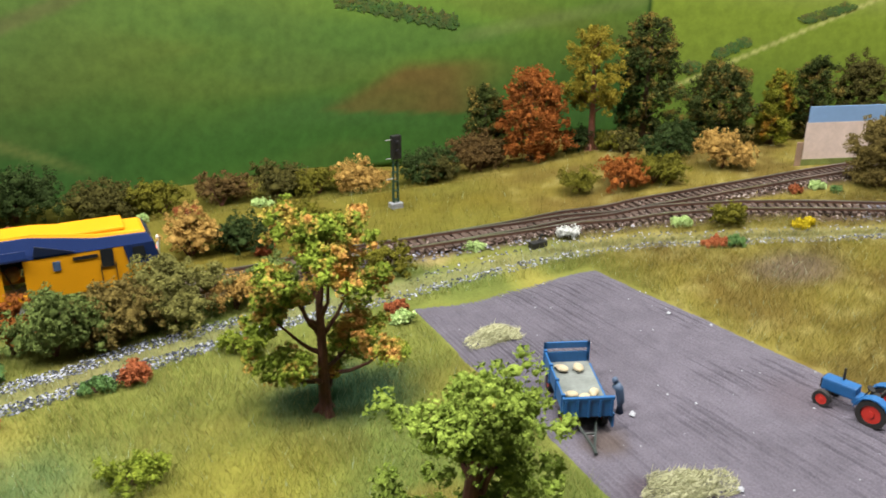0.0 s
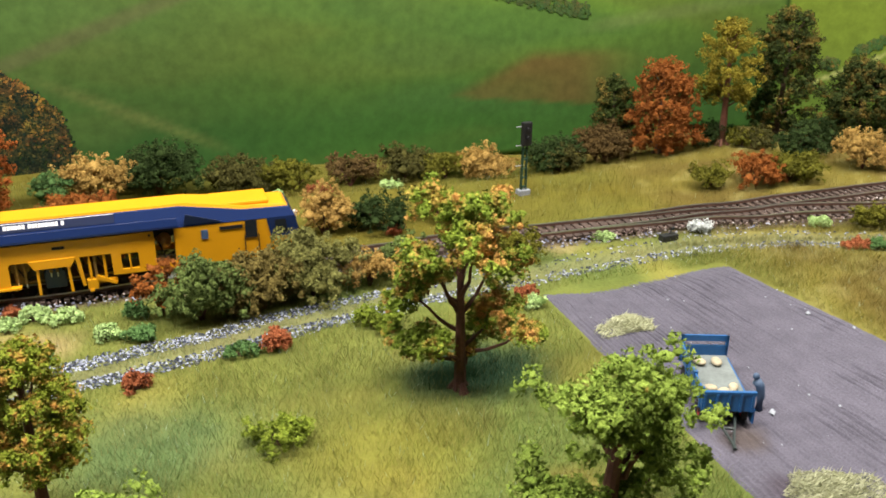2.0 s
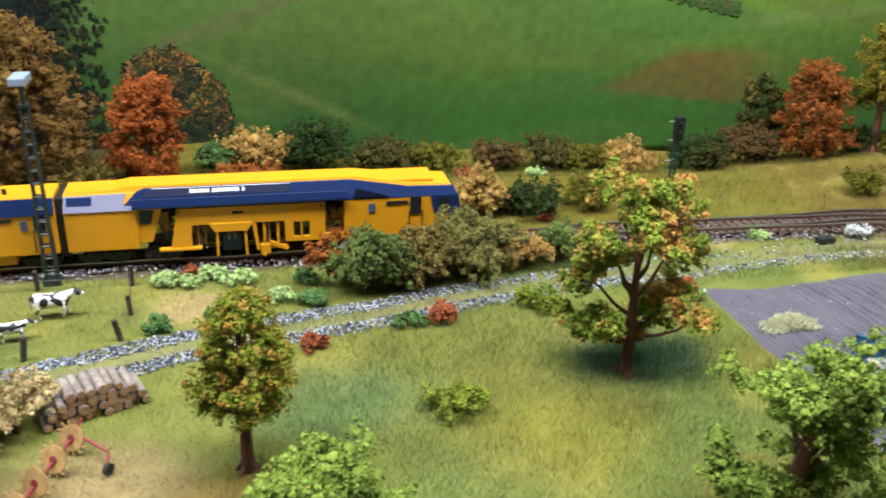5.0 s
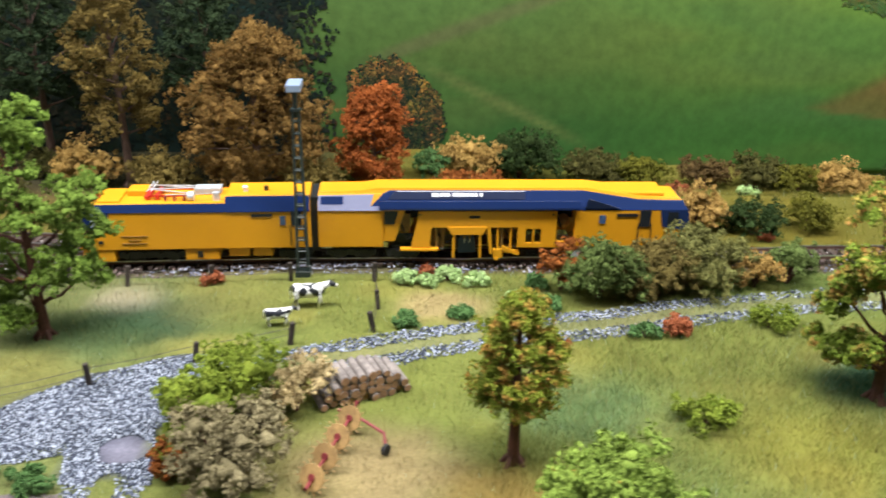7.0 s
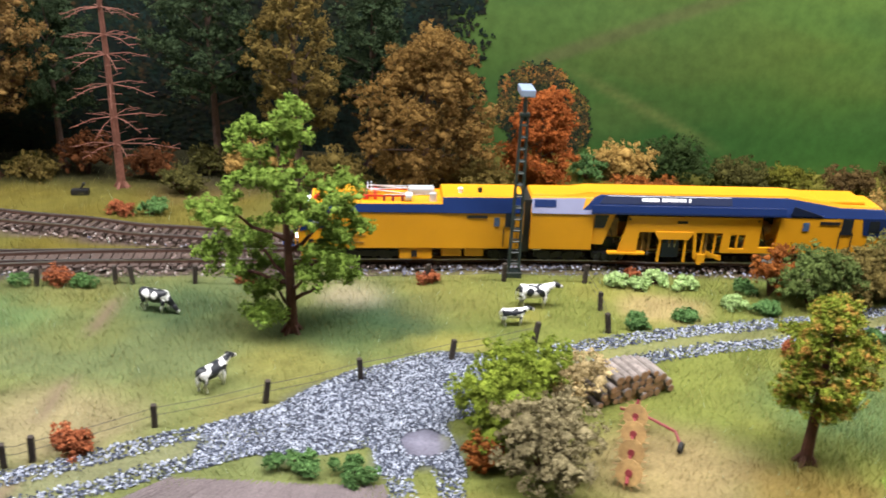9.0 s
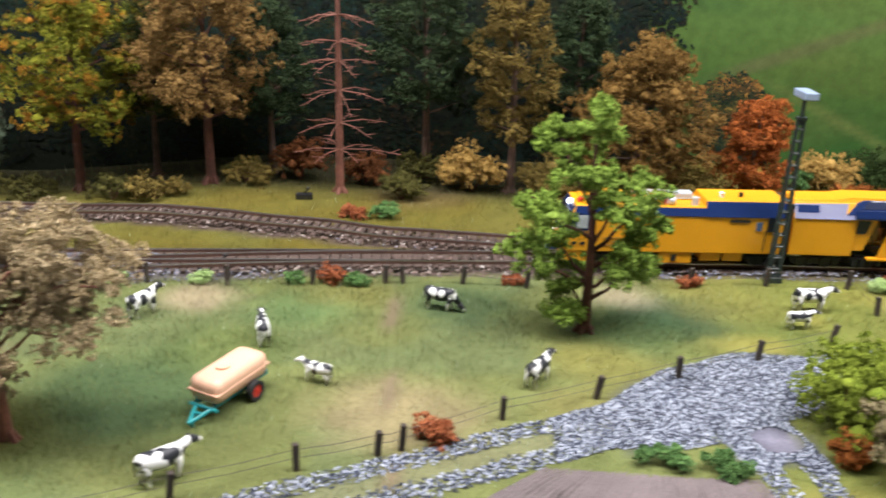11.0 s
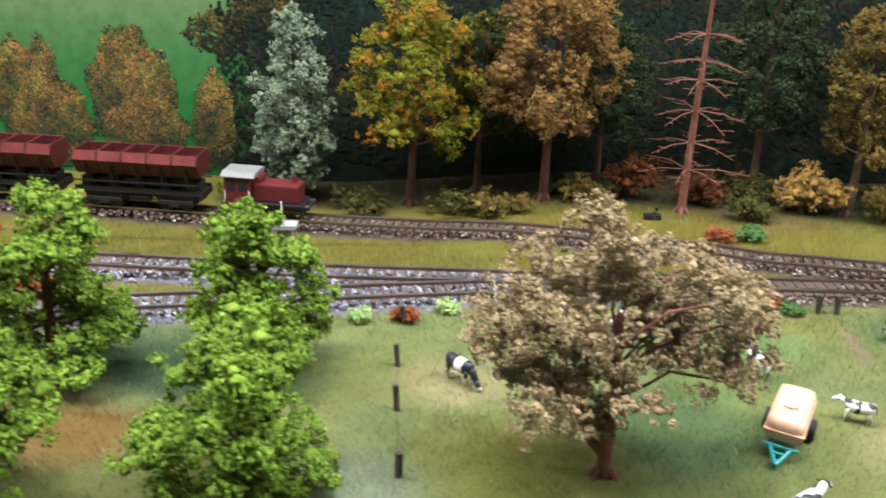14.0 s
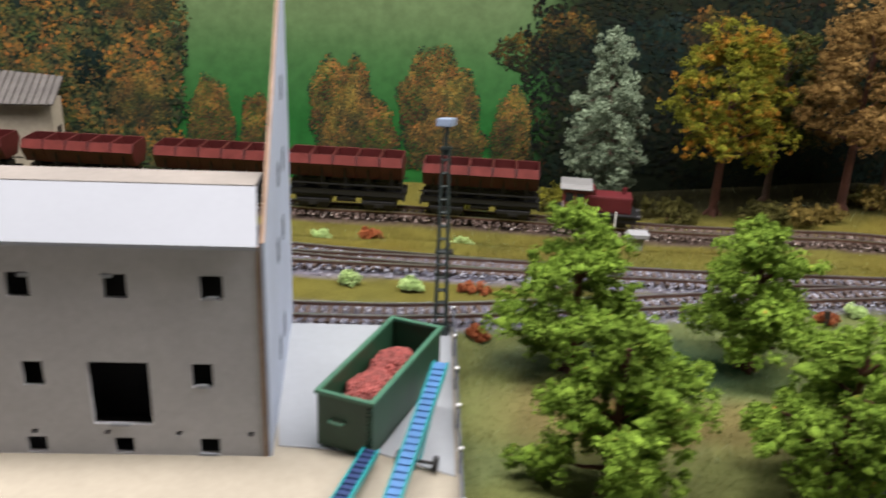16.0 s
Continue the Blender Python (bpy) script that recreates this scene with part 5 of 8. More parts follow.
TELL = {"dark": "dark green", "olive_dark": "dark olive", "olive": "olive green", "brown": "brown", "brown_olive": "olive brown", "tan": "tan yellow", "sand": "sandy pale", "tan_olive": "tan olive", "rust": "rust red",
        "rust_dark": "dark rust", "grey": "grey green", "green_grey": "soft green", "grey_brown": "grey brown", "green": "green", "yellowgreen": "yellow-green"}
SHRUBS = {
    "bank": ("shrub on the bank before the backdrop", (("green", -0.157, 0.725, 0.035, 0.022), ("tan", -0.128, 0.735, 0.048, 0.036), ("dark", -0.08, 0.755, 0.062, 0.046), ("olive_dark", -0.012, 0.75, 0.052, 0.034),
             ("olive", 0.031, 0.745, 0.051, 0.029), ("brown", 0.080, 0.745, 0.047, 0.029), ("olive_dark", 0.129, 0.75, 0.042, 0.033), ("olive", 0.165, 0.745, 0.042, 0.025),
             ("tan", 0.203, 0.738, 0.046, 0.030), ("dark", 0.268, 0.735, 0.048, 0.030), ("brown", 0.315, 0.735, 0.046, 0.036), ("olive_dark", 0.456, 0.715, 0.037, 0.02), ("dark", 0.500, 0.684, 0.045, 0.031), ("olive", 0.448, 0.720, 0.034, 0.020), ("dark", 0.471, 0.672, 0.034, 0.032), ("olive", 0.430, 0.623, 0.036, 0.026), ("tan", 0.510, 0.633, 0.046, 0.034), ("brown", 0.312, 0.749, 0.040, 0.034), ("olive_dark", 0.269, 0.726, 0.034, 0.026), ("dark", 0.422, 0.733, 0.040, 0.026))),
    "verge": ("shrub on the verge behind the track", (("olive", -0.162, 0.582, 0.047, 0.030), ("rust", -0.116, 0.582, 0.055, 0.043), ("olive_dark", -0.075, 0.592, 0.034, 0.030), ("olive", 0.354, 0.622, 0.030, 0.022),
              ("rust", 0.398, 0.622, 0.042, 0.027), ("olive", 0.435, 0.618, 0.037, 0.027), ("tan", 0.037, 0.603, 0.036, 0.033), ("dark", 0.077, 0.597, 0.045, 0.027), ("olive", 0.120, 0.609, 0.032, 0.026), ("olive", 0.424, 0.517, 0.025, 0.020))),
    "hedge": ("hedge shrub between track and gravel lane", (("rust", -0.071, 0.500, 0.024, 0.040), ("green_grey", -0.049, 0.490, 0.042, 0.040), ("brown_olive", -0.015, 0.499, 0.044, 0.037), ("grey", 0.017, 0.506, 0.050, 0.043), ("tan", 0.052, 0.511, 0.025, 0.027), ("green_grey", 0.075, 0.517, 0.030, 0.031), ("olive", 0.156, 0.527, 0.030, 0.022))),
    "corner": ("shrub at the lane junction beside the log pile", (("yellowgreen", -0.240, 0.350, 0.044, 0.043), ("yellowgreen", -0.253, 0.330, 0.034, 0.038), ("sand", -0.212, 0.362, 0.028, 0.031), ("grey_brown", -0.231, 0.302, 0.040, 0.043), ("grey_brown", -0.222, 0.328, 0.018, 0.036), ("rust", -0.257, 0.310, 0.014, 0.015), ("green", -0.338, 0.302, 0.023, 0.008), ("green", -0.313, 0.299, 0.020, 0.008))),
    "wood": ("undergrowth shrub before the dark woods", (("olive_dark", -0.714, 0.635, 0.034, 0.022), ("tan_olive", -0.679, 0.632, 0.036, 0.020), ("olive_dark", -0.622, 0.685, 0.030, 0.018), ("rust_dark", -0.572, 0.683, 0.030, 0.044), ("rust_dark", -0.518, 0.680, 0.030, 0.028),
             ("tan", -0.430, 0.675, 0.034, 0.040), ("olive_dark", -0.475, 0.700, 0.034, 0.026), ("olive", -0.226, 0.605, 0.033, 0.018), ("olive_dark", -0.485, 0.645, 0.024, 0.022), ("tan_olive", -0.365, 0.655, 0.040, 0.034),
             ("olive_dark", -0.793, 0.648, 0.041, 0.022), ("tan_olive", -0.616, 0.672, 0.038, 0.020), ("olive", -0.880, 0.660, 0.052, 0.026), ("olive", -0.960, 0.668, 0.050, 0.022), ("rust", -0.125, 0.640, 0.040, 0.030), ("tan_olive", -0.248, 0.662, 0.030, 0.034))),
}
seed = 100
for key, (where, rows) in SHRUBS.items():
    for kind, bx, by, bw, bh in rows:
        seed += 1
        bush("shrub", bx, by, bw * (1.45 if key == "wood" else 1.2), bh * 1.08, LEAF[kind], seed, TELL[kind] + " foam " + where, group=key + " shrubs")

FLOWERS = {
    "lime": ("pale lime-green flower tuft in the grass", ((-0.167, 0.505, 0.013, 0.011), (-0.154, 0.503, 0.014, 0.009), (-0.141, 0.511, 0.015, 0.011), (-0.124, 0.506, 0.016, 0.011), (-0.100, 0.477, 0.014, 0.011), (0.226, 0.543, 0.016, 0.007), (0.389, 0.528, 0.016, 0.009),
             (-0.031, 0.688, 0.016, 0.009), (0.009, 0.689, 0.016, 0.010), (-0.044, 0.597, 0.024, 0.013), (0.106, 0.700, 0.016, 0.010), (0.545, 0.556, 0.014, 0.008), (0.138, 0.458, 0.015, 0.009))),
    "lime_yard": ("pale lime-green flower tuft between the tracks", ((-0.639, 0.459, 0.015, 0.009), (-0.590, 0.468, 0.015, 0.009), (-0.750, 0.420, 0.012, 0.010), (-0.702, 0.440, 0.014, 0.009), (-1.072, 0.525, 0.015, 0.009), (-0.963, 0.543, 0.020, 0.009), (-1.028, 0.428, 0.013, 0.011), (-0.987, 0.426, 0.015, 0.011), (-0.654, 0.453, 0.011, 0.009))),
    "red": ("brick-red flower tuft in the grass", ((-0.154, 0.519, 0.012, 0.007), (-0.082, 0.421, 0.018, 0.010), (0.047, 0.694, 0.022, 0.011), (-0.012, 0.596, 0.018, 0.009), (0.087, 0.589, 0.018, 0.009), (0.387, 0.483, 0.021, 0.008), (0.521, 0.554, 0.012, 0.008), (-0.080, 0.684, 0.013, 0.011), (-0.0115, 0.445, 0.017, 0.013), (0.142, 0.473, 0.014, 0.008))),
    "red_yard": ("brick-red flower tuft near the fence and tracks", ((-0.517, 0.597, 0.019, 0.012), (-0.287, 0.500, 0.015, 0.009), (-0.440, 0.312, 0.020, 0.014), (-0.514, 0.477, 0.016, 0.013), (-0.399, 0.490, 0.016, 0.007), (-0.725, 0.423, 0.013, 0.012), (-1.031, 0.524, 0.019, 0.010), (-0.945, 0.433, 0.022, 0.008), (-0.938, 0.368, 0.018, 0.008))),
    "green": ("low green flower tuft in the grass", ((-0.086, 0.503, 0.015, 0.010), (-0.082, 0.470, 0.014, 0.011), (-0.030, 0.442, 0.018, 0.009), (-0.165, 0.449, 0.012, 0.011), (-0.132, 0.460, 0.012, 0.010), (-0.494, 0.602, 0.025, 0.014), (-0.535, 0.473, 0.014, 0.008), (-0.497, 0.478, 0.016, 0.009), (0.553, 0.541, 0.011, 0.007), (0.400, 0.480, 0.016, 0.009))),
    "yellowgreen": ("low yellow-green ground shrub on the meadow", ((0.044, 0.455, 0.028, 0.016), (-0.018, 0.357, 0.030, 0.018))),
    "white": ("white flower tuft beside the track", ((0.297, 0.536, 0.018, 0.012),)),
    "yellow": ("yellow flower tuft beside the track", ((0.473, 0.490, 0.016, 0.010),)),
}
for kind, (label, rows) in FLOWERS.items():
    for bx, by, bw, bh in rows:
        seed += 1
        bush("flower_tuft", bx, by, bw * 1.10, bh * 0.80, LEAF[kind.split("_")[0]], seed, label, "flowers", 0.0008, 26, kind.split("_")[0] + " tufts")


# ---------------------------------------------------------------- ploughed ground
def furrowed(name, corners, rows, depth, colour, label):
    """A slab with parallel furrows between its two long sides: corners far left, far right, near right, near left."""
    fl, fr, nr, nl = [np.array(c, float) for c in corners]
    across, along = rows * 6, 70
    u, v = np.meshgrid(np.linspace(0, 1, across), np.linspace(0, 1, along))
    p = (fl + (fr - fl) * u[..., None]) * (1 - v[..., None]) + (nl + (nr - nl) * u[..., None]) * v[..., None]
    rng = np.random.default_rng(5)
    wob = soft_noise(p[..., 0], p[..., 1], 90, 6)
    ridge = rng.random(rows + 2)[np.clip((rows * u + 0.4 * wob).astype(int), 0, rows + 1)]
    z = 0.0022 + depth * (np.abs(np.sin(math.pi * rows * u + 1.2 * wob * 0.4)) - 0.5) * (0.25 + 0.9 * ridge) * (0.12 + 1.6 * soft_noise(p[..., 0], p[..., 1], 32, 12) ** 2) + 0.0003 * rng.normal(size=u.shape)
    edge = np.minimum(np.minimum(u, 1 - u) * 12, np.minimum(v, 1 - v) * 12).clip(0, 1)
    z = z * edge - 0.0012 * (1 - edge)
    n2, n3 = soft_noise(p[..., 0], p[..., 1], 18, 3), soft_noise(p[..., 0], p[..., 1], 140, 7)
    c = np.array(colour) * (0.80 + 0.25 * n2 + 0.22 * n3)[..., None]
    for sx, sy, r, stain in ((0.184, 0.305, 0.016, (0.085, 0.060, 0.040)), (0.180, 0.270, 0.014, (0.070, 0.052, 0.066)), (0.295, 0.300, 0.030, (0.105, 0.088, 0.110))):
        f = (1 - sstep(np.hypot(p[..., 0] - sx, p[..., 1] - sy) + 0.006 * (n3 - 0.5), r * 0.2, r)) * 0.65
        c = c + (np.array(stain) - c) * f[..., None]
    idx = np.arange(u.size).reshape(u.shape)
    quads = np.stack([idx[:-1, :-1], idx[:-1, 1:], idx[1:, 1:], idx[1:, :-1]], -1).reshape(-1, 4)[:, ::-1]
    ob = new(name, fast_mesh(name, np.c_[p.reshape(-1, 2), z.ravel()], quads, 4, EARTH, c.reshape(-1, 3)))
    return tagged(ob, label, "field", kind="structure")


EARTH = tinted("ploughed_earth", 0.75, 900, 0.75, 0.5)
furrowed("ploughed_field", ((0.149, 0.4755), (0.2865, 0.4865), (0.3655, 0.19), (0.171, 0.19)), 58, 0.0021, (0.122, 0.114, 0.146), "ploughed mauve-grey field with fine furrows")
furrowed("garden_plot", ((-0.386, 0.302), (-0.300, 0.302), (-0.20, 0.09), (-0.62, 0.09)), 40, 0.0022, (0.135, 0.110, 0.112), "dark ploughed plot beside the lane fork")

for sx, sy, r, n in ((0.1805, 0.4155, 0.0150, 2600), (0.1985, 0.262, 0.019, 3400)):
    rng = np.random.default_rng(int(sx * 1000))
    a, d = rng.random(n) * 2 * math.pi, rng.random(n) ** 0.85 * r * 1.12
    d = d * (0.86 + 0.20 * np.sin(2 * a + 40 * sx) + 0.16 * np.sin(3 * a + 9 * sy) + 0.07 * np.sin(7 * a))
    x, y, z = sx + np.cos(a) * d, sy + np.sin(a) * d * 0.8, 0.0030 + 0.0040 * rng.random(n) * np.maximum(0.1, 1 - (d / r) ** 2)
    b = rng.random(n) * 2 * math.pi
    l = 0.0020 * (0.5 + rng.random(n))
    dx, dy, dz = np.cos(b) * l, np.sin(b) * l, rng.normal(size=n) * 0.0012
    w = 0.00012
    v = np.stack([np.c_[x - dx, y - dy, z - dz], np.c_[x + w, y - w, z], np.c_[x + dx, y + dy, z + dz], np.c_[x - w, y + w, z + 0.0003]], 1).reshape(-1, 3)
    v[:, 2] = np.maximum(v[:, 2], 0.0018)
    tagged(new("straw_heap", fast_mesh("straw_heap", v, np.arange(4 * n).reshape(n, 4), 4, STRAW)), "heap of pale straw lying on the ploughed field", "straw", kind="stuff")
rng = np.random.default_rng(77)
cx, cy = 0.165 + 0.16 * rng.random(60), 0.22 + 0.25 * rng.random(60)
ok = on_field(cx, cy)
stones("field_crumbs", cx[ok], cy[ok], np.full(ok.sum(), 0.0028), 0.0005, PAPER, "white crumbs scattered on the ploughed field", "crumbs")
for bx, by, s in ((0.2085, 0.319, 0.0016), (0.243, 0.315, 0.0012), (0.2195, 0.2525, 0.0018), (0.303, 0.381, 0.0014), (0.289, 0.403, 0.0012)):
    stones("pale_stone", np.array([bx]), np.array([by]), np.array([0.0036]), s, PAPER, "small white stone on the ploughed field", "stone", kind="")


# ---------------------------------------------------------------- the yellow track machine
def on_both(bm_of, name, material, parent, label=""):
    for s in (-1, 1):
        part(name, bm_of(s), material, parent, label)


def side_plate(poly, proud=0.0004, half=0.0172):
    return lambda s: prism(bmesh.new(), poly, s * half - (proud if s < 0 else 0), s * half + (0 if s < 0 else proud))


def plate(u0, u1, z0, z1):
    return ((u0, z0), (u1, z0), (u1, z1), (u0, z1))


def wheelset(parent, u, r=0.0052):
    bm = bmesh.new()
    for s in (-1, 1):
        disc(bm, (u, s * 0.0088, r), (0, 1, 0), r, 0.0022, 20)
        disc(bm, (u, s * 0.0076, r), (0, 1, 0), r * 1.13, 0.0006, 20)
    rod(bm, (u, -0.0088, r), (u, 0.0088, r), 0.0011)
    part("wheelset", bm, BLACK, parent, "black wheelset on the rails")


def bogie(parent, u0, u1):
    bm = boxes((u0, u1, -0.0128, -0.0108, 0.0035, 0.0085), (u0, u1, 0.0108, 0.0128, 0.0035, 0.0085), (u0 + 0.004, u1 - 0.004, -0.011, 0.011, 0.0045, 0.0105), bevel=0.0005)
    for k in range(4):
        x = u0 + (u1 - u0) * (k + 0.5) / 4
        box(bm, x - 0.0012, x + 0.0012, -0.0142, 0.0142, 0.0028, 0.0075)
    part("bogie", bm, BLACK, parent, "black bogie frame")
    wheelset(parent, u0 + 0.008)
    wheelset(parent, u1 - 0.008)


def rail_place(x, along=0.2):
    k = int(np.argmin(np.abs(TRACK_MAIN[:, 0] - x)))
    j = int(np.argmin(np.abs(TRACK_MAIN[:, 0] - x - along)))
    d = TRACK_MAIN[j] - TRACK_MAIN[k]
    y = np.interp(x, TRACK_MAIN[:, 0], TRACK_MAIN[:, 1])
    return x, float(y), math.degrees(math.atan2(d[1], d[0]))


NOSE_X = -0.372
nx0, ny0, na = rail_place(NOSE_X, 0.14)
SQUAT = Matrix.Diagonal((1, 0.93, 0.88, 1))
front = thing("rail_machine_front_car", pose(nx0, ny0, RAIL_Z, 0, 0, na) @ SQUAT, "yellow and blue track machine car with roof pantograph, lit headlights", "train car", "yellow track machine")
part("body", prism(bmesh.new(), ((0.001, 0.0113), (0.0, 0.022), (0.0085, 0.0435), (0.0915, 0.0435), (0.0917, 0.0482), (0.1435, 0.0482), (0.1435, 0.0113)), -0.0172, 0.0172, 0.0007), YELLOW, front, "yellow plastic body shell")
part("skirt", boxes((0.002, 0.0215, -0.0165, 0.0165, 0.0025, 0.0116), bevel=0.0008), YELLOW, front)
on_both(side_plate(((0.0087, 0.0432), (0.0075, 0.0370), (0.0915, 0.0366), (0.0915, 0.0432))), "blue_band", BLUE, front, "dark blue upper band")
on_both(side_plate(((0.0915, 0.0366), (0.1432, 0.0366), (0.1432, 0.0475), (0.0915, 0.0475)), 0.0007), "blue_roof_panel", BLUE, front, "dark blue raised side panel")
on_both(side_plate(((0.0010, 0.0235), (0.0185, 0.0262), (0.0208, 0.0366), (0.0070, 0.0385))), "cab_panel", BLUE, front, "dark blue cab side")
on_both(side_plate(plate(0.0095, 0.0162, 0.0275, 0.0362), 0.0007), "cab_window", DULLGLASS, front, "pale cab side window")
slope = bmesh.new()
prism(slope, ((-0.0003, 0.0232), (0.0079, 0.0428), (0.0084, 0.0428), (0.0003, 0.0232)), -0.0160, 0.0160)
part("front_panel", slope, BLUE, front, "dark blue cab front")
for y0, y1 in ((-0.0145, -0.0008), (0.0008, 0.0145)):
    part("windscreen", prism(bmesh.new(), ((0.0004, 0.0262), (0.0056, 0.0385), (0.0061, 0.0385), (0.0009, 0.0262)), y0, y1), WINDOW, front, "dark glass windscreen").location = (-0.0011, 0, 0.0002)
for sy in (-0.0120, 0.0120):
    part("headlight", disc(bmesh.new(), (-0.0003, sy, 0.0185), (1, 0, 0.1), 0.0019, 0.0012), HEADLIGHT, front, "lit white headlight")
part("headlight", disc(bmesh.new(), (0.0068, 0.0, 0.0415), (1, 0, -0.35), 0.0021, 0.0022), HEADLIGHT, front, "lit white top headlight")
for sy in (-0.0095, 0.0095):
    part("buffer", disc(rod(bmesh.new(), (-0.0055, sy, 0.0125), (0.001, sy, 0.0125), 0.0012), (-0.0058, sy, 0.0125), (1, 0, 0), 0.0028, 0.0008), BLACK, front, "black buffer")
part("coupling", rod(boxes((-0.010, 0.002, -0.0015, 0.0015, 0.0065, 0.0080)), (-0.010, 0, 0.0072), (-0.010, 0, 0.011), 0.0008), paint("blue_coupling", (0.02, 0.08, 0.35), 0.4, 0.1), front, "blue plastic coupling hook")
part("handrail", rod(rod(bmesh.new(), (-0.0012, -0.0160, 0.013), (-0.0012, -0.0160, 0.024), 0.0003), (-0.0012, 0.0160, 0.013), (-0.0012, 0.0160, 0.024), 0.0003), YELLOW, front)
part("mirror", boxes((-0.0022, -0.0008, -0.0188, -0.0176, 0.0235, 0.0275), bevel=0.0003), BLACK, front)
part("roof_box", boxes((0.0290, 0.0415, 0.000, 0.0135, 0.0430, 0.0475), bevel=0.0008), YELLOW, front)
part("roof_step", boxes((0.0135, 0.0270, -0.013, 0.013, 0.0430, 0.0450), bevel=0.0008), YELLOW, front)
part("horn", rod(rod(bmesh.new(), (0.0105, -0.008, 0.0440), (0.0135, -0.008, 0.0468), 0.0008, 0.0013), (0.0105, -0.005, 0.0440), (0.0135, -0.005, 0.0462), 0.0008, 0.0013), RED, front, "small red roof horn")
pan = part("pantograph_base", boxes((0.0415, 0.0445, -0.0085, 0.0085, 0.0440, 0.0462), (0.0440, 0.0700, -0.0075, -0.0065, 0.0455, 0.0466), (0.0440, 0.0700, 0.0065, 0.0075, 0.0455, 0.0466), (0.0480, 0.0500, -0.0085, 0.0085, 0.0440, 0.0470)), RED, front, "red pantograph base frame")
arms = bmesh.new()
for s in (-1, 1):
    rod(arms, (0.0690, s * 0.0060, 0.0472), (0.0440, s * 0.0040, 0.0500), 0.00045)
    rod(arms, (0.0440, s * 0.0040, 0.0500), (0.0720, s * 0.0020, 0.0500), 0.0004)
rod(arms, (0.0440, -0.0100, 0.0505), (0.0440, 0.0100, 0.0505), 0.0004)
rod(arms, (0.0465, -0.0100, 0.0505), (0.0465, 0.0100, 0.0505), 0.0004)
part("pantograph_arm", arms, SILVER, pan, "folded silver pantograph arms")
part("insulator", rod(rod(rod(bmesh.new(), (0.0600, -0.010, 0.043), (0.0600, -0.010, 0.0475), 0.0009), (0.0660, -0.010, 0.043), (0.0660, -0.010, 0.0475), 0.0009), (0.0545, -0.010, 0.043), (0.0545, -0.010, 0.0470), 0.0009), RAKE_RED, front)
part("roof_tank", rod(bmesh.new(), (0.0680, -0.0090, 0.0465), (0.0720, -0.0090, 0.0465), 0.0032, seg=16), SILVER, front, "silver roof cylinder")
part("roof_tank", rod(bmesh.new(), (0.0855, -0.0090, 0.0430), (0.0855, -0.0090, 0.0490), 0.0024, seg=16), SILVER, front, "silver roof cylinder")
part("roof_cabinet", boxes((0.0700, 0.0870, 0.0015, 0.0105, 0.0440, 0.0482), bevel=0.0009), paint("pale_grey_plastic", (0.42, 0.45, 0.48), 0.4, 0.08), front, "pale grey roof cabinet")
part("busbar", rod(rod(bmesh.new(), (0.0545, -0.010, 0.0478), (0.0700, -0.010, 0.0478), 0.0003), (0.0700, -0.010, 0.0478), (0.0855, -0.010, 0.0485), 0.0003), SILVER, front)
part("roof_dome", ball(boxes((0.1020, 0.1045, -0.0065, -0.0040, 0.0480, 0.0500)), (0.1032, -0.0052, 0.0512), 0.0018, 0.0018, 0.0014), WHITE, front, "white roof aerial")
part("roof_vent", rod(bmesh.new(), (0.1160, -0.0040, 0.048), (0.1160, -0.0040, 0.0515), 0.0014), BLACK, front)
bogie(front, 0.0225, 0.0640)
bogie(front, 0.1225, 0.1440)
part("under_box", boxes((0.0645, 0.0855, -0.0162, 0.0162, 0.0030, 0.0116), bevel=0.0006), YELLOW, front)
part("under_recess", boxes((0.0722, 0.0757, -0.0167, -0.0160, 0.0050, 0.0095)), BLACK, front)
part("under_tank", boxes((0.0915, 0.1045, -0.0155, 0.0155, 0.0050, 0.0116), bevel=0.0006), YELLOW, front)
part("under_tank", boxes((0.1065, 0.1190, -0.0155, 0.0155, 0.0050, 0.0116), bevel=0.0006), YELLOW, front)
on_both(side_plate(plate(0.1315, 0.1380, 0.0270, 0.0366), 0.0006), "door_window", WINDOW, front, "dark door window")
for u in (0.1308, 0.1395):
    on_both(side_plate(plate(u - 0.00025, u + 0.00025, 0.0135, 0.0275), 0.0005), "door_seam", BLACK, front)
on_both(side_plate(plate(0.1245, 0.1280, 0.0275, 0.0335), 0.0005), "emblem", EMBLEM, front, "plain dark blue emblem square")
on_both(side_plate(plate(0.1070, 0.1200, 0.0333, 0.0350), 0.0005), "name_plate", BLACK, front, "small dark name plate")
for k, (u0, u1, z) in enumerate(((0.0265, 0.0430, 0.0208), (0.0310, 0.0385, 0.0180), (0.0265, 0.0420, 0.0158))):
    on_both(side_plate(plate(u0, u1, z, z + 0.0003), 0.0005), "lettering_bar", MACHINE_BROWN, front)
for u in (0.0125, 0.0070):
    on_both(side_plate(plate(u, u + 0.0030, 0.0160, 0.0180), 0.0005), "step_recess", BLACK, front)

rx0, ry0, ra = rail_place(NOSE_X + 0.1475, 0.22)
rear = thing("rail_machine_work_car", pose(rx0, ry0, RAIL_Z, 0, 0, ra) @ SQUAT, "yellow and blue track machine car with tamping frame and rear cab", "train car", "yellow track machine")
U = 0.1475


def sh(*pts):
    return tuple((u - U, z) for u, z in pts)


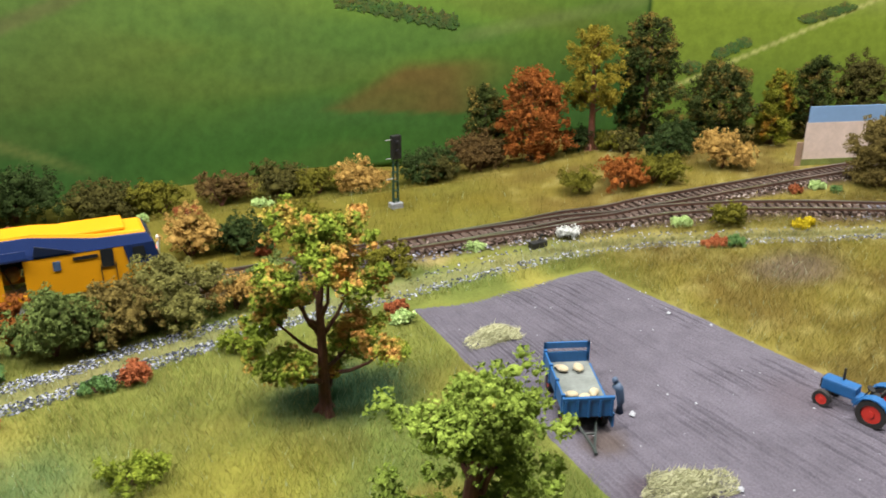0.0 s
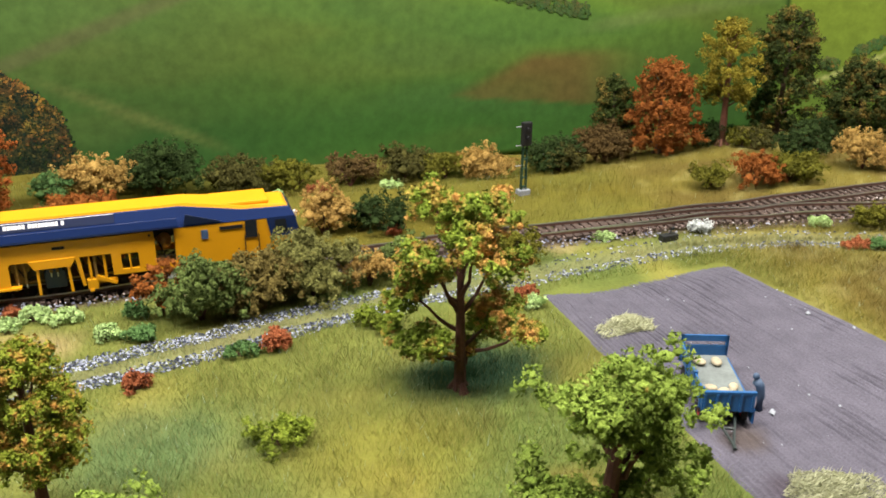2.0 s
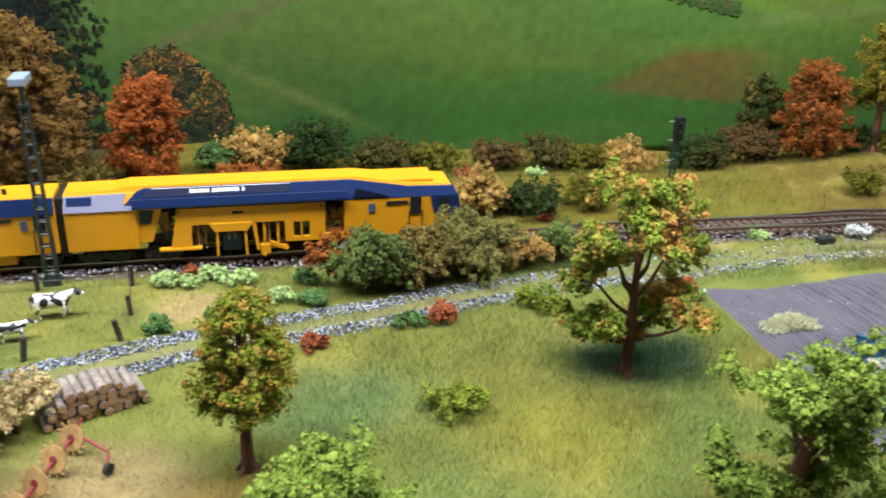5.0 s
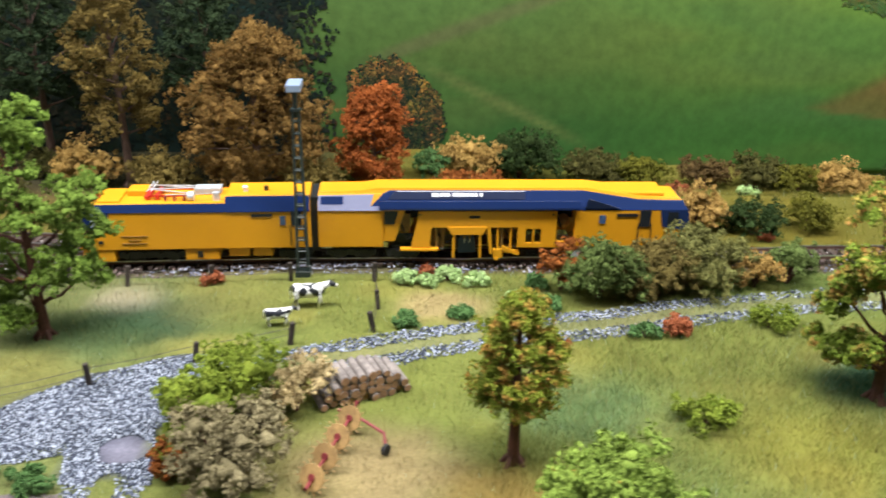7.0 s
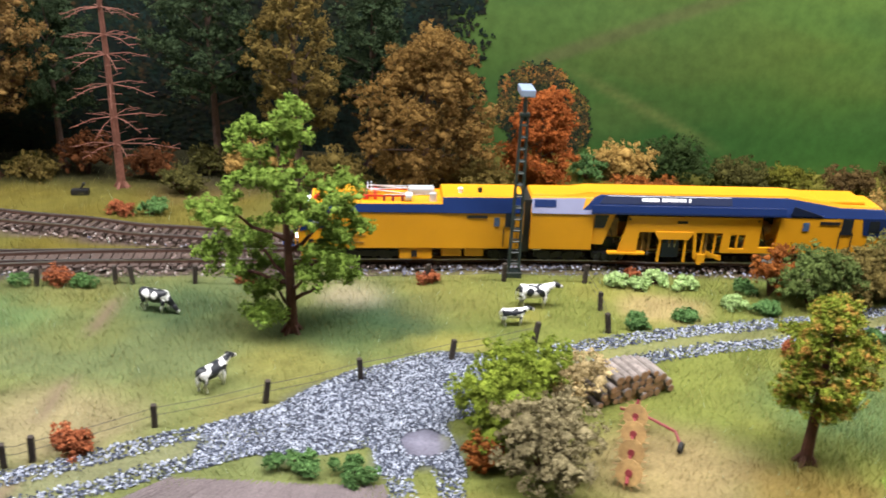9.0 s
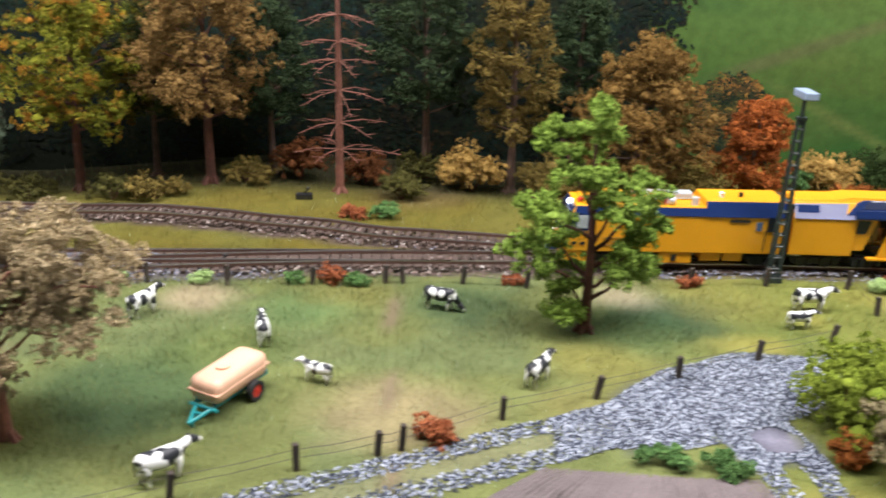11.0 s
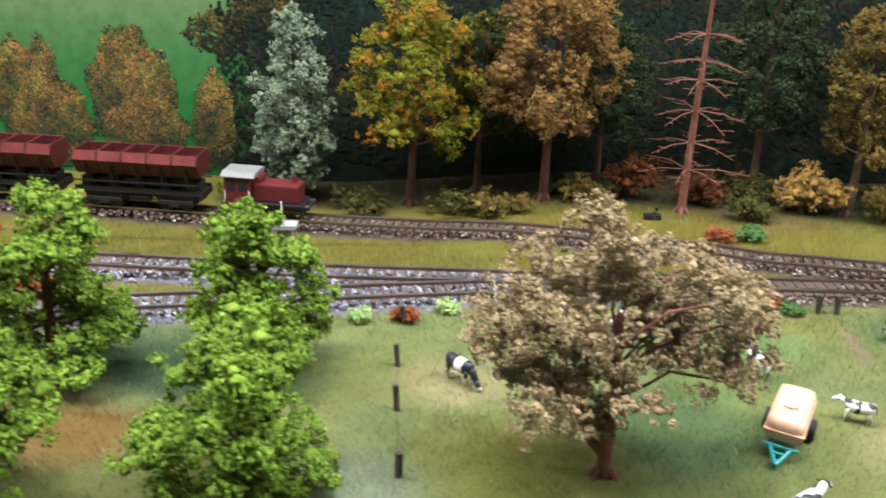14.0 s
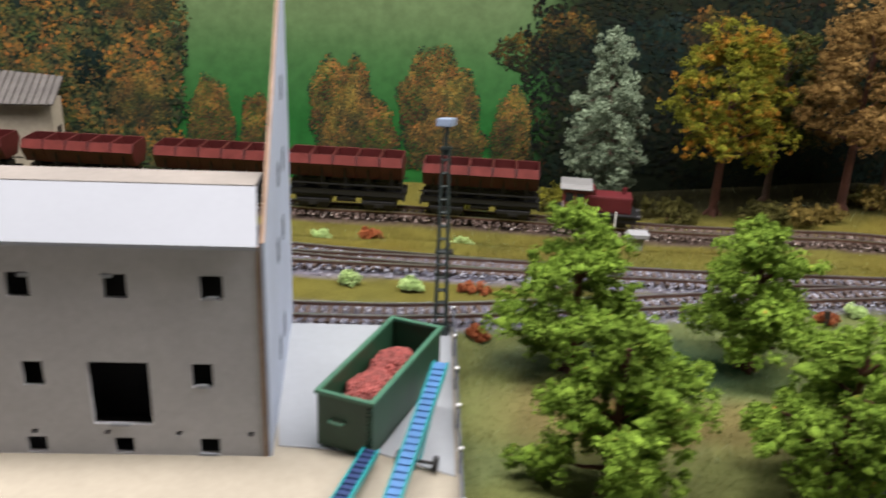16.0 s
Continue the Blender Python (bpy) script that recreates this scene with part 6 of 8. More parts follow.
part("engine_house", prism(bmesh.new(), sh((0.1480, 0.0113), (0.1885, 0.0113), (0.1885, 0.0482), (0.1480, 0.0482)), -0.0172, 0.0172, 0.0007), YELLOW, rear, "yellow plastic body shell")
part("bellows", boxes((-0.0040, 0.0010, -0.0140, 0.0140, 0.008, 0.0465)), BLACK, rear, "dark corridor connection")
# Pale sheen of the blue side, painted as a lighter plate.
on_both(side_plate(sh((0.1483, 0.0368), (0.1885, 0.0368), (0.1885, 0.0400), (0.1810, 0.0400), (0.1830, 0.0478), (0.1483, 0.0470)), 0.0006), "shaded_panel", BLUE_SHEEN, rear, "blue side panel painted pale with its sheen")
on_both(side_plate(sh((0.1500, 0.0415), (0.1640, 0.0415), (0.1640, 0.0465), (0.1500, 0.0465)), 0.0009), "louvre", BLUE, rear)
part("beam", prism(bmesh.new(), sh((0.1800, 0.0385), (0.1885, 0.0480), (0.1930, 0.0505), (0.3160, 0.0505), (0.3160, 0.0375), (0.1890, 0.0375)), -0.0176, 0.0176, 0.0005), BLUE, rear, "dark blue long side beam")
on_both(side_plate(sh((0.1920, 0.0448), (0.2785, 0.0448), (0.2785, 0.0502), (0.1960, 0.0502)), 0.0004, 0.0176), "title_panel", NAVY, rear, "navy title panel")
on_both(side_plate(sh((0.1975, 0.0499), (0.2785, 0.0499), (0.2785, 0.0502), (0.1978, 0.0502)), 0.0006, 0.0176), "stripe", WHITE, rear)
for side in (-1, 1):                            # sloping lower lip of the beam; a dark plate paints the rear triangle's shadow
    lip = bmesh.new()
    ends = [[lip.verts.new((u - U, side * w, z)) for w, z in ((0.0170, 0.0446), (0.0178, 0.0446), (0.0194, 0.0396), (0.0194, 0.0380), (0.0170, 0.0380))] for u in (0.1865, 0.3130)]
    for k in range(5):
        lip.faces.new((ends[0][k], ends[0][(k + 1) % 5], ends[1][(k + 1) % 5], ends[1][k]))
    lip.faces.new(ends[0][::-1])
    lip.faces.new(ends[1])
    bmesh.ops.recalc_face_normals(lip, faces=lip.faces)
    part("beam_lip", lip, BLUE, rear, "blue sloping lip under the beam")
# Navy triangle on the flat side: a shadow put into the colour.
on_both(side_plate(sh((0.3165, 0.0385), (0.3390, 0.0385), (0.3180, 0.0465)), 0.0006, 0.0172), "recess", NAVY, rear, "dark triangular plate painted as shadow")
u = 0.2195
for k, wdt in enumerate((.0017, .0017, .0006, .0021, .0017, .0015, 0, .0016, .0016, .0008, .0016, .0013, .0016, .0008, .0016, .0016, 0, .0015)):
    if wdt:
        on_both(side_plate(sh((u, 0.0465), (u + wdt, 0.0465), (u + wdt, 0.0488), (u, 0.0488)), 0.0006, 0.0176), "title_bar", WHITE, rear)
    u += (wdt or 0.0009) + 0.0004
part("roof", prism(bmesh.new(), sh((0.1485, 0.0478), (0.1485, 0.0496), (0.1760, 0.0497), (0.1850, 0.0522), (0.3180, 0.0522), (0.3520, 0.0462), (0.3770, 0.0455), (0.3800, 0.0430), (0.3500, 0.0435), (0.3160, 0.0495)), -0.0160, 0.0160, 0.0006), YELLOW, rear, "yellow roof, stepped and sloping down to the cab")
part("roof_hatch", boxes((0.3330 - U, 0.3680 - U, -0.0100, 0.0140, 0.0455, 0.0485), bevel=0.0012), YELLOW, rear)
part("rear_house", prism(bmesh.new(), sh((0.3105, 0.0113), (0.3845, 0.0113), (0.3852, 0.0235), (0.3820, 0.0370), (0.3105, 0.0370)), -0.0172, 0.0172, 0.0006), YELLOW, rear, "yellow rear body shell")
part("rear_upper", prism(bmesh.new(), sh((0.3105, 0.0366), (0.3828, 0.0366), (0.3795, 0.0438), (0.3510, 0.0444), (0.3160, 0.0503), (0.3105, 0.0503)), -0.0174, 0.0174, 0.0006), BLUE, rear, "dark blue upper rear body")
on_both(side_plate(sh((0.3670, 0.0255), (0.3848, 0.0228), (0.3828, 0.0368), (0.3650, 0.0368))), "cab_panel", BLUE, rear, "dark blue rear cab side")
on_both(side_plate(sh((0.3700, 0.0275), (0.3775, 0.0270), (0.3765, 0.0355), (0.3700, 0.0355)), 0.0007), "cab_window", WINDOW, rear, "dark cab side window")
part("rear_screen", prism(bmesh.new(), sh((0.3855, 0.0240), (0.3860, 0.0240), (0.3803, 0.0430), (0.3797, 0.0430)), -0.0155, 0.0155), WINDOW, rear, "dark rear windscreen")
on_both(side_plate(sh((0.3520, 0.0255), (0.3590, 0.0255), (0.3590, 0.0366), (0.3520, 0.0366)), 0.0006), "door_window", WINDOW, rear, "dark door window")
for u in (0.3515, 0.3598):
    on_both(side_plate(sh((u - 0.00025, 0.0135), (u + 0.00025, 0.0135), (u + 0.00025, 0.0275), (u - 0.00025, 0.0275)), 0.0005), "door_seam", BLACK, rear)
on_both(side_plate(sh((0.3260, 0.0278), (0.3300, 0.0278), (0.3300, 0.0335), (0.3260, 0.0335)), 0.0005), "emblem", EMBLEM, rear, "plain dark blue emblem square")
on_both(side_plate(sh((0.3370, 0.0325), (0.3505, 0.0325), (0.3505, 0.0345), (0.3370, 0.0345)), 0.0005), "name_plate", BLACK, rear, "small dark name plate")
for sy in (-0.0125, 0.0125):
    part("tail_light", boxes((0.3850 - U, 0.3868 - U, sy - 0.002, sy + 0.002, 0.0180, 0.0225), bevel=0.0005), TAILLIGHT, rear, "lit red tail light")
for sy in (-0.0095, 0.0095):
    part("buffer", disc(rod(bmesh.new(), (0.3845 - U, sy, 0.0125), (0.3905 - U, sy, 0.0125), 0.0012), (0.3908 - U, sy, 0.0125), (1, 0, 0), 0.0028, 0.0008), BLACK, rear, "black buffer")
# open middle: operator cab, tamping frame, tools
part("operator_cab", prism(bmesh.new(), sh((0.1885, 0.0150), (0.1960, 0.0150), (0.2030, 0.0372), (0.1885, 0.0372)), -0.0160, 0.0160, 0.0004), YELLOW, rear)
on_both(side_plate(sh((0.1895, 0.0270), (0.1960, 0.0270), (0.1985, 0.0360), (0.1895, 0.0360)), 0.0004, 0.0160), "operator_window", WINDOW, rear, "dark operator cab window")
# The bay's inner shade is painted onto the spine as near-black.
part("spine", boxes((0.190 - U, 0.312 - U, -0.0060, 0.0060, 0.0280, 0.0372)), INSIDE_SHADE, rear, "dark centre beam")
part("pump_block", boxes((0.2190 - U, 0.2290 - U, -0.0110, 0.0110, 0.0170, 0.0245), (0.2205 - U, 0.2260 - U, -0.0120, 0.0120, 0.0110, 0.0175), bevel=0.0006), MACHINE_BROWN, rear, "brown oily pump block")
part("pump_block", boxes((0.2000 - U, 0.2060 - U, -0.0120, 0.0120, 0.0200, 0.0330), bevel=0.0006), MACHINE_BROWN, rear, "brown oily pump block")
part("cable_drum", rod(bmesh.new(), (0.2695 - U, -0.0030, 0.0165), (0.2695 - U, 0.0060, 0.0165), 0.0050, seg=16), MACHINE_BROWN, rear)
part("floor_plate", boxes((0.196 - U, 0.312 - U, -0.0090, 0.0090, 0.0085, 0.0100)), MACHINE_BROWN, rear)
for y0, y1 in ((-0.0172, -0.0150), (0.0150, 0.0172)):
    part("frame_top", prism(bmesh.new(), sh((0.2095, 0.0248), (0.2990, 0.0248), (0.2990, 0.0362), (0.2112, 0.0362)), y0, y1, 0.0004), YELLOW, rear, "yellow tamping frame beam")
    part("frame_leg", prism(bmesh.new(), sh((0.2062, 0.0105), (0.2185, 0.0105), (0.2187, 0.0235), (0.2200, 0.0252), (0.2094, 0.0252)), y0, y1, 0.0003), YELLOW, rear)
    part("frame_foot", boxes((0.1995 - U, 0.2240 - U, y0 - 0.0012, y1 + 0.0012, 0.0090, 0.0104)), YELLOW, rear)
    part("frame_plate", prism(bmesh.new(), sh((0.2325, 0.0195), (0.2360, 0.0205), (0.2480, 0.0205), (0.2515, 0.0195), (0.2545, 0.0240), (0.2545, 0.0256), (0.2297, 0.0256), (0.2297, 0.0240)), y0 - 0.0006, y1, 0.0003), YELLOW, rear, "yellow bracket under the beam")
    for u0, u1, lean in ((0.2330, 0.2344, -0.0004), (0.2496, 0.2510, 0.0004)):
        part("tamping_arm", prism(bmesh.new(), sh((u0 + lean, 0.0030), (u1 + lean, 0.0030), (u1, 0.0200), (u0, 0.0200)), y0, y1), YELLOW, rear)
    part("frame_post", prism(bmesh.new(), sh((0.2568, 0.0060), (0.2585, 0.0060), (0.2568, 0.0250), (0.2545, 0.0250)), y0, y1), YELLOW, rear)
    for u0, u1, z0, z1 in ((0.2742, 0.2795, 0.0110, 0.0252), (0.2893, 0.2990, 0.0110, 0.0252), (0.2795, 0.2893, 0.0110, 0.0140), (0.2795, 0.2893, 0.0242, 0.0252), (0.2838, 0.2848, 0.0138, 0.0244)):
        part("frame_end", boxes((u0 - U, u1 - U, y0, y1, z0, z1)), YELLOW, rear)
    # dark plate through the beam: the slot's shade as colour
    part("slot", boxes((0.2430 - U, 0.2500 - U, y0 - 0.0003, y1 + 0.0003, 0.0312, 0.0332), bevel=0.0006), INSIDE_SHADE, rear, "slot opening painted as shade by a dark plate")
    part("sill", boxes((0.2990 - U, 0.3110 - U, y0, y1, 0.0110, 0.0150)), YELLOW, rear)
part("tamping_unit", rod(rod(boxes((0.2362 - U, 0.2480 - U, -0.0130, 0.0130, 0.0050, 0.0165), (0.2375 - U, 0.2465 - U, -0.0135, 0.0135, 0.0150, 0.0190), bevel=0.001), (0.2390 - U, -0.0138, 0.016), (0.2390 - U, -0.0138, 0.022), 0.0011), (0.2455 - U, -0.0138, 0.016), (0.2455 - U, -0.0138, 0.022), 0.0011), BELT_DARK, rear, "navy tamping unit")
for u in (0.2617, 0.2700):
    part("cylinder", rod(bmesh.new(), (u - U, -0.0158, 0.0070), (u - U, -0.0158, 0.0255), 0.0008), YELLOW, rear)
part("lifting_unit", boxes((0.2590 - U, 0.2650 - U, -0.0168, -0.0120, 0.0025, 0.0095), (0.2600 - U, 0.2625 - U, -0.0172, -0.0120, 0.0010, 0.0030), (0.2640 - U, 0.2760 - U, -0.0160, -0.0135, 0.0060, 0.0085), bevel=0.0005), YELLOW, rear)
part("drag_arm", prism(bmesh.new(), sh((0.2640, 0.0095), (0.2650, 0.0120), (0.2760, 0.0060), (0.2750, 0.0045)), -0.0168, -0.0150), YELLOW, rear)
for u, z0, z1, y in ((0.2225, 0.0120, 0.0240, -0.0145), (0.2268, 0.0110, 0.0250, -0.0140), (0.2405, 0.0165, 0.0250, -0.0148), (0.2440, 0.0165, 0.0250, -0.0148), (0.2645, 0.0090, 0.0245, -0.0150)):
    ram = part("hydraulic_ram", rod(bmesh.new(), (u - U, y, z0), (u - U, y, z1), 0.0009), MACHINE_BROWN, rear, "oily hydraulic ram")
    part("piston", rod(bmesh.new(), (u - U, y, z0 - 0.0030), (u - U, y, z0), 0.0004), SILVER, ram)
for k, (u0, u1, z0, z1) in enumerate(((0.1990, 0.2085, 0.0290, 0.0180), (0.2210, 0.2330, 0.0235, 0.0150), (0.2520, 0.2600, 0.0230, 0.0130), (0.2660, 0.2750, 0.0225, 0.0160), (0.2990, 0.3095, 0.0330, 0.0200))):
    mid = ((u0 + u1) / 2 - U, -0.0135, min(z0, z1) - 0.0025)
    part("hose", limb(bmesh.new(), [(u0 - U, -0.0125, z0), (u0 * 0.7 + u1 * 0.3 - U, -0.0135, z0 * 0.5 + mid[2] * 0.5), mid, (u1 - U, -0.0125, z1)], 0.0005, 0.0005, 6), BLACK, rear, "black rubber hose")
for u0, u1, z0, z1 in ((0.2205, 0.2290, 0.0255, 0.0300), (0.2560, 0.2720, 0.0260, 0.0330), (0.2860, 0.2980, 0.0265, 0.0330)):
    part("rear_panel", boxes((u0 - U, u1 - U, 0.0040, 0.0062, z0, z1), bevel=0.0004), YELLOW, rear)
for u in (0.2120, 0.2965):
    for sy in (-0.01735, 0.01735):
        part("lug", disc(bmesh.new(), (u - U, sy, 0.0340), (0, 1, 0), 0.0007, 0.0008, 10), BLACK, rear)
part("round_tank", ball(bmesh.new(), (0.3045 - U, -0.0060, 0.0260), 0.0045, 0.0080, 0.0050, 2), RAKE_ORANGE, rear, "brown rounded tank in the open bay")
part("tool_box", boxes((0.3040 - U, 0.3170 - U, -0.0160, -0.0100, 0.0030, 0.0108), bevel=0.0005), SILVER, rear, "silver under-floor box")
part("tool_box", boxes((0.1500 - U, 0.1560 - U, -0.0165, 0.0165, 0.0105, 0.0122)), WHITE, rear)
bogie(rear, 0.1520 - U, 0.1840 - U)
bogie(rear, 0.1900 - U, 0.2120 - U)
bogie(rear, 0.3320 - U, 0.3680 - U)
part("step", rod(rod(bmesh.new(), (0.3780 - U, -0.0165, 0.0040), (0.3780 - U, -0.0165, 0.0120), 0.0004), (0.3780 - U, -0.0165, 0.0042), (0.3840 - U, -0.0165, 0.0042), 0.0004), SILVER, rear)


# waist and roof heights of the shells; above the waist the sides lean inwards to a narrower roof
TAPER = ("body", "blue_band", "blue_roof_panel", "engine_house", "shaded_panel", "louvre", "beam", "title_panel", "stripe", "title_bar", "rear_upper", "roof", "rear_screen", "front_panel")
OLD_Z = (0.0, 0.0113, 0.0368, 0.0432, 0.0482, 0.0522, 0.0600)
NEW_Z = {"front": (0.0, 0.0118, 0.0400, 0.0456, 0.0510, 0.0550, 0.0628), "rear": (0.0, 0.0118, 0.0402, 0.0458, 0.0508, 0.0542, 0.0620)}
WAIST = 0.0404
for car, key, lean in ((front, "front", 0.30), (rear, "rear", 0.42)):
    for ob in car.children_recursive:
        bm = bmesh.new()
        bm.from_mesh(ob.data)
        for v in bm.verts:
            v.co.z = float(np.interp(v.co.z, OLD_Z, NEW_Z[key]))
        if ob.name.split(".")[0] in TAPER:
            bmesh.ops.bisect_plane(bm, geom=bm.verts[:] + bm.edges[:] + bm.faces[:], plane_co=(0, 0, WAIST), plane_no=(0, 0, 1))
            for v in bm.verts:
                if v.co.z > WAIST:
                    v.co.y *= 1 - lean * min(1.0, (v.co.z - WAIST) / 0.0130)
        bm.to_mesh(ob.data)
        bm.free()


# ---------------------------------------------------------------- goods train on the siding
def siding(x):
    y = float(np.interp(x, TRACK_BACK[:, 0], TRACK_BACK[:, 1]))
    y2 = float(np.interp(x + 0.05, TRACK_BACK[:, 0], TRACK_BACK[:, 1]))
    return pose(x, y, float(rail_z(x, y)), 0, 0, math.degrees(math.atan2(y2 - y, 0.05)))


def tub(bm, u0, u1):
    """An open tipping tub: an opening with walls, sloping flanges outside, a tapering trough below."""
    prof = ((-0.0130, 0.0425), (-0.0164, 0.0362), (-0.0152, 0.0342), (-0.0095, 0.0248), (0.0095, 0.0248), (0.0152, 0.0342), (0.0164, 0.0362), (0.0130, 0.0425))
    inner = ((-0.0122, 0.0425), (-0.0122, 0.0370), (-0.0118, 0.0335), (-0.0080, 0.0262), (0.0080, 0.0262), (0.0118, 0.0335), (0.0122, 0.0370), (0.0122, 0.0425))

    def ring(p, u):
        return [bm.verts.new((u, y, z)) for y, z in p]
    a, b, c, d = ring(prof, u0), ring(prof, u1), ring(inner, u0 + 0.0008), ring(inner, u1 - 0.0008)
    for i in range(7):
        bm.faces.new((a[i], a[i + 1], b[i + 1], b[i]))
        bm.faces.new((c[i], d[i], d[i + 1], c[i + 1]))
    for i in range(4):                         # end walls, left as strips so that the trough stays open above
        j = 7 - i
        if i < 3:
            bm.faces.new((a[i], a[i + 1], a[j - 1], a[j]))
            bm.faces.new((b[i], b[j], b[j - 1], b[i + 1]))
            bm.faces.new((c[i], c[j], c[j - 1], c[i + 1]))
            bm.faces.new((d[i], d[i + 1], d[j - 1], d[j]))
    bm.faces.new((a[0], b[0], d[0], c[0]))
    bm.faces.new((a[7], c[7], d[7], b[7]))
    bm.faces.new((a[0], c[0], c[7], a[7]))
    bm.faces.new((b[0], b[7], d[7], d[0]))
    return bm


TALL = Matrix.Diagonal((1, 1, 1.06, 1))
wagon = thing("tipper_wagon", siding(-1.005) @ TALL, "oxide-red tipper wagon with five empty open tubs", "wagon", "tipper wagons on the siding")
part("chassis", boxes((0.001, 0.0985, -0.0045, 0.0045, 0.0080, 0.0135), (0.0, 0.0995, -0.0100, 0.0100, 0.0125, 0.0140), (0.003, 0.0965, -0.0060, 0.0060, 0.0135, 0.0215)), BLACK, wagon)
for u in (0.022, 0.078):
    part("bogie_block", boxes((u - 0.0150, u + 0.0150, -0.0105, 0.0105, 0.0045, 0.0115), bevel=0.001), BLACK, wagon)
part("air_tank", rod(bmesh.new(), (0.0420, -0.0085, 0.0090), (0.0580, -0.0085, 0.0090), 0.0032, seg=12), BLACK, wagon)
for u in (0.014, 0.030, 0.070, 0.086):
    wheelset(wagon, u)
for u in (0.022, 0.078):
    for s in (-1, 1):
        part("bogie_frame", boxes((u - 0.014, u + 0.014, s * 0.0118 - 0.0008, s * 0.0118 + 0.0008, 0.0050, 0.0080), (u - 0.004, u + 0.004, s * 0.0118 - 0.0010, s * 0.0118 + 0.0010, 0.0030, 0.0060), bevel=0.0004), BLACK, wagon)
for k in range(5):
    u0 = 0.0015 + 0.0193 * k
    tb = part("tub", tub(bmesh.new(), u0, u0 + 0.0188), MAROON, wagon)
    for s in (-1, 1):
        flange = prism(bmesh.new(), ((u0 + 0.0006, 0.0), (u0 + 0.0182, 0.0), (u0 + 0.0172, 0.0070), (u0 + 0.0016, 0.0070)), -0.0003, 0.0003)
        lean = Matrix.Translation((0, s * 0.0167, 0.0362)) @ Matrix.Rotation(s * math.radians(28.3), 4, "X")
        bmesh.ops.transform(flange, verts=flange.verts, matrix=lean)
        # lighter red on the flange paints the light it catches from above
        part("flange", flange, MAROON_LIT, tb, "sloping flange painted paler as if lit from above")
        part("strut", rod(bmesh.new(), (u0 + 0.0095, s * 0.0100, 0.0135), (u0 + 0.0095, s * 0.0145, 0.0330), 0.0007), BLACK, wagon)
        part("bracket", prism(bmesh.new(), ((u0 + 0.004, 0.0135), (u0 + 0.015, 0.0135), (u0 + 0.0120, 0.0250), (u0 + 0.0070, 0.0250)), s * 0.0090 - 0.0006, s * 0.0090 + 0.0006), BLACK, wagon)
    part("tub_rest", boxes((u0 + 0.007, u0 + 0.012, -0.0080, 0.0080, 0.0135, 0.0250)), BLACK, wagon)
for s in (-1, 1):
    part("side_sill", boxes((0.0, 0.0995, s * 0.0118 - 0.0006, s * 0.0118 + 0.0006, 0.0120, 0.0160)), BLACK, wagon)
    part("hand_rail", boxes((0.0, 0.0995, s * 0.0135 - 0.0004, s * 0.0135 + 0.0004, 0.0200, 0.0210)), BLACK, wagon)
for u in (0.0, 0.0985):
    part("buffer_beam", boxes((u - 0.0005, u + 0.0012, -0.0135, 0.0135, 0.0095, 0.0135)), BLACK, wagon)
for k in range(1, 5):
    copy_thing(wagon, siding(-1.005 - 0.113 * k) @ TALL)

loco = thing("shunting_locomotive", siding(-0.889) @ Matrix.Diagonal((0.78, 0.9, 0.92, 1)), "small dark red shunting locomotive with a grey cab roof", "locomotive")
part("frame", boxes((0.002, 0.082, -0.0140, 0.0140, 0.0060, 0.0130), bevel=0.0006), BLACK, loco)
part("cab", boxes((0.003, 0.0290, -0.0150, 0.0150, 0.0060, 0.0350), bevel=0.0008), LOCO_RED, loco)
for s in (-1, 1):
    for u0 in (0.006, 0.0175):
        part("cab_window", boxes((u0, u0 + 0.008, s * 0.0150 - 0.0003, s * 0.0150 + 0.0003, 0.0235, 0.0315)), WINDOW, loco)
    part("handrail", rod(rod(bmesh.new(), (0.0040, s * 0.0158, 0.0150), (0.0040, s * 0.0158, 0.0235), 0.0004), (0.0285, s * 0.0158, 0.0150), (0.0285, s * 0.0158, 0.0235), 0.0004), WHITE, loco, "white handrail")
roofb = bmesh.new()
prism(roofb, ((-0.0165, 0.0345), (-0.0165, 0.0355), (-0.0110, 0.0385), (0.0110, 0.0385), (0.0165, 0.0355), (0.0165, 0.0345)), 0.0, 0.0335, 0.0006)
bmesh.ops.transform(roofb, verts=roofb.verts, matrix=Matrix(((0, 1, 0, 0), (1, 0, 0, 0), (0, 0, 1, 0), (0, 0, 0, 1))))
part("cab_roof", roofb, CAB_GREY, loco, "silver grey curved cab roof")
part("hood", boxes((0.0290, 0.0760, -0.0105, 0.0105, 0.0130, 0.0290), bevel=0.0018), LOCO_RED, loco)
part("tank", rod(bmesh.new(), (0.0330, -0.009, 0.0305), (0.0330, 0.009, 0.0305), 0.0045, seg=14), LOCO_RED, loco)
part("chimney", rod(bmesh.new(), (0.0680, 0.003, 0.028), (0.0680, 0.003, 0.0345), 0.0022), LOCO_RED, loco)
part("walkway", boxes((0.0290, 0.0800, -0.0150, 0.0150, 0.0120, 0.0135)), BLACK, loco)
part("grab_pole", rod(bmesh.new(), (0.0600, -0.0150, 0.0030), (0.0600, -0.0150, 0.0170), 0.0008), WHITE, loco)
for u in (0.018, 0.042, 0.066):
    wheelset(loco, u)
for u in (0.0, 0.0845):
    part("buffer", disc(disc(boxes((u - 0.002, u + 0.002, -0.0105, 0.0105, 0.0105, 0.0120)), (u, -0.0095, 0.0112), (1, 0, 0), 0.0024, 0.004), (u, 0.0095, 0.0112), (1, 0, 0), 0.0024, 0.004), BLACK, loco)


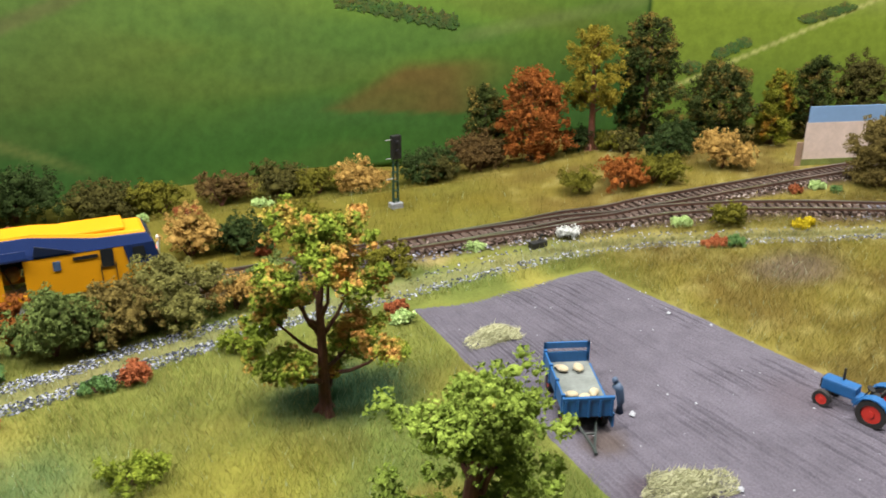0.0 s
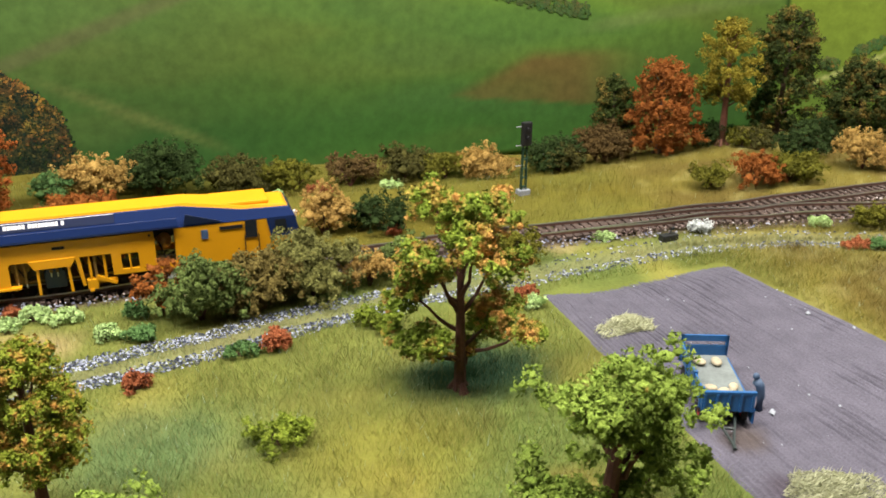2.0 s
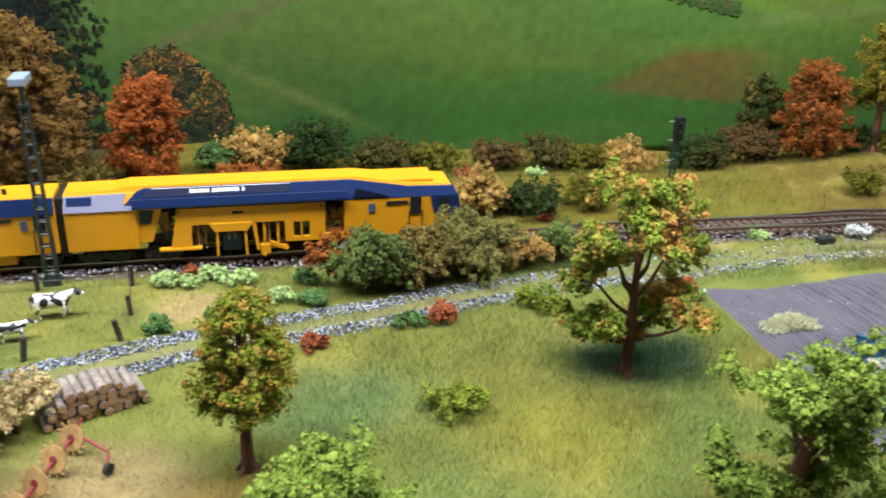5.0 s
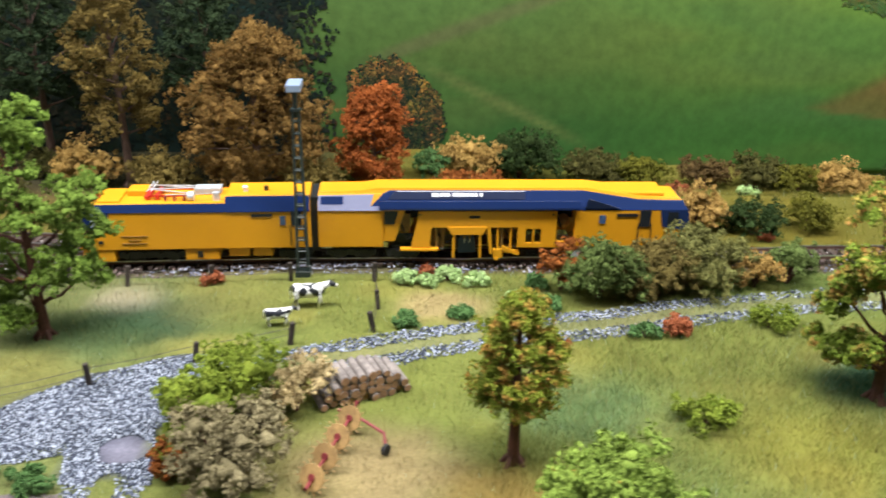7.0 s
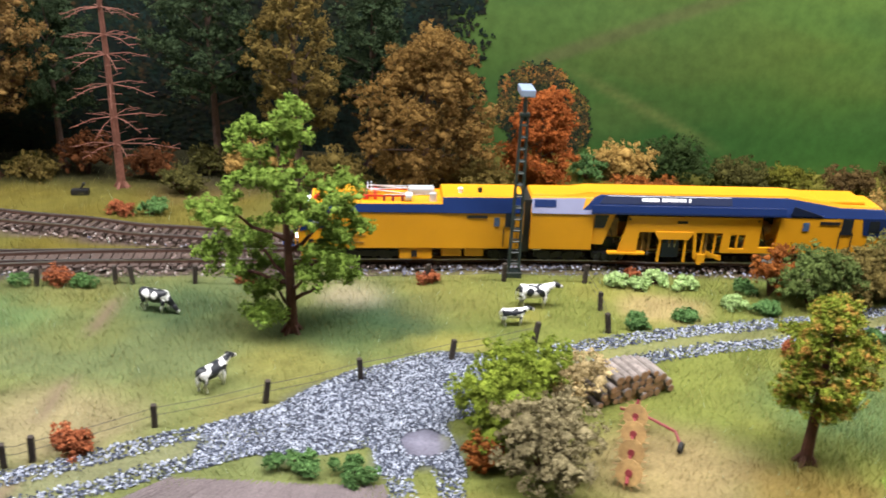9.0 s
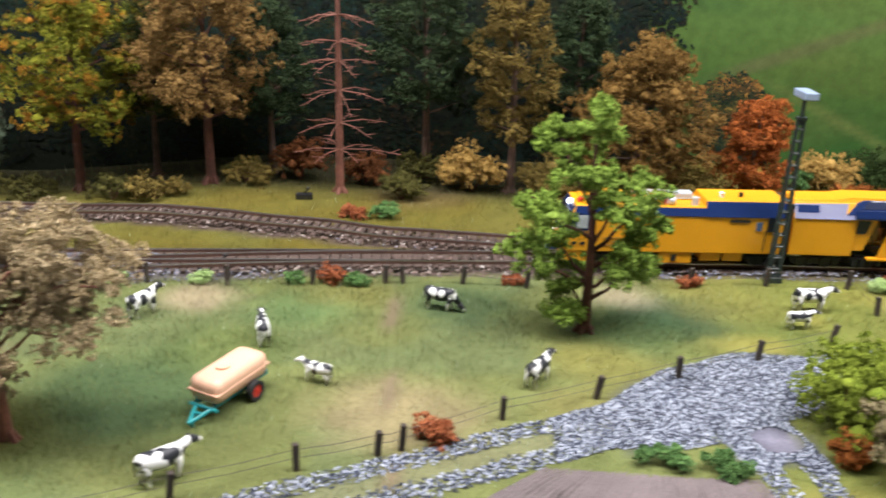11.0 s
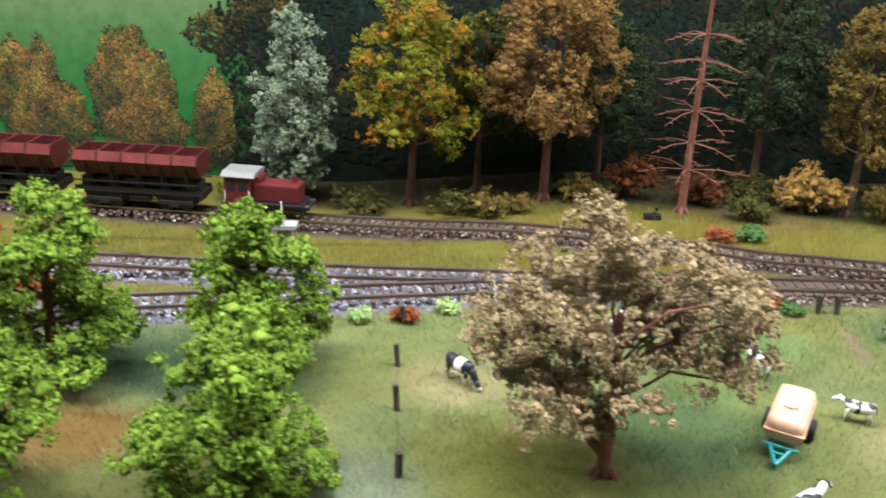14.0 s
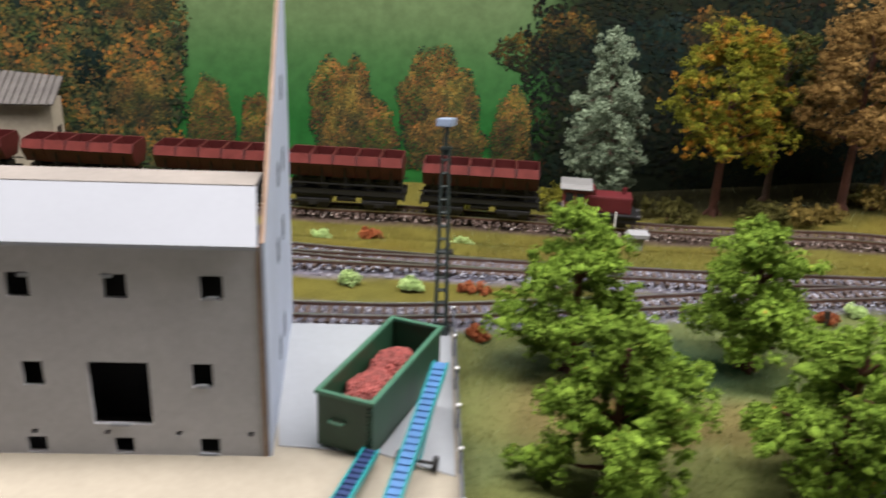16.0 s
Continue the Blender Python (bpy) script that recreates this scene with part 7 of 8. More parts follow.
# ---------------------------------------------------------------- fences
post_mesh = from_bm("post", boxes((-0.0013, 0.0013, -0.0013, 0.0013, -0.002, 0.0128), bevel=0.0004), POST)


def fence(rows, label, wires=(0.0060, 0.0100)):
    fx, fy = rows[0]
    f = thing("pasture_fence", pose(fx, fy, 0), label, "fence", kind="")
    rng = np.random.default_rng(int(abs(fx) * 1000))
    tops = []
    for px, py in rows:
        p = new("post", post_mesh)
        p.matrix_basis = pose(px - fx, py - fy, float(ground_z(px, py)), rng.normal() * 4, rng.normal() * 4, rng.random() * 40) @ Matrix.Diagonal((1, 1, 0.92 + 0.16 * rng.random(), 1))
        p.parent = f
        tops.append(Vector((px - fx, py - fy, float(ground_z(px, py)))))
    for h in wires:
        for a, b in zip(tops[:-1], tops[1:]):
            mid = (a + b) / 2 + Vector((0, 0, h - 0.0008))
            part("wire", rod(rod(bmesh.new(), a + Vector((0, 0, h)), mid, 0.00016, seg=4), mid, b + Vector((0, 0, h)), 0.00016, seg=4), WIRE, f)
    return f


fence(((-0.675, 0.444), (-0.622, 0.462), (-0.574, 0.4655), (-0.523, 0.471), (-0.479, 0.481), (-0.468, 0.480), (-0.431, 0.4845), (-0.391, 0.484), (-0.338, 0.493), (-0.287, 0.500), (-0.239, 0.504), (-0.187, 0.506), (-0.182, 0.471), (-0.182, 0.440)), "dark wooden pasture fence with sagging wires along the track")
fence(((-0.182, 0.440), (-0.226, 0.424), (-0.272, 0.402), (-0.318, 0.3785), (-0.362, 0.356), (-0.408, 0.331), (-0.452, 0.303), (-0.462, 0.298), (-0.494, 0.283), (-0.540, 0.261), (-0.585, 0.238), (-0.63, 0.215), (-0.705, 0.205))[1:], "dark wooden pasture fence with wires beside the gravel lane")
fence(((-0.706, 0.238), (-0.7075, 0.280), (-0.7155, 0.331), (-0.721, 0.373), (-0.724, 0.421)), "dark wooden fence posts across the pasture", (0.0100,))


# ---------------------------------------------------------------- toy cows, each one plain mesh
def hide_material(name="black_and_white_hide", at=0.482, belt=False):
    m, t, b = nodes_of(name)
    tc = t.nodes.new("ShaderNodeTexCoord")
    info = t.nodes.new("ShaderNodeObjectInfo")
    add = t.nodes.new("ShaderNodeVectorMath")
    mul = t.nodes.new("ShaderNodeMath")
    mul.operation, mul.inputs[1].default_value = "MULTIPLY", 3.7
    t.links.new(info.outputs["Random"], mul.inputs[0])
    t.links.new(tc.outputs["Object"], add.inputs[0])
    t.links.new(mul.outputs[0], add.inputs[1])
    n = t.nodes.new("ShaderNodeTexNoise")
    n.inputs["Scale"].default_value, n.inputs["Detail"].default_value = 175, 0.6
    t.links.new(add.outputs[0], n.inputs["Vector"])
    r = ramp(t, n.outputs["Fac"], ((at, (0.76, 0.76, 0.75)), (at + 0.015, (0.012, 0.014, 0.02))))
    out = r.outputs[0]
    if belt:                                    # black with one white band round the body
        axes = t.nodes.new("ShaderNodeSeparateXYZ")
        t.links.new(tc.outputs["Object"], axes.inputs[0])
        band = t.nodes.new("ShaderNodeMath")
        band.operation, band.inputs[1].default_value, band.inputs[2].default_value = "COMPARE", 0.001, 0.0034
        t.links.new(axes.outputs["X"], band.inputs[0])
        out = mixed(t, (0.012, 0.014, 0.02), (0.76, 0.76, 0.75), band.outputs[0])
    height, leg = t.nodes.new("ShaderNodeSeparateXYZ"), t.nodes.new("ShaderNodeMath")
    leg.operation, leg.inputs[1].default_value = "LESS_THAN", 0.0062          # white legs
    t.links.new(tc.outputs["Object"], height.inputs[0])
    t.links.new(height.outputs["Z"], leg.inputs[0])
    t.links.new(mixed(t, out, (0.74, 0.73, 0.70), leg.outputs[0]), b.inputs["Base Color"])
    b.inputs["Roughness"].default_value = 0.5
    return m


HIDE = hide_material()
HIDE_PALE = hide_material("white_spotted_hide", 0.56)
HIDE_DARK = hide_material("black_hide", 0.45)
HIDE_BELT = hide_material("belted_hide", belt=True)


DARK_HEAD = paint("black_head", (0.014, 0.015, 0.020), 0.5, 0.2)
WHITE_HEAD = paint("white_head", (0.72, 0.70, 0.68), 0.5, 0.08)


def hoop_body(bm, rows, seg=12):
    """A closed body of rings (x, z, half width, half height) along x."""
    rings = [[bm.verts.new((x, math.cos(2 * math.pi * k / seg) * w, z + math.sin(2 * math.pi * k / seg) * t)) for k in range(seg)] for x, z, w, t in rows]
    for a, b in zip(rings[:-1], rings[1:]):
        for k in range(seg):
            bm.faces.new((a[k], a[(k + 1) % seg], b[(k + 1) % seg], b[k]))
    bm.faces.new(rings[0][::-1])
    bm.faces.new(rings[-1])


def cow(x, y, turn, size, grazing, label, hide=HIDE, head=DARK_HEAD):
    """A small cow figurine, 27 mm long at size 1, facing +x."""
    bm = bmesh.new()
    hoop_body(bm, ((-0.0118, 0.0133, 0.0014, 0.0018), (-0.0113, 0.0130, 0.0032, 0.0038), (-0.0090, 0.0127, 0.0044, 0.0046), (-0.0050, 0.0120, 0.0046, 0.0048), (0.0000, 0.0115, 0.0050, 0.0053),
                   (0.0045, 0.0119, 0.0046, 0.0051), (0.0080, 0.0127, 0.0038, 0.0045), (0.0103, 0.0133, 0.0027, 0.0034), (0.0112, 0.0136, 0.0012, 0.0016)))
    hz = 0.0046 if grazing else 0.0163
    hx = 0.0160 if grazing else 0.0157
    limb(bm, [(0.0070, 0, 0.0138), (0.0108, 0, 0.0108 if grazing else 0.0152), (hx - 0.0010, 0, hz + 0.0006)], 0.0034, 0.0019, 9)
    for s in (-1, 1):
        limb(bm, [(-0.0088, s * 0.0024, 0.0118), (-0.0081, s * 0.0029, 0.0078), (-0.0096, s * 0.0028, 0.0045), (-0.0088 - 0.0008 * s, s * 0.0028, 0.0006), (-0.0084 - 0.0008 * s, s * 0.0028, 0.0)], 0.0023, 0.0008, 7)
        limb(bm, [(0.0072, s * 0.0022, 0.0112), (0.0074, s * 0.0026, 0.0070), (0.0072 + 0.0006 * s, s * 0.0026, 0.0038), (0.0074 + 0.0012 * s, s * 0.0026, 0.0)], 0.0019, 0.0008, 7)
    limb(bm, [(-0.0113, 0, 0.0158), (-0.0128, 0.0003, 0.0140), (-0.0130, 0.0006, 0.0090), (-0.0126, 0.0008, 0.0055)], 0.0006, 0.0005, 5)
    ball(bm, (-0.0052, 0, 0.0076), 0.0024, 0.0020, 0.0014, 1)
    first = len(bm.faces)
    drop = -0.9 if grazing else -0.42
    hoop = bmesh.new()
    hoop_body(hoop, ((-0.0024, 0, 0.0010, 0.0012), (-0.0018, 0, 0.0019, 0.0020), (0.0004, 0, 0.0019, 0.0021), (0.0026, 0, 0.0014, 0.0015), (0.0040, 0, 0.0013, 0.0013), (0.0046, 0, 0.0008, 0.0008)), 10)
    bmesh.ops.transform(hoop, verts=hoop.verts, matrix=Matrix.Translation((hx, 0, hz)) @ Matrix.Rotation(-drop, 4, "Y"))
    skull = bpy.data.meshes.new("skull")
    hoop.to_mesh(skull)
    hoop.free()
    bm.from_mesh(skull)
    bpy.data.meshes.remove(skull)
    for s in (-1, 1):
        ball(bm, (hx - 0.0016, s * 0.0027, hz + 0.0012), 0.0006, 0.0014, 0.0006, 1)
        limb(bm, [(hx - 0.0014, s * 0.0011, hz + 0.0018), (hx - 0.0012, s * 0.0019, hz + 0.0031)], 0.0004, 0.0002, 5)
    bm.faces.ensure_lookup_table()
    for f in bm.faces[first:]:
        f.material_index = 1
        if (f.calc_center_median() - Vector((hx, 0, hz))).dot(Vector((math.cos(drop), 0, math.sin(drop)))) > 0.0024:
            f.material_index = 2                # pale muzzle
    ob = new("cow_figurine", from_bm("cow_figurine", bm, hide, True))
    ob.data.materials.append(head)
    ob.data.materials.append(WHITE_HEAD)
    ob.matrix_basis = pose(x, y, float(ground_z(x, y)) + 0.0008, 0, 0, turn) @ Matrix.Scale(size, 4)
    return tagged(ob, label, "toy cow", "cows in the pasture")


cow(-0.2225, 0.471, 8, 0.85, False, "black and white toy cow standing in the pasture")
cow(-0.2365, 0.446, 10, 0.61, False, "small black and white toy calf beside the cow")
cow(-0.443, 0.446, -15, 0.79, True, "mostly black toy cow grazing in the pasture", HIDE_DARK)
cow(-0.390, 0.367, 56, 0.77, False, "black and white toy cow standing in the pasture")
cow(-0.608, 0.418, 62, 0.81, False, "black and white toy cow standing near the track fence")
cow(-0.535, 0.396, 108, 0.76, False, "black and white toy cow standing behind the tank trailer")
cow(-0.498, 0.354, 162, 0.61, False, "white spotted toy calf with head raised", HIDE_PALE, WHITE_HEAD)
cow(-0.546, 0.272, 42, 0.86, False, "black and white toy cow standing by the lane fence")
cow(-0.688, 0.362, -42, 0.76, True, "black toy cow with a white belt grazing by the fence posts", HIDE_BELT)


# ---------------------------------------------------------------- yard lamps, signal, small railway things
def lattice_lamp(x, y, z, turn, label, back=0.0, side=0.0):
    l = thing("yard_lamp", pose(x, y, z, -back, -side, turn) @ Matrix.Diagonal((1, 1, 1.035, 1)), label, "lamp", "lattice yard lamps")
    part("foot", boxes((-0.0050, 0.0050, -0.0042, 0.0042, -0.001, 0.0045), bevel=0.0006), LAMP_DARK, l)
    w = lambda z: 0.0033 - 0.014 * z
    for sx in (-1, 1):
        for sy in (-1, 1):
            part("corner_bar", rod(bmesh.new(), (sx * w(0), sy * w(0) * 0.7, 0.003), (sx * w(0.104), sy * w(0.104) * 0.7, 0.104), 0.0009, 0.0007, 6), LAMP_DARK, l)
    for k in range(13):
        z = 0.010 + 0.0073 * k
        a = w(z)
        bm = bmesh.new()
        for sy in (-1, 1):
            rod(bm, (-a, sy * a * 0.7, z), (a, sy * a * 0.7, z), 0.0006, seg=5)
        for sx in (-1, 1):
            rod(bm, (sx * a, -a * 0.7, z), (sx * a, a * 0.7, z), 0.0006, seg=5)
        part("rung", bm, LAMP_DARK, l)
    part("neck", rod(bmesh.new(), (0, 0, 0.100), (0, 0, 0.1155), 0.0013), LAMP_DARK, l)
    part("collar", boxes((-0.0030, 0.0030, -0.0022, 0.0022, 0.1030, 0.1050), bevel=0.0004), LAMP_DARK, l)
    part("lamp_head", prism(bmesh.new(), ((-0.0042, 0.1160), (0.0042, 0.1160), (0.0042, 0.1203), (-0.0042, 0.1203)), -0.0095, 0.0085, 0.0006), LAMP_HEAD, l, "pale blue-grey lamp housing")
    return l


lattice_lamp(-0.2325, 0.5125, 0, 4, "dark lattice yard lamp with a pale blue head beside the track")
lattice_lamp(-0.9600, 0.3630, 0.0036, -4, "dark lattice yard lamp leaning on the corner of the yard", 10.5, 2.3)

sg = thing("light_signal", pose(0.2020, 0.645, 0, 0, 0, 8), "dark green railway light signal on a lattice mast", "signal")
part("mast", rod(rod(rod(rod(bmesh.new(), (-0.0022, -0.0012, 0), (-0.0014, -0.0008, 0.058), 0.0005), (0.0022, -0.0012, 0), (0.0014, -0.0008, 0.058), 0.0005), (-0.0022, 0.0012, 0), (-0.0014, 0.0008, 0.058), 0.0005), (0.0022, 0.0012, 0), (0.0014, 0.0008, 0.058), 0.0005), SIGNAL_GREEN, sg)
for k in range(7):
    part("rung", boxes((-0.0022, 0.0022, -0.0012, 0.0012, 0.006 + 0.0075 * k, 0.0068 + 0.0075 * k)), SIGNAL_GREEN, sg)
part("signal_head", boxes((-0.0035, 0.0045, -0.0030, 0.0015, 0.0400, 0.0590), bevel=0.0008), BLACK, sg, "black signal head")
part("hood", rod(rod(bmesh.new(), (0.0005, -0.003, 0.054), (0.0005, -0.0055, 0.054), 0.0014), (0.0005, -0.003, 0.047), (0.0005, -0.0055, 0.047), 0.0014), BLACK, sg)
part("bracket", rod(rod(rod(bmesh.new(), (-0.0080, 0, 0.0555), (0, 0, 0.0555), 0.0004), (-0.0080, 0, 0.0405), (0, 0, 0.0405), 0.0004), (-0.0080, 0, 0.0240), (0, 0, 0.0240), 0.0004), GREY, sg)
part("signal_foot", boxes((-0.0050, 0.0050, -0.0035, 0.0035, -0.001, 0.0040), bevel=0.0005), BOX_GREY, sg)

wp = thing("whistle_post", pose(0.0155, 0.600, 0, 0, 6, 0), "slim white post with rounded top beside the track", "post")
part("pole", rod(bmesh.new(), (0, 0, -0.001), (0, 0, 0.0180), 0.0011), WHITE, wp)
part("knob", ball(bmesh.new(), (0, 0, 0.0190), 0.0017, 0.0012, 0.0019, 2), WHITE, wp)

rb = thing("relay_box", pose(-0.829, 0.558, float(ground_z(-0.829, 0.558)), 0, 0, 5), "grey relay box with a sloping lid in the grass", "relay box")
part("cabinet", boxes((-0.0052, 0.0052, -0.0042, 0.0042, -0.001, 0.0150), bevel=0.0005), BOX_GREY, rb)
part("lid", prism(bmesh.new(), ((-0.0082, 0.0150), (0.0082, 0.0150), (0.0090, 0.0185), (-0.0065, 0.0185)), -0.0062, 0.0062, 0.0004), GREY, rb)
for px, py in ((-0.972, 0.490), (0.268, 0.5295), (-0.585, 0.4905), (-0.56, 0.634)):
    pm = thing("point_motor", pose(px, py, float(rail_z(px, py)) - RAIL_Z, 0, 0, 8), "small black point motor beside the rails", "point motor", "point motors")
    part("motor_box", boxes((-0.0065, 0.0065, -0.0030, 0.0030, 0.0, 0.0045), bevel=0.0006), BLACK, pm)
    part("lever", rod(ball(bmesh.new(), (0.003, 0, 0.0085), 0.0016, 0.0010, 0.0016, 1), (0.0, 0, 0.004), (0.003, 0, 0.0085), 0.0006), BLACK, pm)


# ---------------------------------------------------------------- farm things
def wheel(parent, c, r, wdt, label="red wheel with black tyre"):
    bm = bmesh.new()
    got = bmesh.ops.create_cone(bm, cap_ends=False, segments=24, radius1=r, radius2=r, depth=wdt, matrix=Matrix.Translation(c) @ Matrix.Rotation(math.pi / 2, 4, "X"))
    bmesh.ops.create_cone(bm, cap_ends=False, segments=24, radius1=r * 0.66, radius2=r * 0.66, depth=wdt, matrix=Matrix.Translation(c) @ Matrix.Rotation(math.pi / 2, 4, "X"))
    vs = list(bm.verts)
    outer, inner = vs[:48], vs[48:]
    key = lambda v: (round(v.co.y, 6), math.atan2(v.co.z - c[2], v.co.x - c[0]))
    for ysign in (-1, 1):
        o = sorted([v for v in outer if (v.co.y - c[1]) * ysign > 0], key=key)
        i = sorted([v for v in inner if (v.co.y - c[1]) * ysign > 0], key=key)
        for k in range(24):
            bm.faces.new((o[k], o[(k + 1) % 24], i[(k + 1) % 24], i[k]))
    t = part("wheel", bm, TYRE, parent, label)
    part("rim", disc(disc(bmesh.new(), c, (0, 1, 0), r * 0.67, wdt * 0.55, 20), c, (0, 1, 0), r * 0.22, wdt * 0.95, 12), WHEEL_RED, t, "red wheel rim")
    return t


tr = thing("farm_trailer", pose(0.1875, 0.3370, 0.0022, 0, 0, 73) @ Matrix.Scale(0.93, 4), "blue flatbed farm trailer with a few sacks, drawbar down", "trailer")
part("bed", boxes((-0.0250, 0.0250, -0.0120, 0.0120, 0.0105, 0.0125)), BED, tr, "grey wooden bed")
part("side_board", boxes((-0.0255, 0.0255, 0.0118, 0.0128, 0.0120, 0.0205), bevel=0.0002), FARM_BLUE, tr)
part("side_board", boxes((-0.0255, 0.0255, -0.0138, -0.0128, 0.0028, 0.0108), bevel=0.0002), FARM_BLUE, tr, "blue side board folded down")
for k in range(4):
    part("stake", boxes((-0.0230 + 0.0150 * k, -0.0215 + 0.0150 * k, 0.0113, 0.0133, 0.0100, 0.0215)), FARM_BLUE, tr)
part("front_rail", boxes((-0.0264, -0.0246, -0.0132, 0.0132, 0.0195, 0.0212), bevel=0.0002), FARM_BLUE, tr)
for k in range(5):
    part("batten", boxes((-0.0266, -0.0259, -0.0124 + 0.0058 * k, -0.0112 + 0.0058 * k, 0.0100, 0.0196)), FARM_BLUE, tr)
part("front_board", boxes((-0.0260, -0.0248, -0.0128, 0.0128, 0.0100, 0.0205), bevel=0.0002), FARM_BLUE, tr)
part("rear_board", boxes((0.0248, 0.0260, -0.0128, 0.0128, 0.0120, 0.0185), (0.0248, 0.0260, -0.0128, 0.0128, 0.0210, 0.0245), (0.0248, 0.0260, -0.0128, -0.0112, 0.0120, 0.0245), (0.0248, 0.0260, 0.0112, 0.0128, 0.0120, 0.0245)), FARM_BLUE, tr, "blue slatted end gate")
part("underframe", boxes((-0.0245, 0.0245, -0.0045, -0.0030, 0.0080, 0.0105), (-0.0245, 0.0245, 0.0030, 0.0045, 0.0080, 0.0105), (-0.0190, -0.0150, -0.0120, 0.0120, 0.0050, 0.0070), (0.0150, 0.0190, -0.0120, 0.0120, 0.0050, 0.0070)), BLACK, tr)
for u in (-0.0170, 0.0170):
    for s in (-1, 1):
        wheel(tr, (u, s * 0.0105, 0.0048), 0.0048, 0.0026)
part("drawbar", rod(rod(rod(rod(bmesh.new(), (-0.0240, -0.0050, 0.0060), (-0.0420, 0, 0.0018), 0.0007), (-0.0240, 0.0050, 0.0060), (-0.0420, 0, 0.0018), 0.0007), (-0.0320, -0.0028, 0.0042), (-0.0320, 0.0028, 0.0042), 0.0006), (-0.0420, 0, 0.0018), (-0.0450, 0, 0.0012), 0.0010), LAMP_DARK, tr, "dark green drawbar")
for k, (u, v, s) in enumerate(((0.0150, -0.0045, 1.0), (0.0150, 0.0045, 1.0), (-0.0110, 0.0050, 0.9), (-0.0140, -0.0010, 0.9), (-0.0095, -0.0070, 0.85), (-0.0190, 0.0030, 0.8))):
    sk = new("sack", from_bm("sack", ball(ball(bmesh.new(), (0, 0, 0.0020), 0.0040 * s, 0.0030 * s, 0.0015 * s, 2), (0.0038 * s, 0, 0.0018), 0.0012, 0.0020, 0.0008, 1), SACK, True))
    sk.matrix_basis = pose(0.1875, 0.3370, 0.0022, 0, 0, 73) @ Matrix.Scale(0.93, 4) @ pose(u, v, 0.0123, 0, 0, 40 * k)
    tagged(sk, "beige filled sack lying on the trailer bed", "sack", "sacks on the trailer")
peg = bmesh.new()
limb(peg, [(0, 0, 0), (0, 0, 0.0070), (0.001, 0, 0.0130), (0.003, 0, 0.0155)], 0.0020, 0.0022, 10)
ball(peg, (0.0034, 0, 0.0178), 0.0016, 0.0016, 0.0018, 2)
figure = new("toy_figurine", from_bm("toy_figurine", peg, paint("dull_blue_plastic", (0.05, 0.09, 0.16), 0.6, 0.2), True))
figure.matrix_basis = pose(0.2045, 0.3235, 0.0024, 0, 0, 150)
tagged(figure, "plain dull-blue toy figurine leaning at the trailer", "figurine")

tc = thing("farm_tractor", pose(0.3125, 0.2800, 0.0022, 0, 0, 112) @ Matrix.Scale(0.85, 4), "blue farm tractor with red wheels on the ploughed field", "tractor")
part("engine_hood", boxes((0.0020, 0.0220, -0.0042, 0.0042, 0.0085, 0.0160), bevel=0.0012), FARM_BLUE, tc)
part("grille", boxes((0.0216, 0.0226, -0.0036, 0.0036, 0.0090, 0.0150)), BLACK, tc)
part("gearbox", boxes((-0.0130, 0.0040, -0.0040, 0.0040, 0.0065, 0.0115), bevel=0.0008), FARM_BLUE, tc)
part("seat", boxes((-0.0110, -0.0060, -0.0030, 0.0030, 0.0140, 0.0155), (-0.0115, -0.0105, -0.0030, 0.0030, 0.0150, 0.0190), bevel=0.0005), BLACK, tc)
part("exhaust", rod(bmesh.new(), (0.0120, -0.002, 0.015), (0.0120, -0.002, 0.0235), 0.0007), BLACK, tc)
part("steering_wheel", disc(rod(bmesh.new(), (-0.0015, 0, 0.0120), (-0.0040, 0, 0.0175), 0.0005), (-0.0042, 0, 0.0178), (-0.5, 0, 1), 0.0024, 0.0006), BLACK, tc)
for s in (-1, 1):
    fb = bmesh.new()
    for k in range(7):
        a0, a1 = math.radians(10 + 24 * k), math.radians(10 + 24 * (k + 1))
        y0, y1 = sorted((s * 0.0065, s * 0.0125))
        prism(fb, [(-0.0100 + 0.0096 * math.cos(a0), 0.0085 + 0.0096 * math.sin(a0)), (-0.0100 + 0.0096 * math.cos(a1), 0.0085 + 0.0096 * math.sin(a1)), (-0.0100 + 0.0102 * math.cos(a1), 0.0085 + 0.0102 * math.sin(a1)), (-0.0100 + 0.0102 * math.cos(a0), 0.0085 + 0.0102 * math.sin(a0))], y0, y1)
    part("mudguard", fb, FARM_BLUE, tc)
    wheel(tc, (-0.0100, s * 0.0095, 0.0085), 0.0085, 0.0046, "large red rear wheel with black tyre")
    wheel(tc, (0.0185, s * 0.0085, 0.0052), 0.0052, 0.0030, "small red front wheel with black tyre")
part("axle", rod(rod(bmesh.new(), (-0.0100, -0.009, 0.0085), (-0.0100, 0.009, 0.0085), 0.0015), (0.0185, -0.008, 0.0052), (0.0185, 0.008, 0.0052), 0.0010), BLACK, tc)

tk = thing("tank_trailer", pose(-0.5355, 0.3345, 0.0005, 0, 0, 66) @ Matrix.Scale(0.91, 4), "salmon-pink water tank trailer on a teal chassis", "trailer")
tb = bmesh.new()
box(tb, -0.0205, 0.0205, -0.0092, 0.0092, 0.0085, 0.0215, bevel=0.0042)
part("tank", tb, TANK_PINK, tk, "salmon-pink plastic tank", True)
part("seam", boxes((-0.0209, 0.0209, -0.0096, 0.0096, 0.0140, 0.0150), bevel=0.0004), TANK_PINK, tk)
part("filler_cap", disc(bmesh.new(), (-0.0050, 0, 0.0220), (0, 0, 1), 0.0035, 0.0014), TANK_PINK, tk)
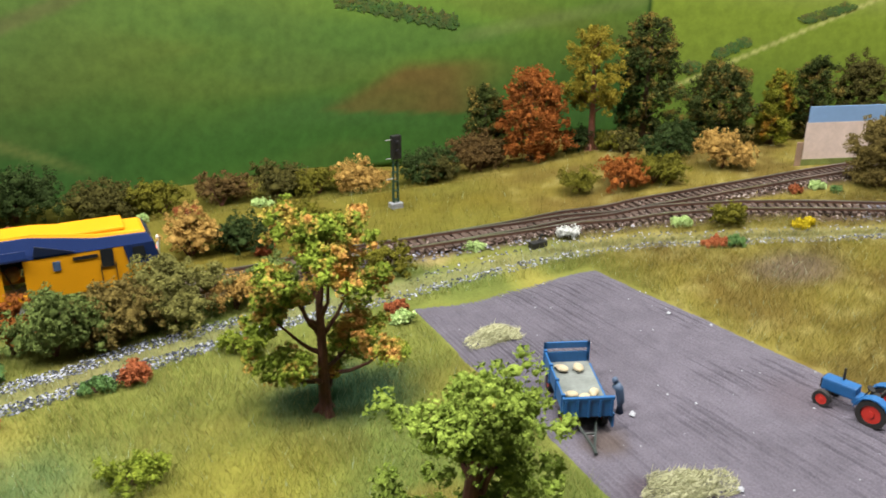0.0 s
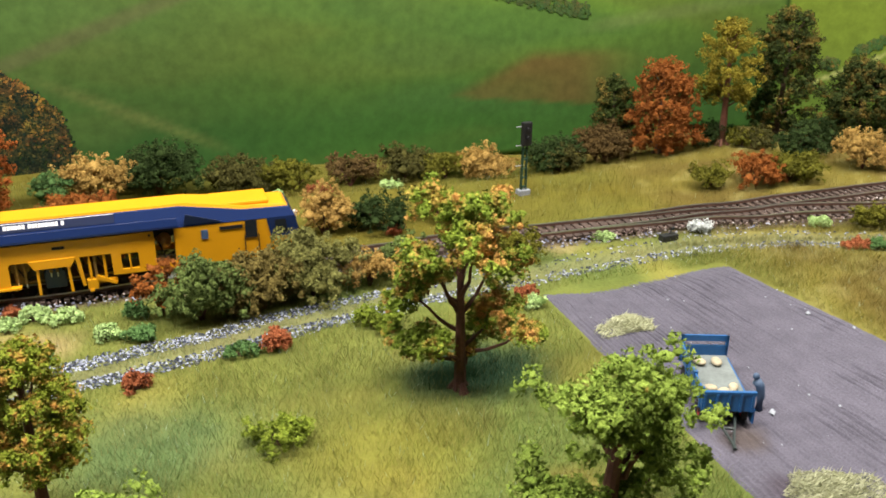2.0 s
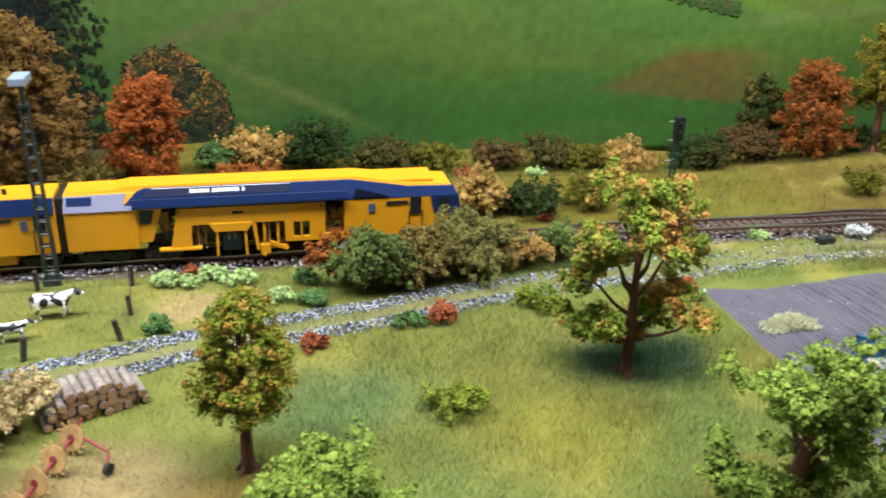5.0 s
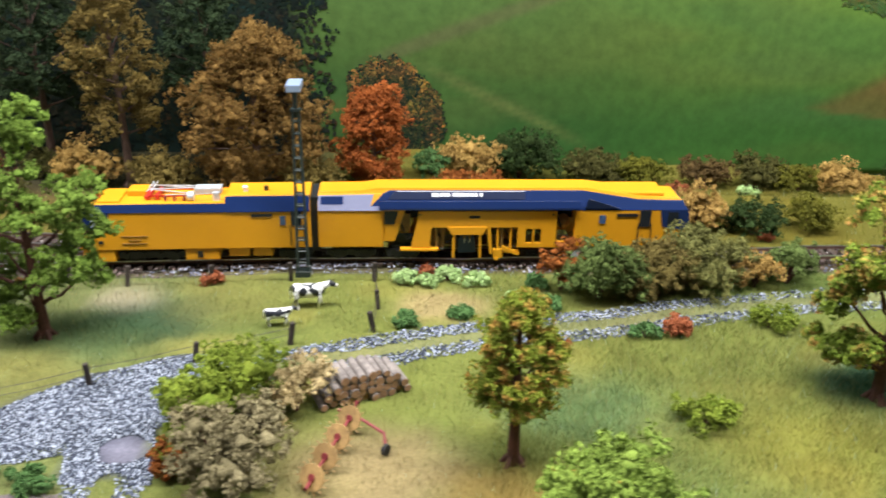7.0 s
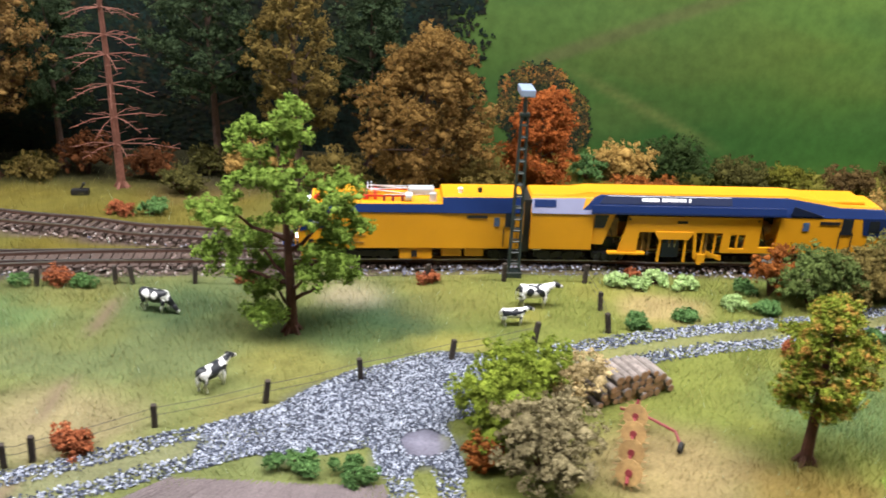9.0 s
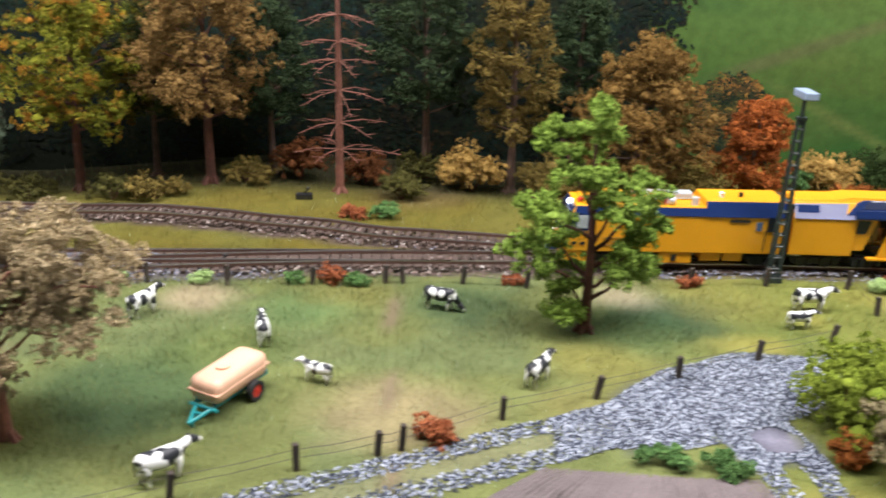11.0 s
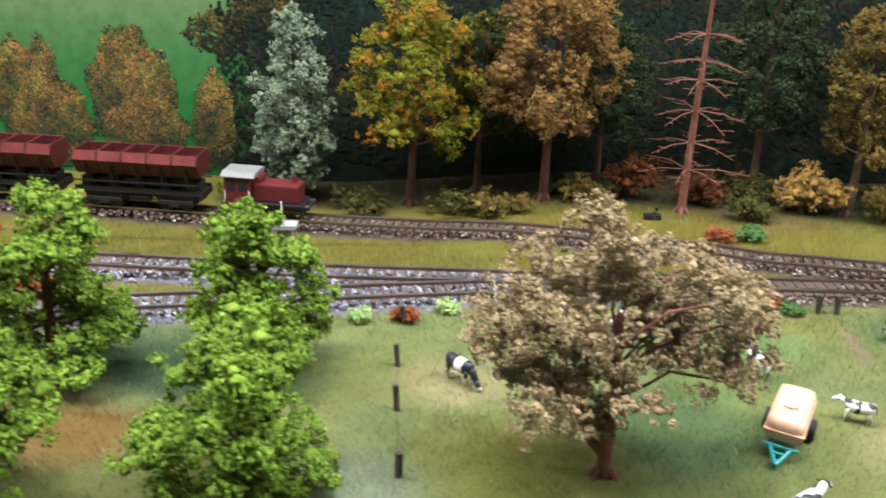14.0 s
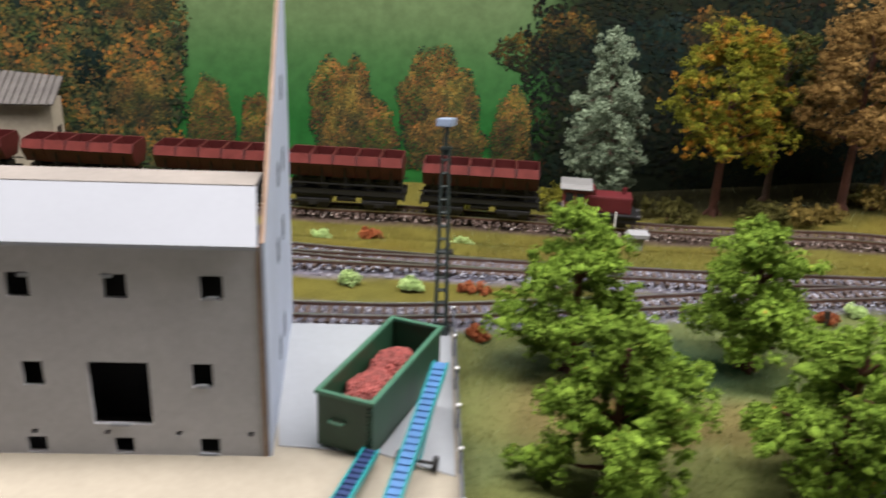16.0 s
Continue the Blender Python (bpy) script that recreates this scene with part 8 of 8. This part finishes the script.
part("chassis", boxes((-0.0200, 0.0230, -0.0060, -0.0048, 0.0062, 0.0086), (-0.0200, 0.0230, 0.0048, 0.0060, 0.0062, 0.0086), (0.0050, 0.0080, -0.0100, 0.0100, 0.0050, 0.0070)), TANK_TEAL, tk)
part("drawbar", rod(rod(rod(rod(bmesh.new(), (-0.0205, -0.0085, 0.0066), (-0.0205, 0.0085, 0.0066), 0.0010), (-0.0190, -0.0055, 0.0070), (-0.0315, 0, 0.0030), 0.0010), (-0.0190, 0.0055, 0.0070), (-0.0315, 0, 0.0030), 0.0010), (-0.0250, -0.0030, 0.0055), (-0.0250, 0.0030, 0.0055), 0.0008), TEAL, tk, "turquoise drawbar")
part("jack", rod(bmesh.new(), (-0.0290, 0, 0.0045), (-0.0290, 0, 0.0), 0.0008), TEAL, tk)
part("tap", rod(bmesh.new(), (0.0205, 0.003, 0.0105), (0.0240, 0.003, 0.0095), 0.0010), BLACK, tk)
for s in (-1, 1):
    wheel(tk, (0.0065, s * 0.0108, 0.0055), 0.0055, 0.0032)

rk = thing("hay_rake", pose(-0.1868, 0.3262, 0.0006, 0, 0, 76), "weathered orange wheel rake with a red frame on the grass", "farm implement")
part("beam", rod(bmesh.new(), (-0.0330, 0.0030, 0.0050), (0.0250, 0.0030, 0.0060), 0.0008), RAKE_RED, rk)
part("side_arm", rod(rod(bmesh.new(), (0.0190, 0.0, 0.0080), (0.0120, -0.0160, 0.0060), 0.0007), (0.0120, -0.0160, 0.0060), (0.0060, -0.0185, 0.0040), 0.0007), RAKE_RED, rk)
part("hitch", rod(rod(bmesh.new(), (0.0240, 0.003, 0.0060), (0.0225, 0.0100, 0.0070), 0.0009), (0.0240, 0.003, 0.0060), (0.0270, 0.0020, 0.0105), 0.0009), RAKE_RED, rk)
part("tyre", disc(bmesh.new(), (0.0050, -0.0190, 0.0026), (0.3, 1, 0), 0.0026, 0.0018), TYRE, rk, "small black rubber wheel")
for k in range(4):
    c = Vector((-0.0270 + 0.0150 * k, 0.0025, 0.0068))
    ax = Vector((-0.855, 0.18, 0.35)).normalized()
    wl = part("rake_wheel", disc(bmesh.new(), c, ax, 0.0058, 0.0009, 24), RAKE_ORANGE, rk, "orange spring-tine rake wheel")
    part("hub", disc(bmesh.new(), c, ax, 0.0016, 0.0020, 12), RAKE_RED, wl)
    tines = bmesh.new()
    t1 = ax.cross(Vector((0, 0, 1))).normalized()
    t2 = ax.cross(t1)
    for q in range(14):
        a = 2 * math.pi * q / 14
        d = t1 * math.cos(a) + t2 * math.sin(a)
        tip = c + d * 0.0077 + (t2 * math.cos(a) - t1 * math.sin(a)) * 0.0012
        tip.z = max(tip.z, 0.0)
        rod(tines, c + d * 0.0056, tip, 0.0003, seg=4)
    part("tine", tines, RAKE_ORANGE, wl)

lp = thing("log_pile", pose(-0.1830, 0.3780, 0, 0, 0, 26), "pile of grey-barked logs with sawn brown ends", "log pile")
rng = np.random.default_rng(8)
for row, count in enumerate((11, 10, 8, 6)):
    for k in range(count):
        r = 0.00215 * (0.78 + 0.42 * rng.random())
        u = (k - (count - 1) / 2) * 0.0043 + rng.normal() * 0.0004
        z = 0.0021 + row * 0.0038 + rng.normal() * 0.0002
        y0, y1 = -0.0090 + rng.normal() * 0.0008, 0.0090 + rng.normal() * 0.0008
        lg = part("log", rod(bmesh.new(), (u, y0, z), (u + rng.normal() * 0.0004, y1, z), r, r * 0.92, 9), LOG_SIDE, lp)
        part("sawn_end", disc(bmesh.new(), (u, y0 - 0.0001, z), (0, 1, 0), r * 0.86, 0.0003, 9), LOG_END, lg)


# ---------------------------------------------------------------- yard with the card factory
yard = bmesh.new()
yp = [(-1.75, 0.079), (-0.9170, 0.079), (-0.9345, 0.2200), (-0.9535, 0.3720), (-1.10, 0.3530), (-1.75, 0.2850)]
va = [yard.verts.new((x, y, 0.0030)) for x, y in yp]
vb = [yard.verts.new((x, y, -0.002)) for x, y in yp]
yard.faces.new(va)
for i in range(6):
    yard.faces.new((va[i], vb[i], vb[(i + 1) % 6], va[(i + 1) % 6]))
tagged(new("yard_pavement", from_bm("yard_pavement", yard, BASE_CARD)), "cream card base board of the yard", "pavement", kind="structure")
yw = bmesh.new()
va = [yw.verts.new((x, y, z)) for z in (0.0030, 0.0036) for x, y in ((-1.02, 0.236), (-0.975, 0.238), (-0.9372, 0.226), (-0.9545, 0.3705), (-1.06, 0.357))]
yw.faces.new(va[5:])
for i in range(5):
    yw.faces.new((va[i], va[(i + 1) % 5], va[5 + (i + 1) % 5], va[5 + i]))
tagged(new("yard_sheet", from_bm("yard_sheet", yw, BASE_WHITE)), "white card sheet laid on the yard board", "sheet", kind="structure")

T_WALL = 0.0022
fb_angle = math.degrees(math.atan2(0.0174, 0.1198))
bd = thing("card_factory", pose(-1.0223, 0.2277, 0.0030, 0, 0, fb_angle), "unfinished grey cardboard factory model with a white paper roof", "building")


def holed_wall(bm, x0, x1, z0, z1, holes, y0, y1):
    """A wall of card with square holes right through it."""
    xs = sorted({x0, x1, *[h[0] for h in holes], *[h[1] for h in holes]})
    zs = sorted({z0, z1, *[h[2] for h in holes], *[h[3] for h in holes]})
    solid_at = lambda i, j: 0 <= i < len(xs) - 1 and 0 <= j < len(zs) - 1 and not any(h[0] - 1e-9 <= xs[i] and xs[i + 1] <= h[1] + 1e-9 and h[2] - 1e-9 <= zs[j] and zs[j + 1] <= h[3] + 1e-9 for h in holes)
    vt = {}
    def v(i, k, j):
        return vt.setdefault((i, k, j), bm.verts.new((xs[i], (y0, y1)[k], zs[j]))) if (i, k, j) not in vt else vt[(i, k, j)]
    for i in range(len(xs) - 1):
        for j in range(len(zs) - 1):
            if not solid_at(i, j):
                continue
            bm.faces.new((v(i, 0, j), v(i + 1, 0, j), v(i + 1, 0, j + 1), v(i, 0, j + 1)))
            bm.faces.new((v(i, 1, j), v(i, 1, j + 1), v(i + 1, 1, j + 1), v(i + 1, 1, j)))
            if not solid_at(i - 1, j):
                bm.faces.new((v(i, 0, j), v(i, 0, j + 1), v(i, 1, j + 1), v(i, 1, j)))
            if not solid_at(i + 1, j):
                bm.faces.new((v(i + 1, 0, j), v(i + 1, 1, j), v(i + 1, 1, j + 1), v(i + 1, 0, j + 1)))
            if not solid_at(i, j - 1):
                bm.faces.new((v(i, 0, j), v(i, 1, j), v(i + 1, 1, j), v(i + 1, 0, j)))
            if not solid_at(i, j + 1):
                bm.faces.new((v(i, 0, j + 1), v(i + 1, 0, j + 1), v(i + 1, 1, j + 1), v(i, 1, j + 1)))
    return bm


holes = []
for c in (-0.0212, -0.0610, -0.1010, -0.1410, -0.1810):
    holes += [(c - 0.0048, c + 0.0048, 0.0775, 0.0885)]
for c in (-0.0275, -0.1000, -0.1420, -0.1840):
    holes += [(c - 0.0046, c + 0.0046, 0.0350, 0.0468)]
holes += [(-0.0765, -0.0505, 0.0158, 0.0470)]
for c in (-0.0262, -0.0642, -0.1025, -0.1420):
    holes += [(c - 0.0044, c + 0.0044, 0.0010, 0.0088)]
for c in (-0.0078, -0.0395, -0.0712, -0.1030):
    holes += [(c - 0.0014, c + 0.0014, 0.0105, 0.0127)]
holes = [(a, b, round(z, 5), round(q, 5)) for a, b, z, q in holes]
wl = bmesh.new()
holed_wall(wl, -0.300, -0.0022, 0.0, 0.1020, holes, 0.0, T_WALL)
part("facade", wl, CARD, bd, "grey card facade with square window holes")
part("corner_edge", boxes((-0.0020, -0.0006, -0.0004, 0.0018, 0.0, 0.1020)), CARD_BROWN, bd)
# Near-black screen and floor paint the shade behind the window holes.
part("inner_screen", boxes((-0.300, -0.004, 0.030, 0.032, 0.0, 0.100)), INSIDE_SHADE, bd, "dark screen painted as the shade inside the building")
part("inner_floor", boxes((-0.300, -0.004, 0.0025, 0.030, 0.0, 0.0008)), INSIDE_SHADE, bd)
for k, c in enumerate((-0.0642, -0.0262, -0.1420)):
    part("torn_edge", boxes((c - 0.0050, c + 0.0036, -0.0006, 0.0004, 0.0000 if k else 0.0148, 0.0012 if k else 0.0163), bevel=0.0003), PAPER, bd, "torn pale card edge")
for c, z in ((-0.1010 + 0.003, 0.0865), (-0.0610 - 0.003, 0.0868), (-0.0212, 0.0772), (-0.0275, 0.0347)):
    part("paper_scrap", boxes((c - 0.0024, c + 0.0024, -0.0005, 0.0012, z, z + 0.0018), bevel=0.0003), PAPER, bd, "scrap of pale paper in the window hole")
# gable wall: a tall slope with small slots, standing on the end
gb_angle = math.degrees(math.atan2(0.1291, -0.0267)) - fb_angle
gm = pose(0, 0, 0, 0, 0, gb_angle)
gb = bmesh.new()
prism(gb, ((0.0, 0.0), (0.146, 0.0), (0.146, 0.130), (0.138, 0.2130), (0.0, 0.1035)), -0.0014, 0.0)
gable = part("gable_wall", gb, CARD_PALE, bd, "tall pale card gable wall")
gable.matrix_basis = gm
for u, z in ((0.105, 0.1465), (0.104, 0.1097), (0.0755, 0.1104), (0.0927, 0.0763), (0.0632, 0.0753), (0.085, 0.0246), (0.0583, 0.025)):
    s = part("slot", boxes((u - 0.0042, u + 0.0042, -0.0017, -0.0010, z - 0.0058, z + 0.0058)), paint("slot_grey", (0.10, 0.12, 0.15), 0.7, 0.2) if "slot_grey" not in bpy.data.materials else bpy.data.materials["slot_grey"], gable, "narrow grey window slot")
edge = prism(bmesh.new(), ((0.0, 0.1035), (0.138, 0.2130), (0.138, 0.2134), (-0.0003, 0.1038)), -0.0015, 0.0002)
part("gable_edge", edge, CARD_BROWN, gable)
rf = bmesh.new()
q = [rf.verts.new(v) for v in ((-0.300, -0.0030, 0.1015), (-0.0008, -0.0030, 0.1015), (-0.0048, 0.0230, 0.1190), (-0.300, 0.0230, 0.1190), (-0.300, -0.0030, 0.1032), (-0.0008, -0.0030, 0.1032), (-0.0048, 0.0230, 0.1207), (-0.300, 0.0230, 0.1207))]
for f in ((0, 1, 2, 3), (4, 7, 6, 5), (0, 4, 5, 1), (1, 5, 6, 2), (2, 6, 7, 3), (3, 7, 4, 0)):
    rf.faces.new([q[i] for i in f])
part("roof", rf, PAPER, bd, "sloping white paper roof")
part("roof_top_strip", boxes((-0.300, -0.0052, 0.0230, 0.0420, 0.1190, 0.1212)), STRIP, bd)
part("rear_wall", boxes((-0.300, -0.030, 0.0400, 0.0420, 0.0, 0.1190)), CARD, bd)

ct_angle = math.degrees(math.atan2(0.0794, 0.0211))
ct = thing("roll_off_container", pose(-0.9785, 0.2745, 0.0036, 0, 0, ct_angle), "open green steel container filled with red netting scrap", "container")
L, Wd, Ht, th = 0.0410, 0.0138, 0.0285, 0.0010
part("floor_plate", boxes((-L, L, -Wd, Wd, 0.0015, 0.0028)), SKIP_GREEN, ct)
for y0 in (-Wd, Wd - th):
    part("side_wall", boxes((-L, L, y0, y0 + th, 0.0015, Ht)), SKIP_GREEN, ct)
for x0 in (-L, L - th):
    part("end_wall", boxes((x0, x0 + th, -Wd + th, Wd - th, 0.0015, Ht)), SKIP_GREEN, ct)
for y0 in (-Wd - 0.0010, Wd - 0.0014):
    part("top_rail", boxes((-L - 0.001, L + 0.001, y0, y0 + 0.0024, Ht - 0.0002, Ht + 0.0018), bevel=0.0004), SKIP_EDGE, ct, "paler green top rail")
for x0 in (-L - 0.0010, L - 0.0014):
    part("top_rail", boxes((x0, x0 + 0.0024, -Wd + 0.0014, Wd - 0.0014, Ht - 0.0002, Ht + 0.0017), bevel=0.0004), SKIP_EDGE, ct, "paler green top rail")
for k in range(12):
    part("rung", boxes((-L - 0.0008, -L + 0.0002, -Wd + 0.0004, -Wd + 0.0026, 0.0035 + 0.0020 * k, 0.0044 + 0.0020 * k)), SKIP_GREEN, ct)
part("handle", rod(rod(rod(bmesh.new(), (-L - 0.0022, 0.000, 0.0160), (-L - 0.0022, 0.0070, 0.0160), 0.0006), (-L, 0.0, 0.0160), (-L - 0.0022, 0.0, 0.0160), 0.0006), (-L, 0.0070, 0.0160), (-L - 0.0022, 0.0070, 0.0160), 0.0006), SKIP_EDGE, ct)
for sx in (-0.034, 0.034):
    part("runner", boxes((sx - 0.004, sx + 0.004, -0.0100, 0.0100, 0.0, 0.0016)), BLACK, ct)
rng = np.random.default_rng(31)
for px, rr in ((-0.030, 0.0100), (-0.013, 0.0165), (0.013, 0.0160)):
    bm = bmesh.new()
    ball(bm, (0, 0, 0), 1, 1, 1, 5)
    k = np.array([tuple(v.co) for v in bm.verts])
    lump = 0.16 * soft_noise(k[:, 0] + 0.7 * k[:, 2], k[:, 1] + 40 * px, 2.6, 3) + 0.10 * soft_noise(k[:, 0] - k[:, 1], k[:, 2] + k[:, 1], 9, 5) + 0.10 * rng.random(len(k))
    for v, q in zip(bm.verts, lump):
        v.co = v.co * (0.86 + q)
        v.co = Vector((px + v.co.x * rr, max(-Wd + 0.0015, min(Wd - 0.0015, v.co.y * 0.0118)), max(0.0032, 0.0150 + v.co.z * 0.0105 * rr / 0.0155)))
    so = new("netting_scrap", from_bm("netting_scrap", bm, NET_RED))
    so.matrix_basis = ct.matrix_basis.copy()
    tagged(so, "tangled red netting scrap lying in the container", "scrap", "scrap heaps")


def conveyor(m, length, rise, belt, label):
    cv = thing("belt_conveyor", m, label, "conveyor", "belt conveyors")
    tilt = pose(0, 0, 0.0045, 0, -math.degrees(math.atan2(rise, length)), 0)
    for nm, bm, mat in (("belt", boxes((0, length, -0.0029, 0.0029, 0.0010, 0.0022)), belt), ("side_rail", boxes((0, length, -0.0039, -0.0029, -0.0005, 0.0032), bevel=0.0003), TEAL), ("side_rail", boxes((0, length, 0.0029, 0.0039, -0.0005, 0.0032), bevel=0.0003), TEAL)):
        part(nm, bm, mat, cv).matrix_basis = tilt
    for k in range(int(length / 0.0042)):
        part("cleat", boxes((0.002 + 0.0042 * k, 0.0030 + 0.0042 * k, -0.0028, 0.0028, 0.0020, 0.0030)), belt, cv).matrix_basis = tilt
    part("axle", rod(bmesh.new(), (length * 0.45, -0.0100, 0.0035), (length * 0.45, 0.0070, 0.0035), 0.0008), BLACK, cv)
    for s in (-0.0100, 0.0070):
        part("wheel", disc(bmesh.new(), (length * 0.45, s, 0.0035), (0, 1, 0), 0.0035, 0.0018), TYRE, cv)
    part("stand", rod(rod(bmesh.new(), (length * 0.45, -0.0028, 0.0035), (length * 0.7, -0.0028, rise * 0.7 + 0.004), 0.0008), (length * 0.45, 0.0028, 0.0035), (length * 0.7, 0.0028, rise * 0.7 + 0.004), 0.0008), TEAL, cv)
    return cv


conveyor(pose(-0.9615, 0.1870, 0.0036, 0, 0, 83.5), 0.096, 0.020, BELT, "turquoise belt conveyor with blue cleated belt, raised end")
conveyor(pose(-0.9760, 0.2300, 0.0036, 0, 0, 262), 0.110, 0.004, BELT_DARK, "turquoise belt conveyor with navy belt, lying low")

yf = thing("yard_railing", pose(-0.9345, 0.2200, 0.0030, 0, 0, math.degrees(math.atan2(0.152, -0.0190))), "low grey railing with pale post caps along the yard edge", "railing")
for k in range(9):
    part("post", boxes((-0.135 + 0.036 * k, -0.1335 + 0.036 * k, -0.0010, 0.0008, 0.0, 0.0120), bevel=0.0003), MESH_GREY, yf)
    part("post_cap", ball(bmesh.new(), (-0.1342 + 0.036 * k, -0.0001, 0.0126), 0.0013, 0.0013, 0.0011, 2), SILVER, yf, "pale rounded cap")
for z in (0.0040, 0.0105):
    part("rail", boxes((-0.140, 0.155, -0.0004, 0.0004, z, z + 0.0010)), MESH_GREY, yf)
part("mesh_panel", boxes((-0.140, 0.155, -0.0001, 0.0001, 0.0006, 0.0105)), MESH_GREY, yf)

hut = thing("small_shed", pose(-1.3720, 0.655, float(ground_z(-1.37, 0.655)), 0, 0, 12), "small buff shed with a grey corrugated roof", "shed")
part("wall", boxes((-0.060, 0.018, -0.004, 0.045, -0.001, 0.0705)), SHED_WALL, hut)
part("door", boxes((0.0175, 0.0188, 0.006, 0.018, 0.0, 0.045)), POST, hut)
for k in range(14):
    part("roof_sheet", prism(bmesh.new(), ((-0.0655 + 0.0063 * k, 0.0), (-0.0594 + 0.0063 * k, 0.0), (-0.0600 + 0.0063 * k, 0.0016), (-0.0645 + 0.0063 * k, 0.0016)), -0.012, 0.052), SHED_ROOF, hut).matrix_basis = pose(0, 0, 0.0745, 26, 0, 0)

sb = thing("scenic_card", pose(0.5810, 0.6130, 0, 0, 0, -14), "folded scenery card with blue sky strip and pale printed wall", "scenery card")
part("lower_print", boxes((0.0, 0.075, 0.0, 0.0016, 0.0, 0.0060)), GRASS_CARD, sb, "printed meadow strip")
part("middle_print", boxes((0.001, 0.075, 0.0002, 0.0016, 0.0060, 0.0400)), PINK_CARD, sb, "pale printed wall")
part("sky_print", boxes((0.002, 0.075, 0.0004, 0.0016, 0.0400, 0.0545)), SKY_BLUE, sb, "sky-blue printed strip")
part("side_flap", boxes((-0.0055, 0.0, 0.0, 0.0014, 0.0, 0.0220)), CARD_BROWN, sb)
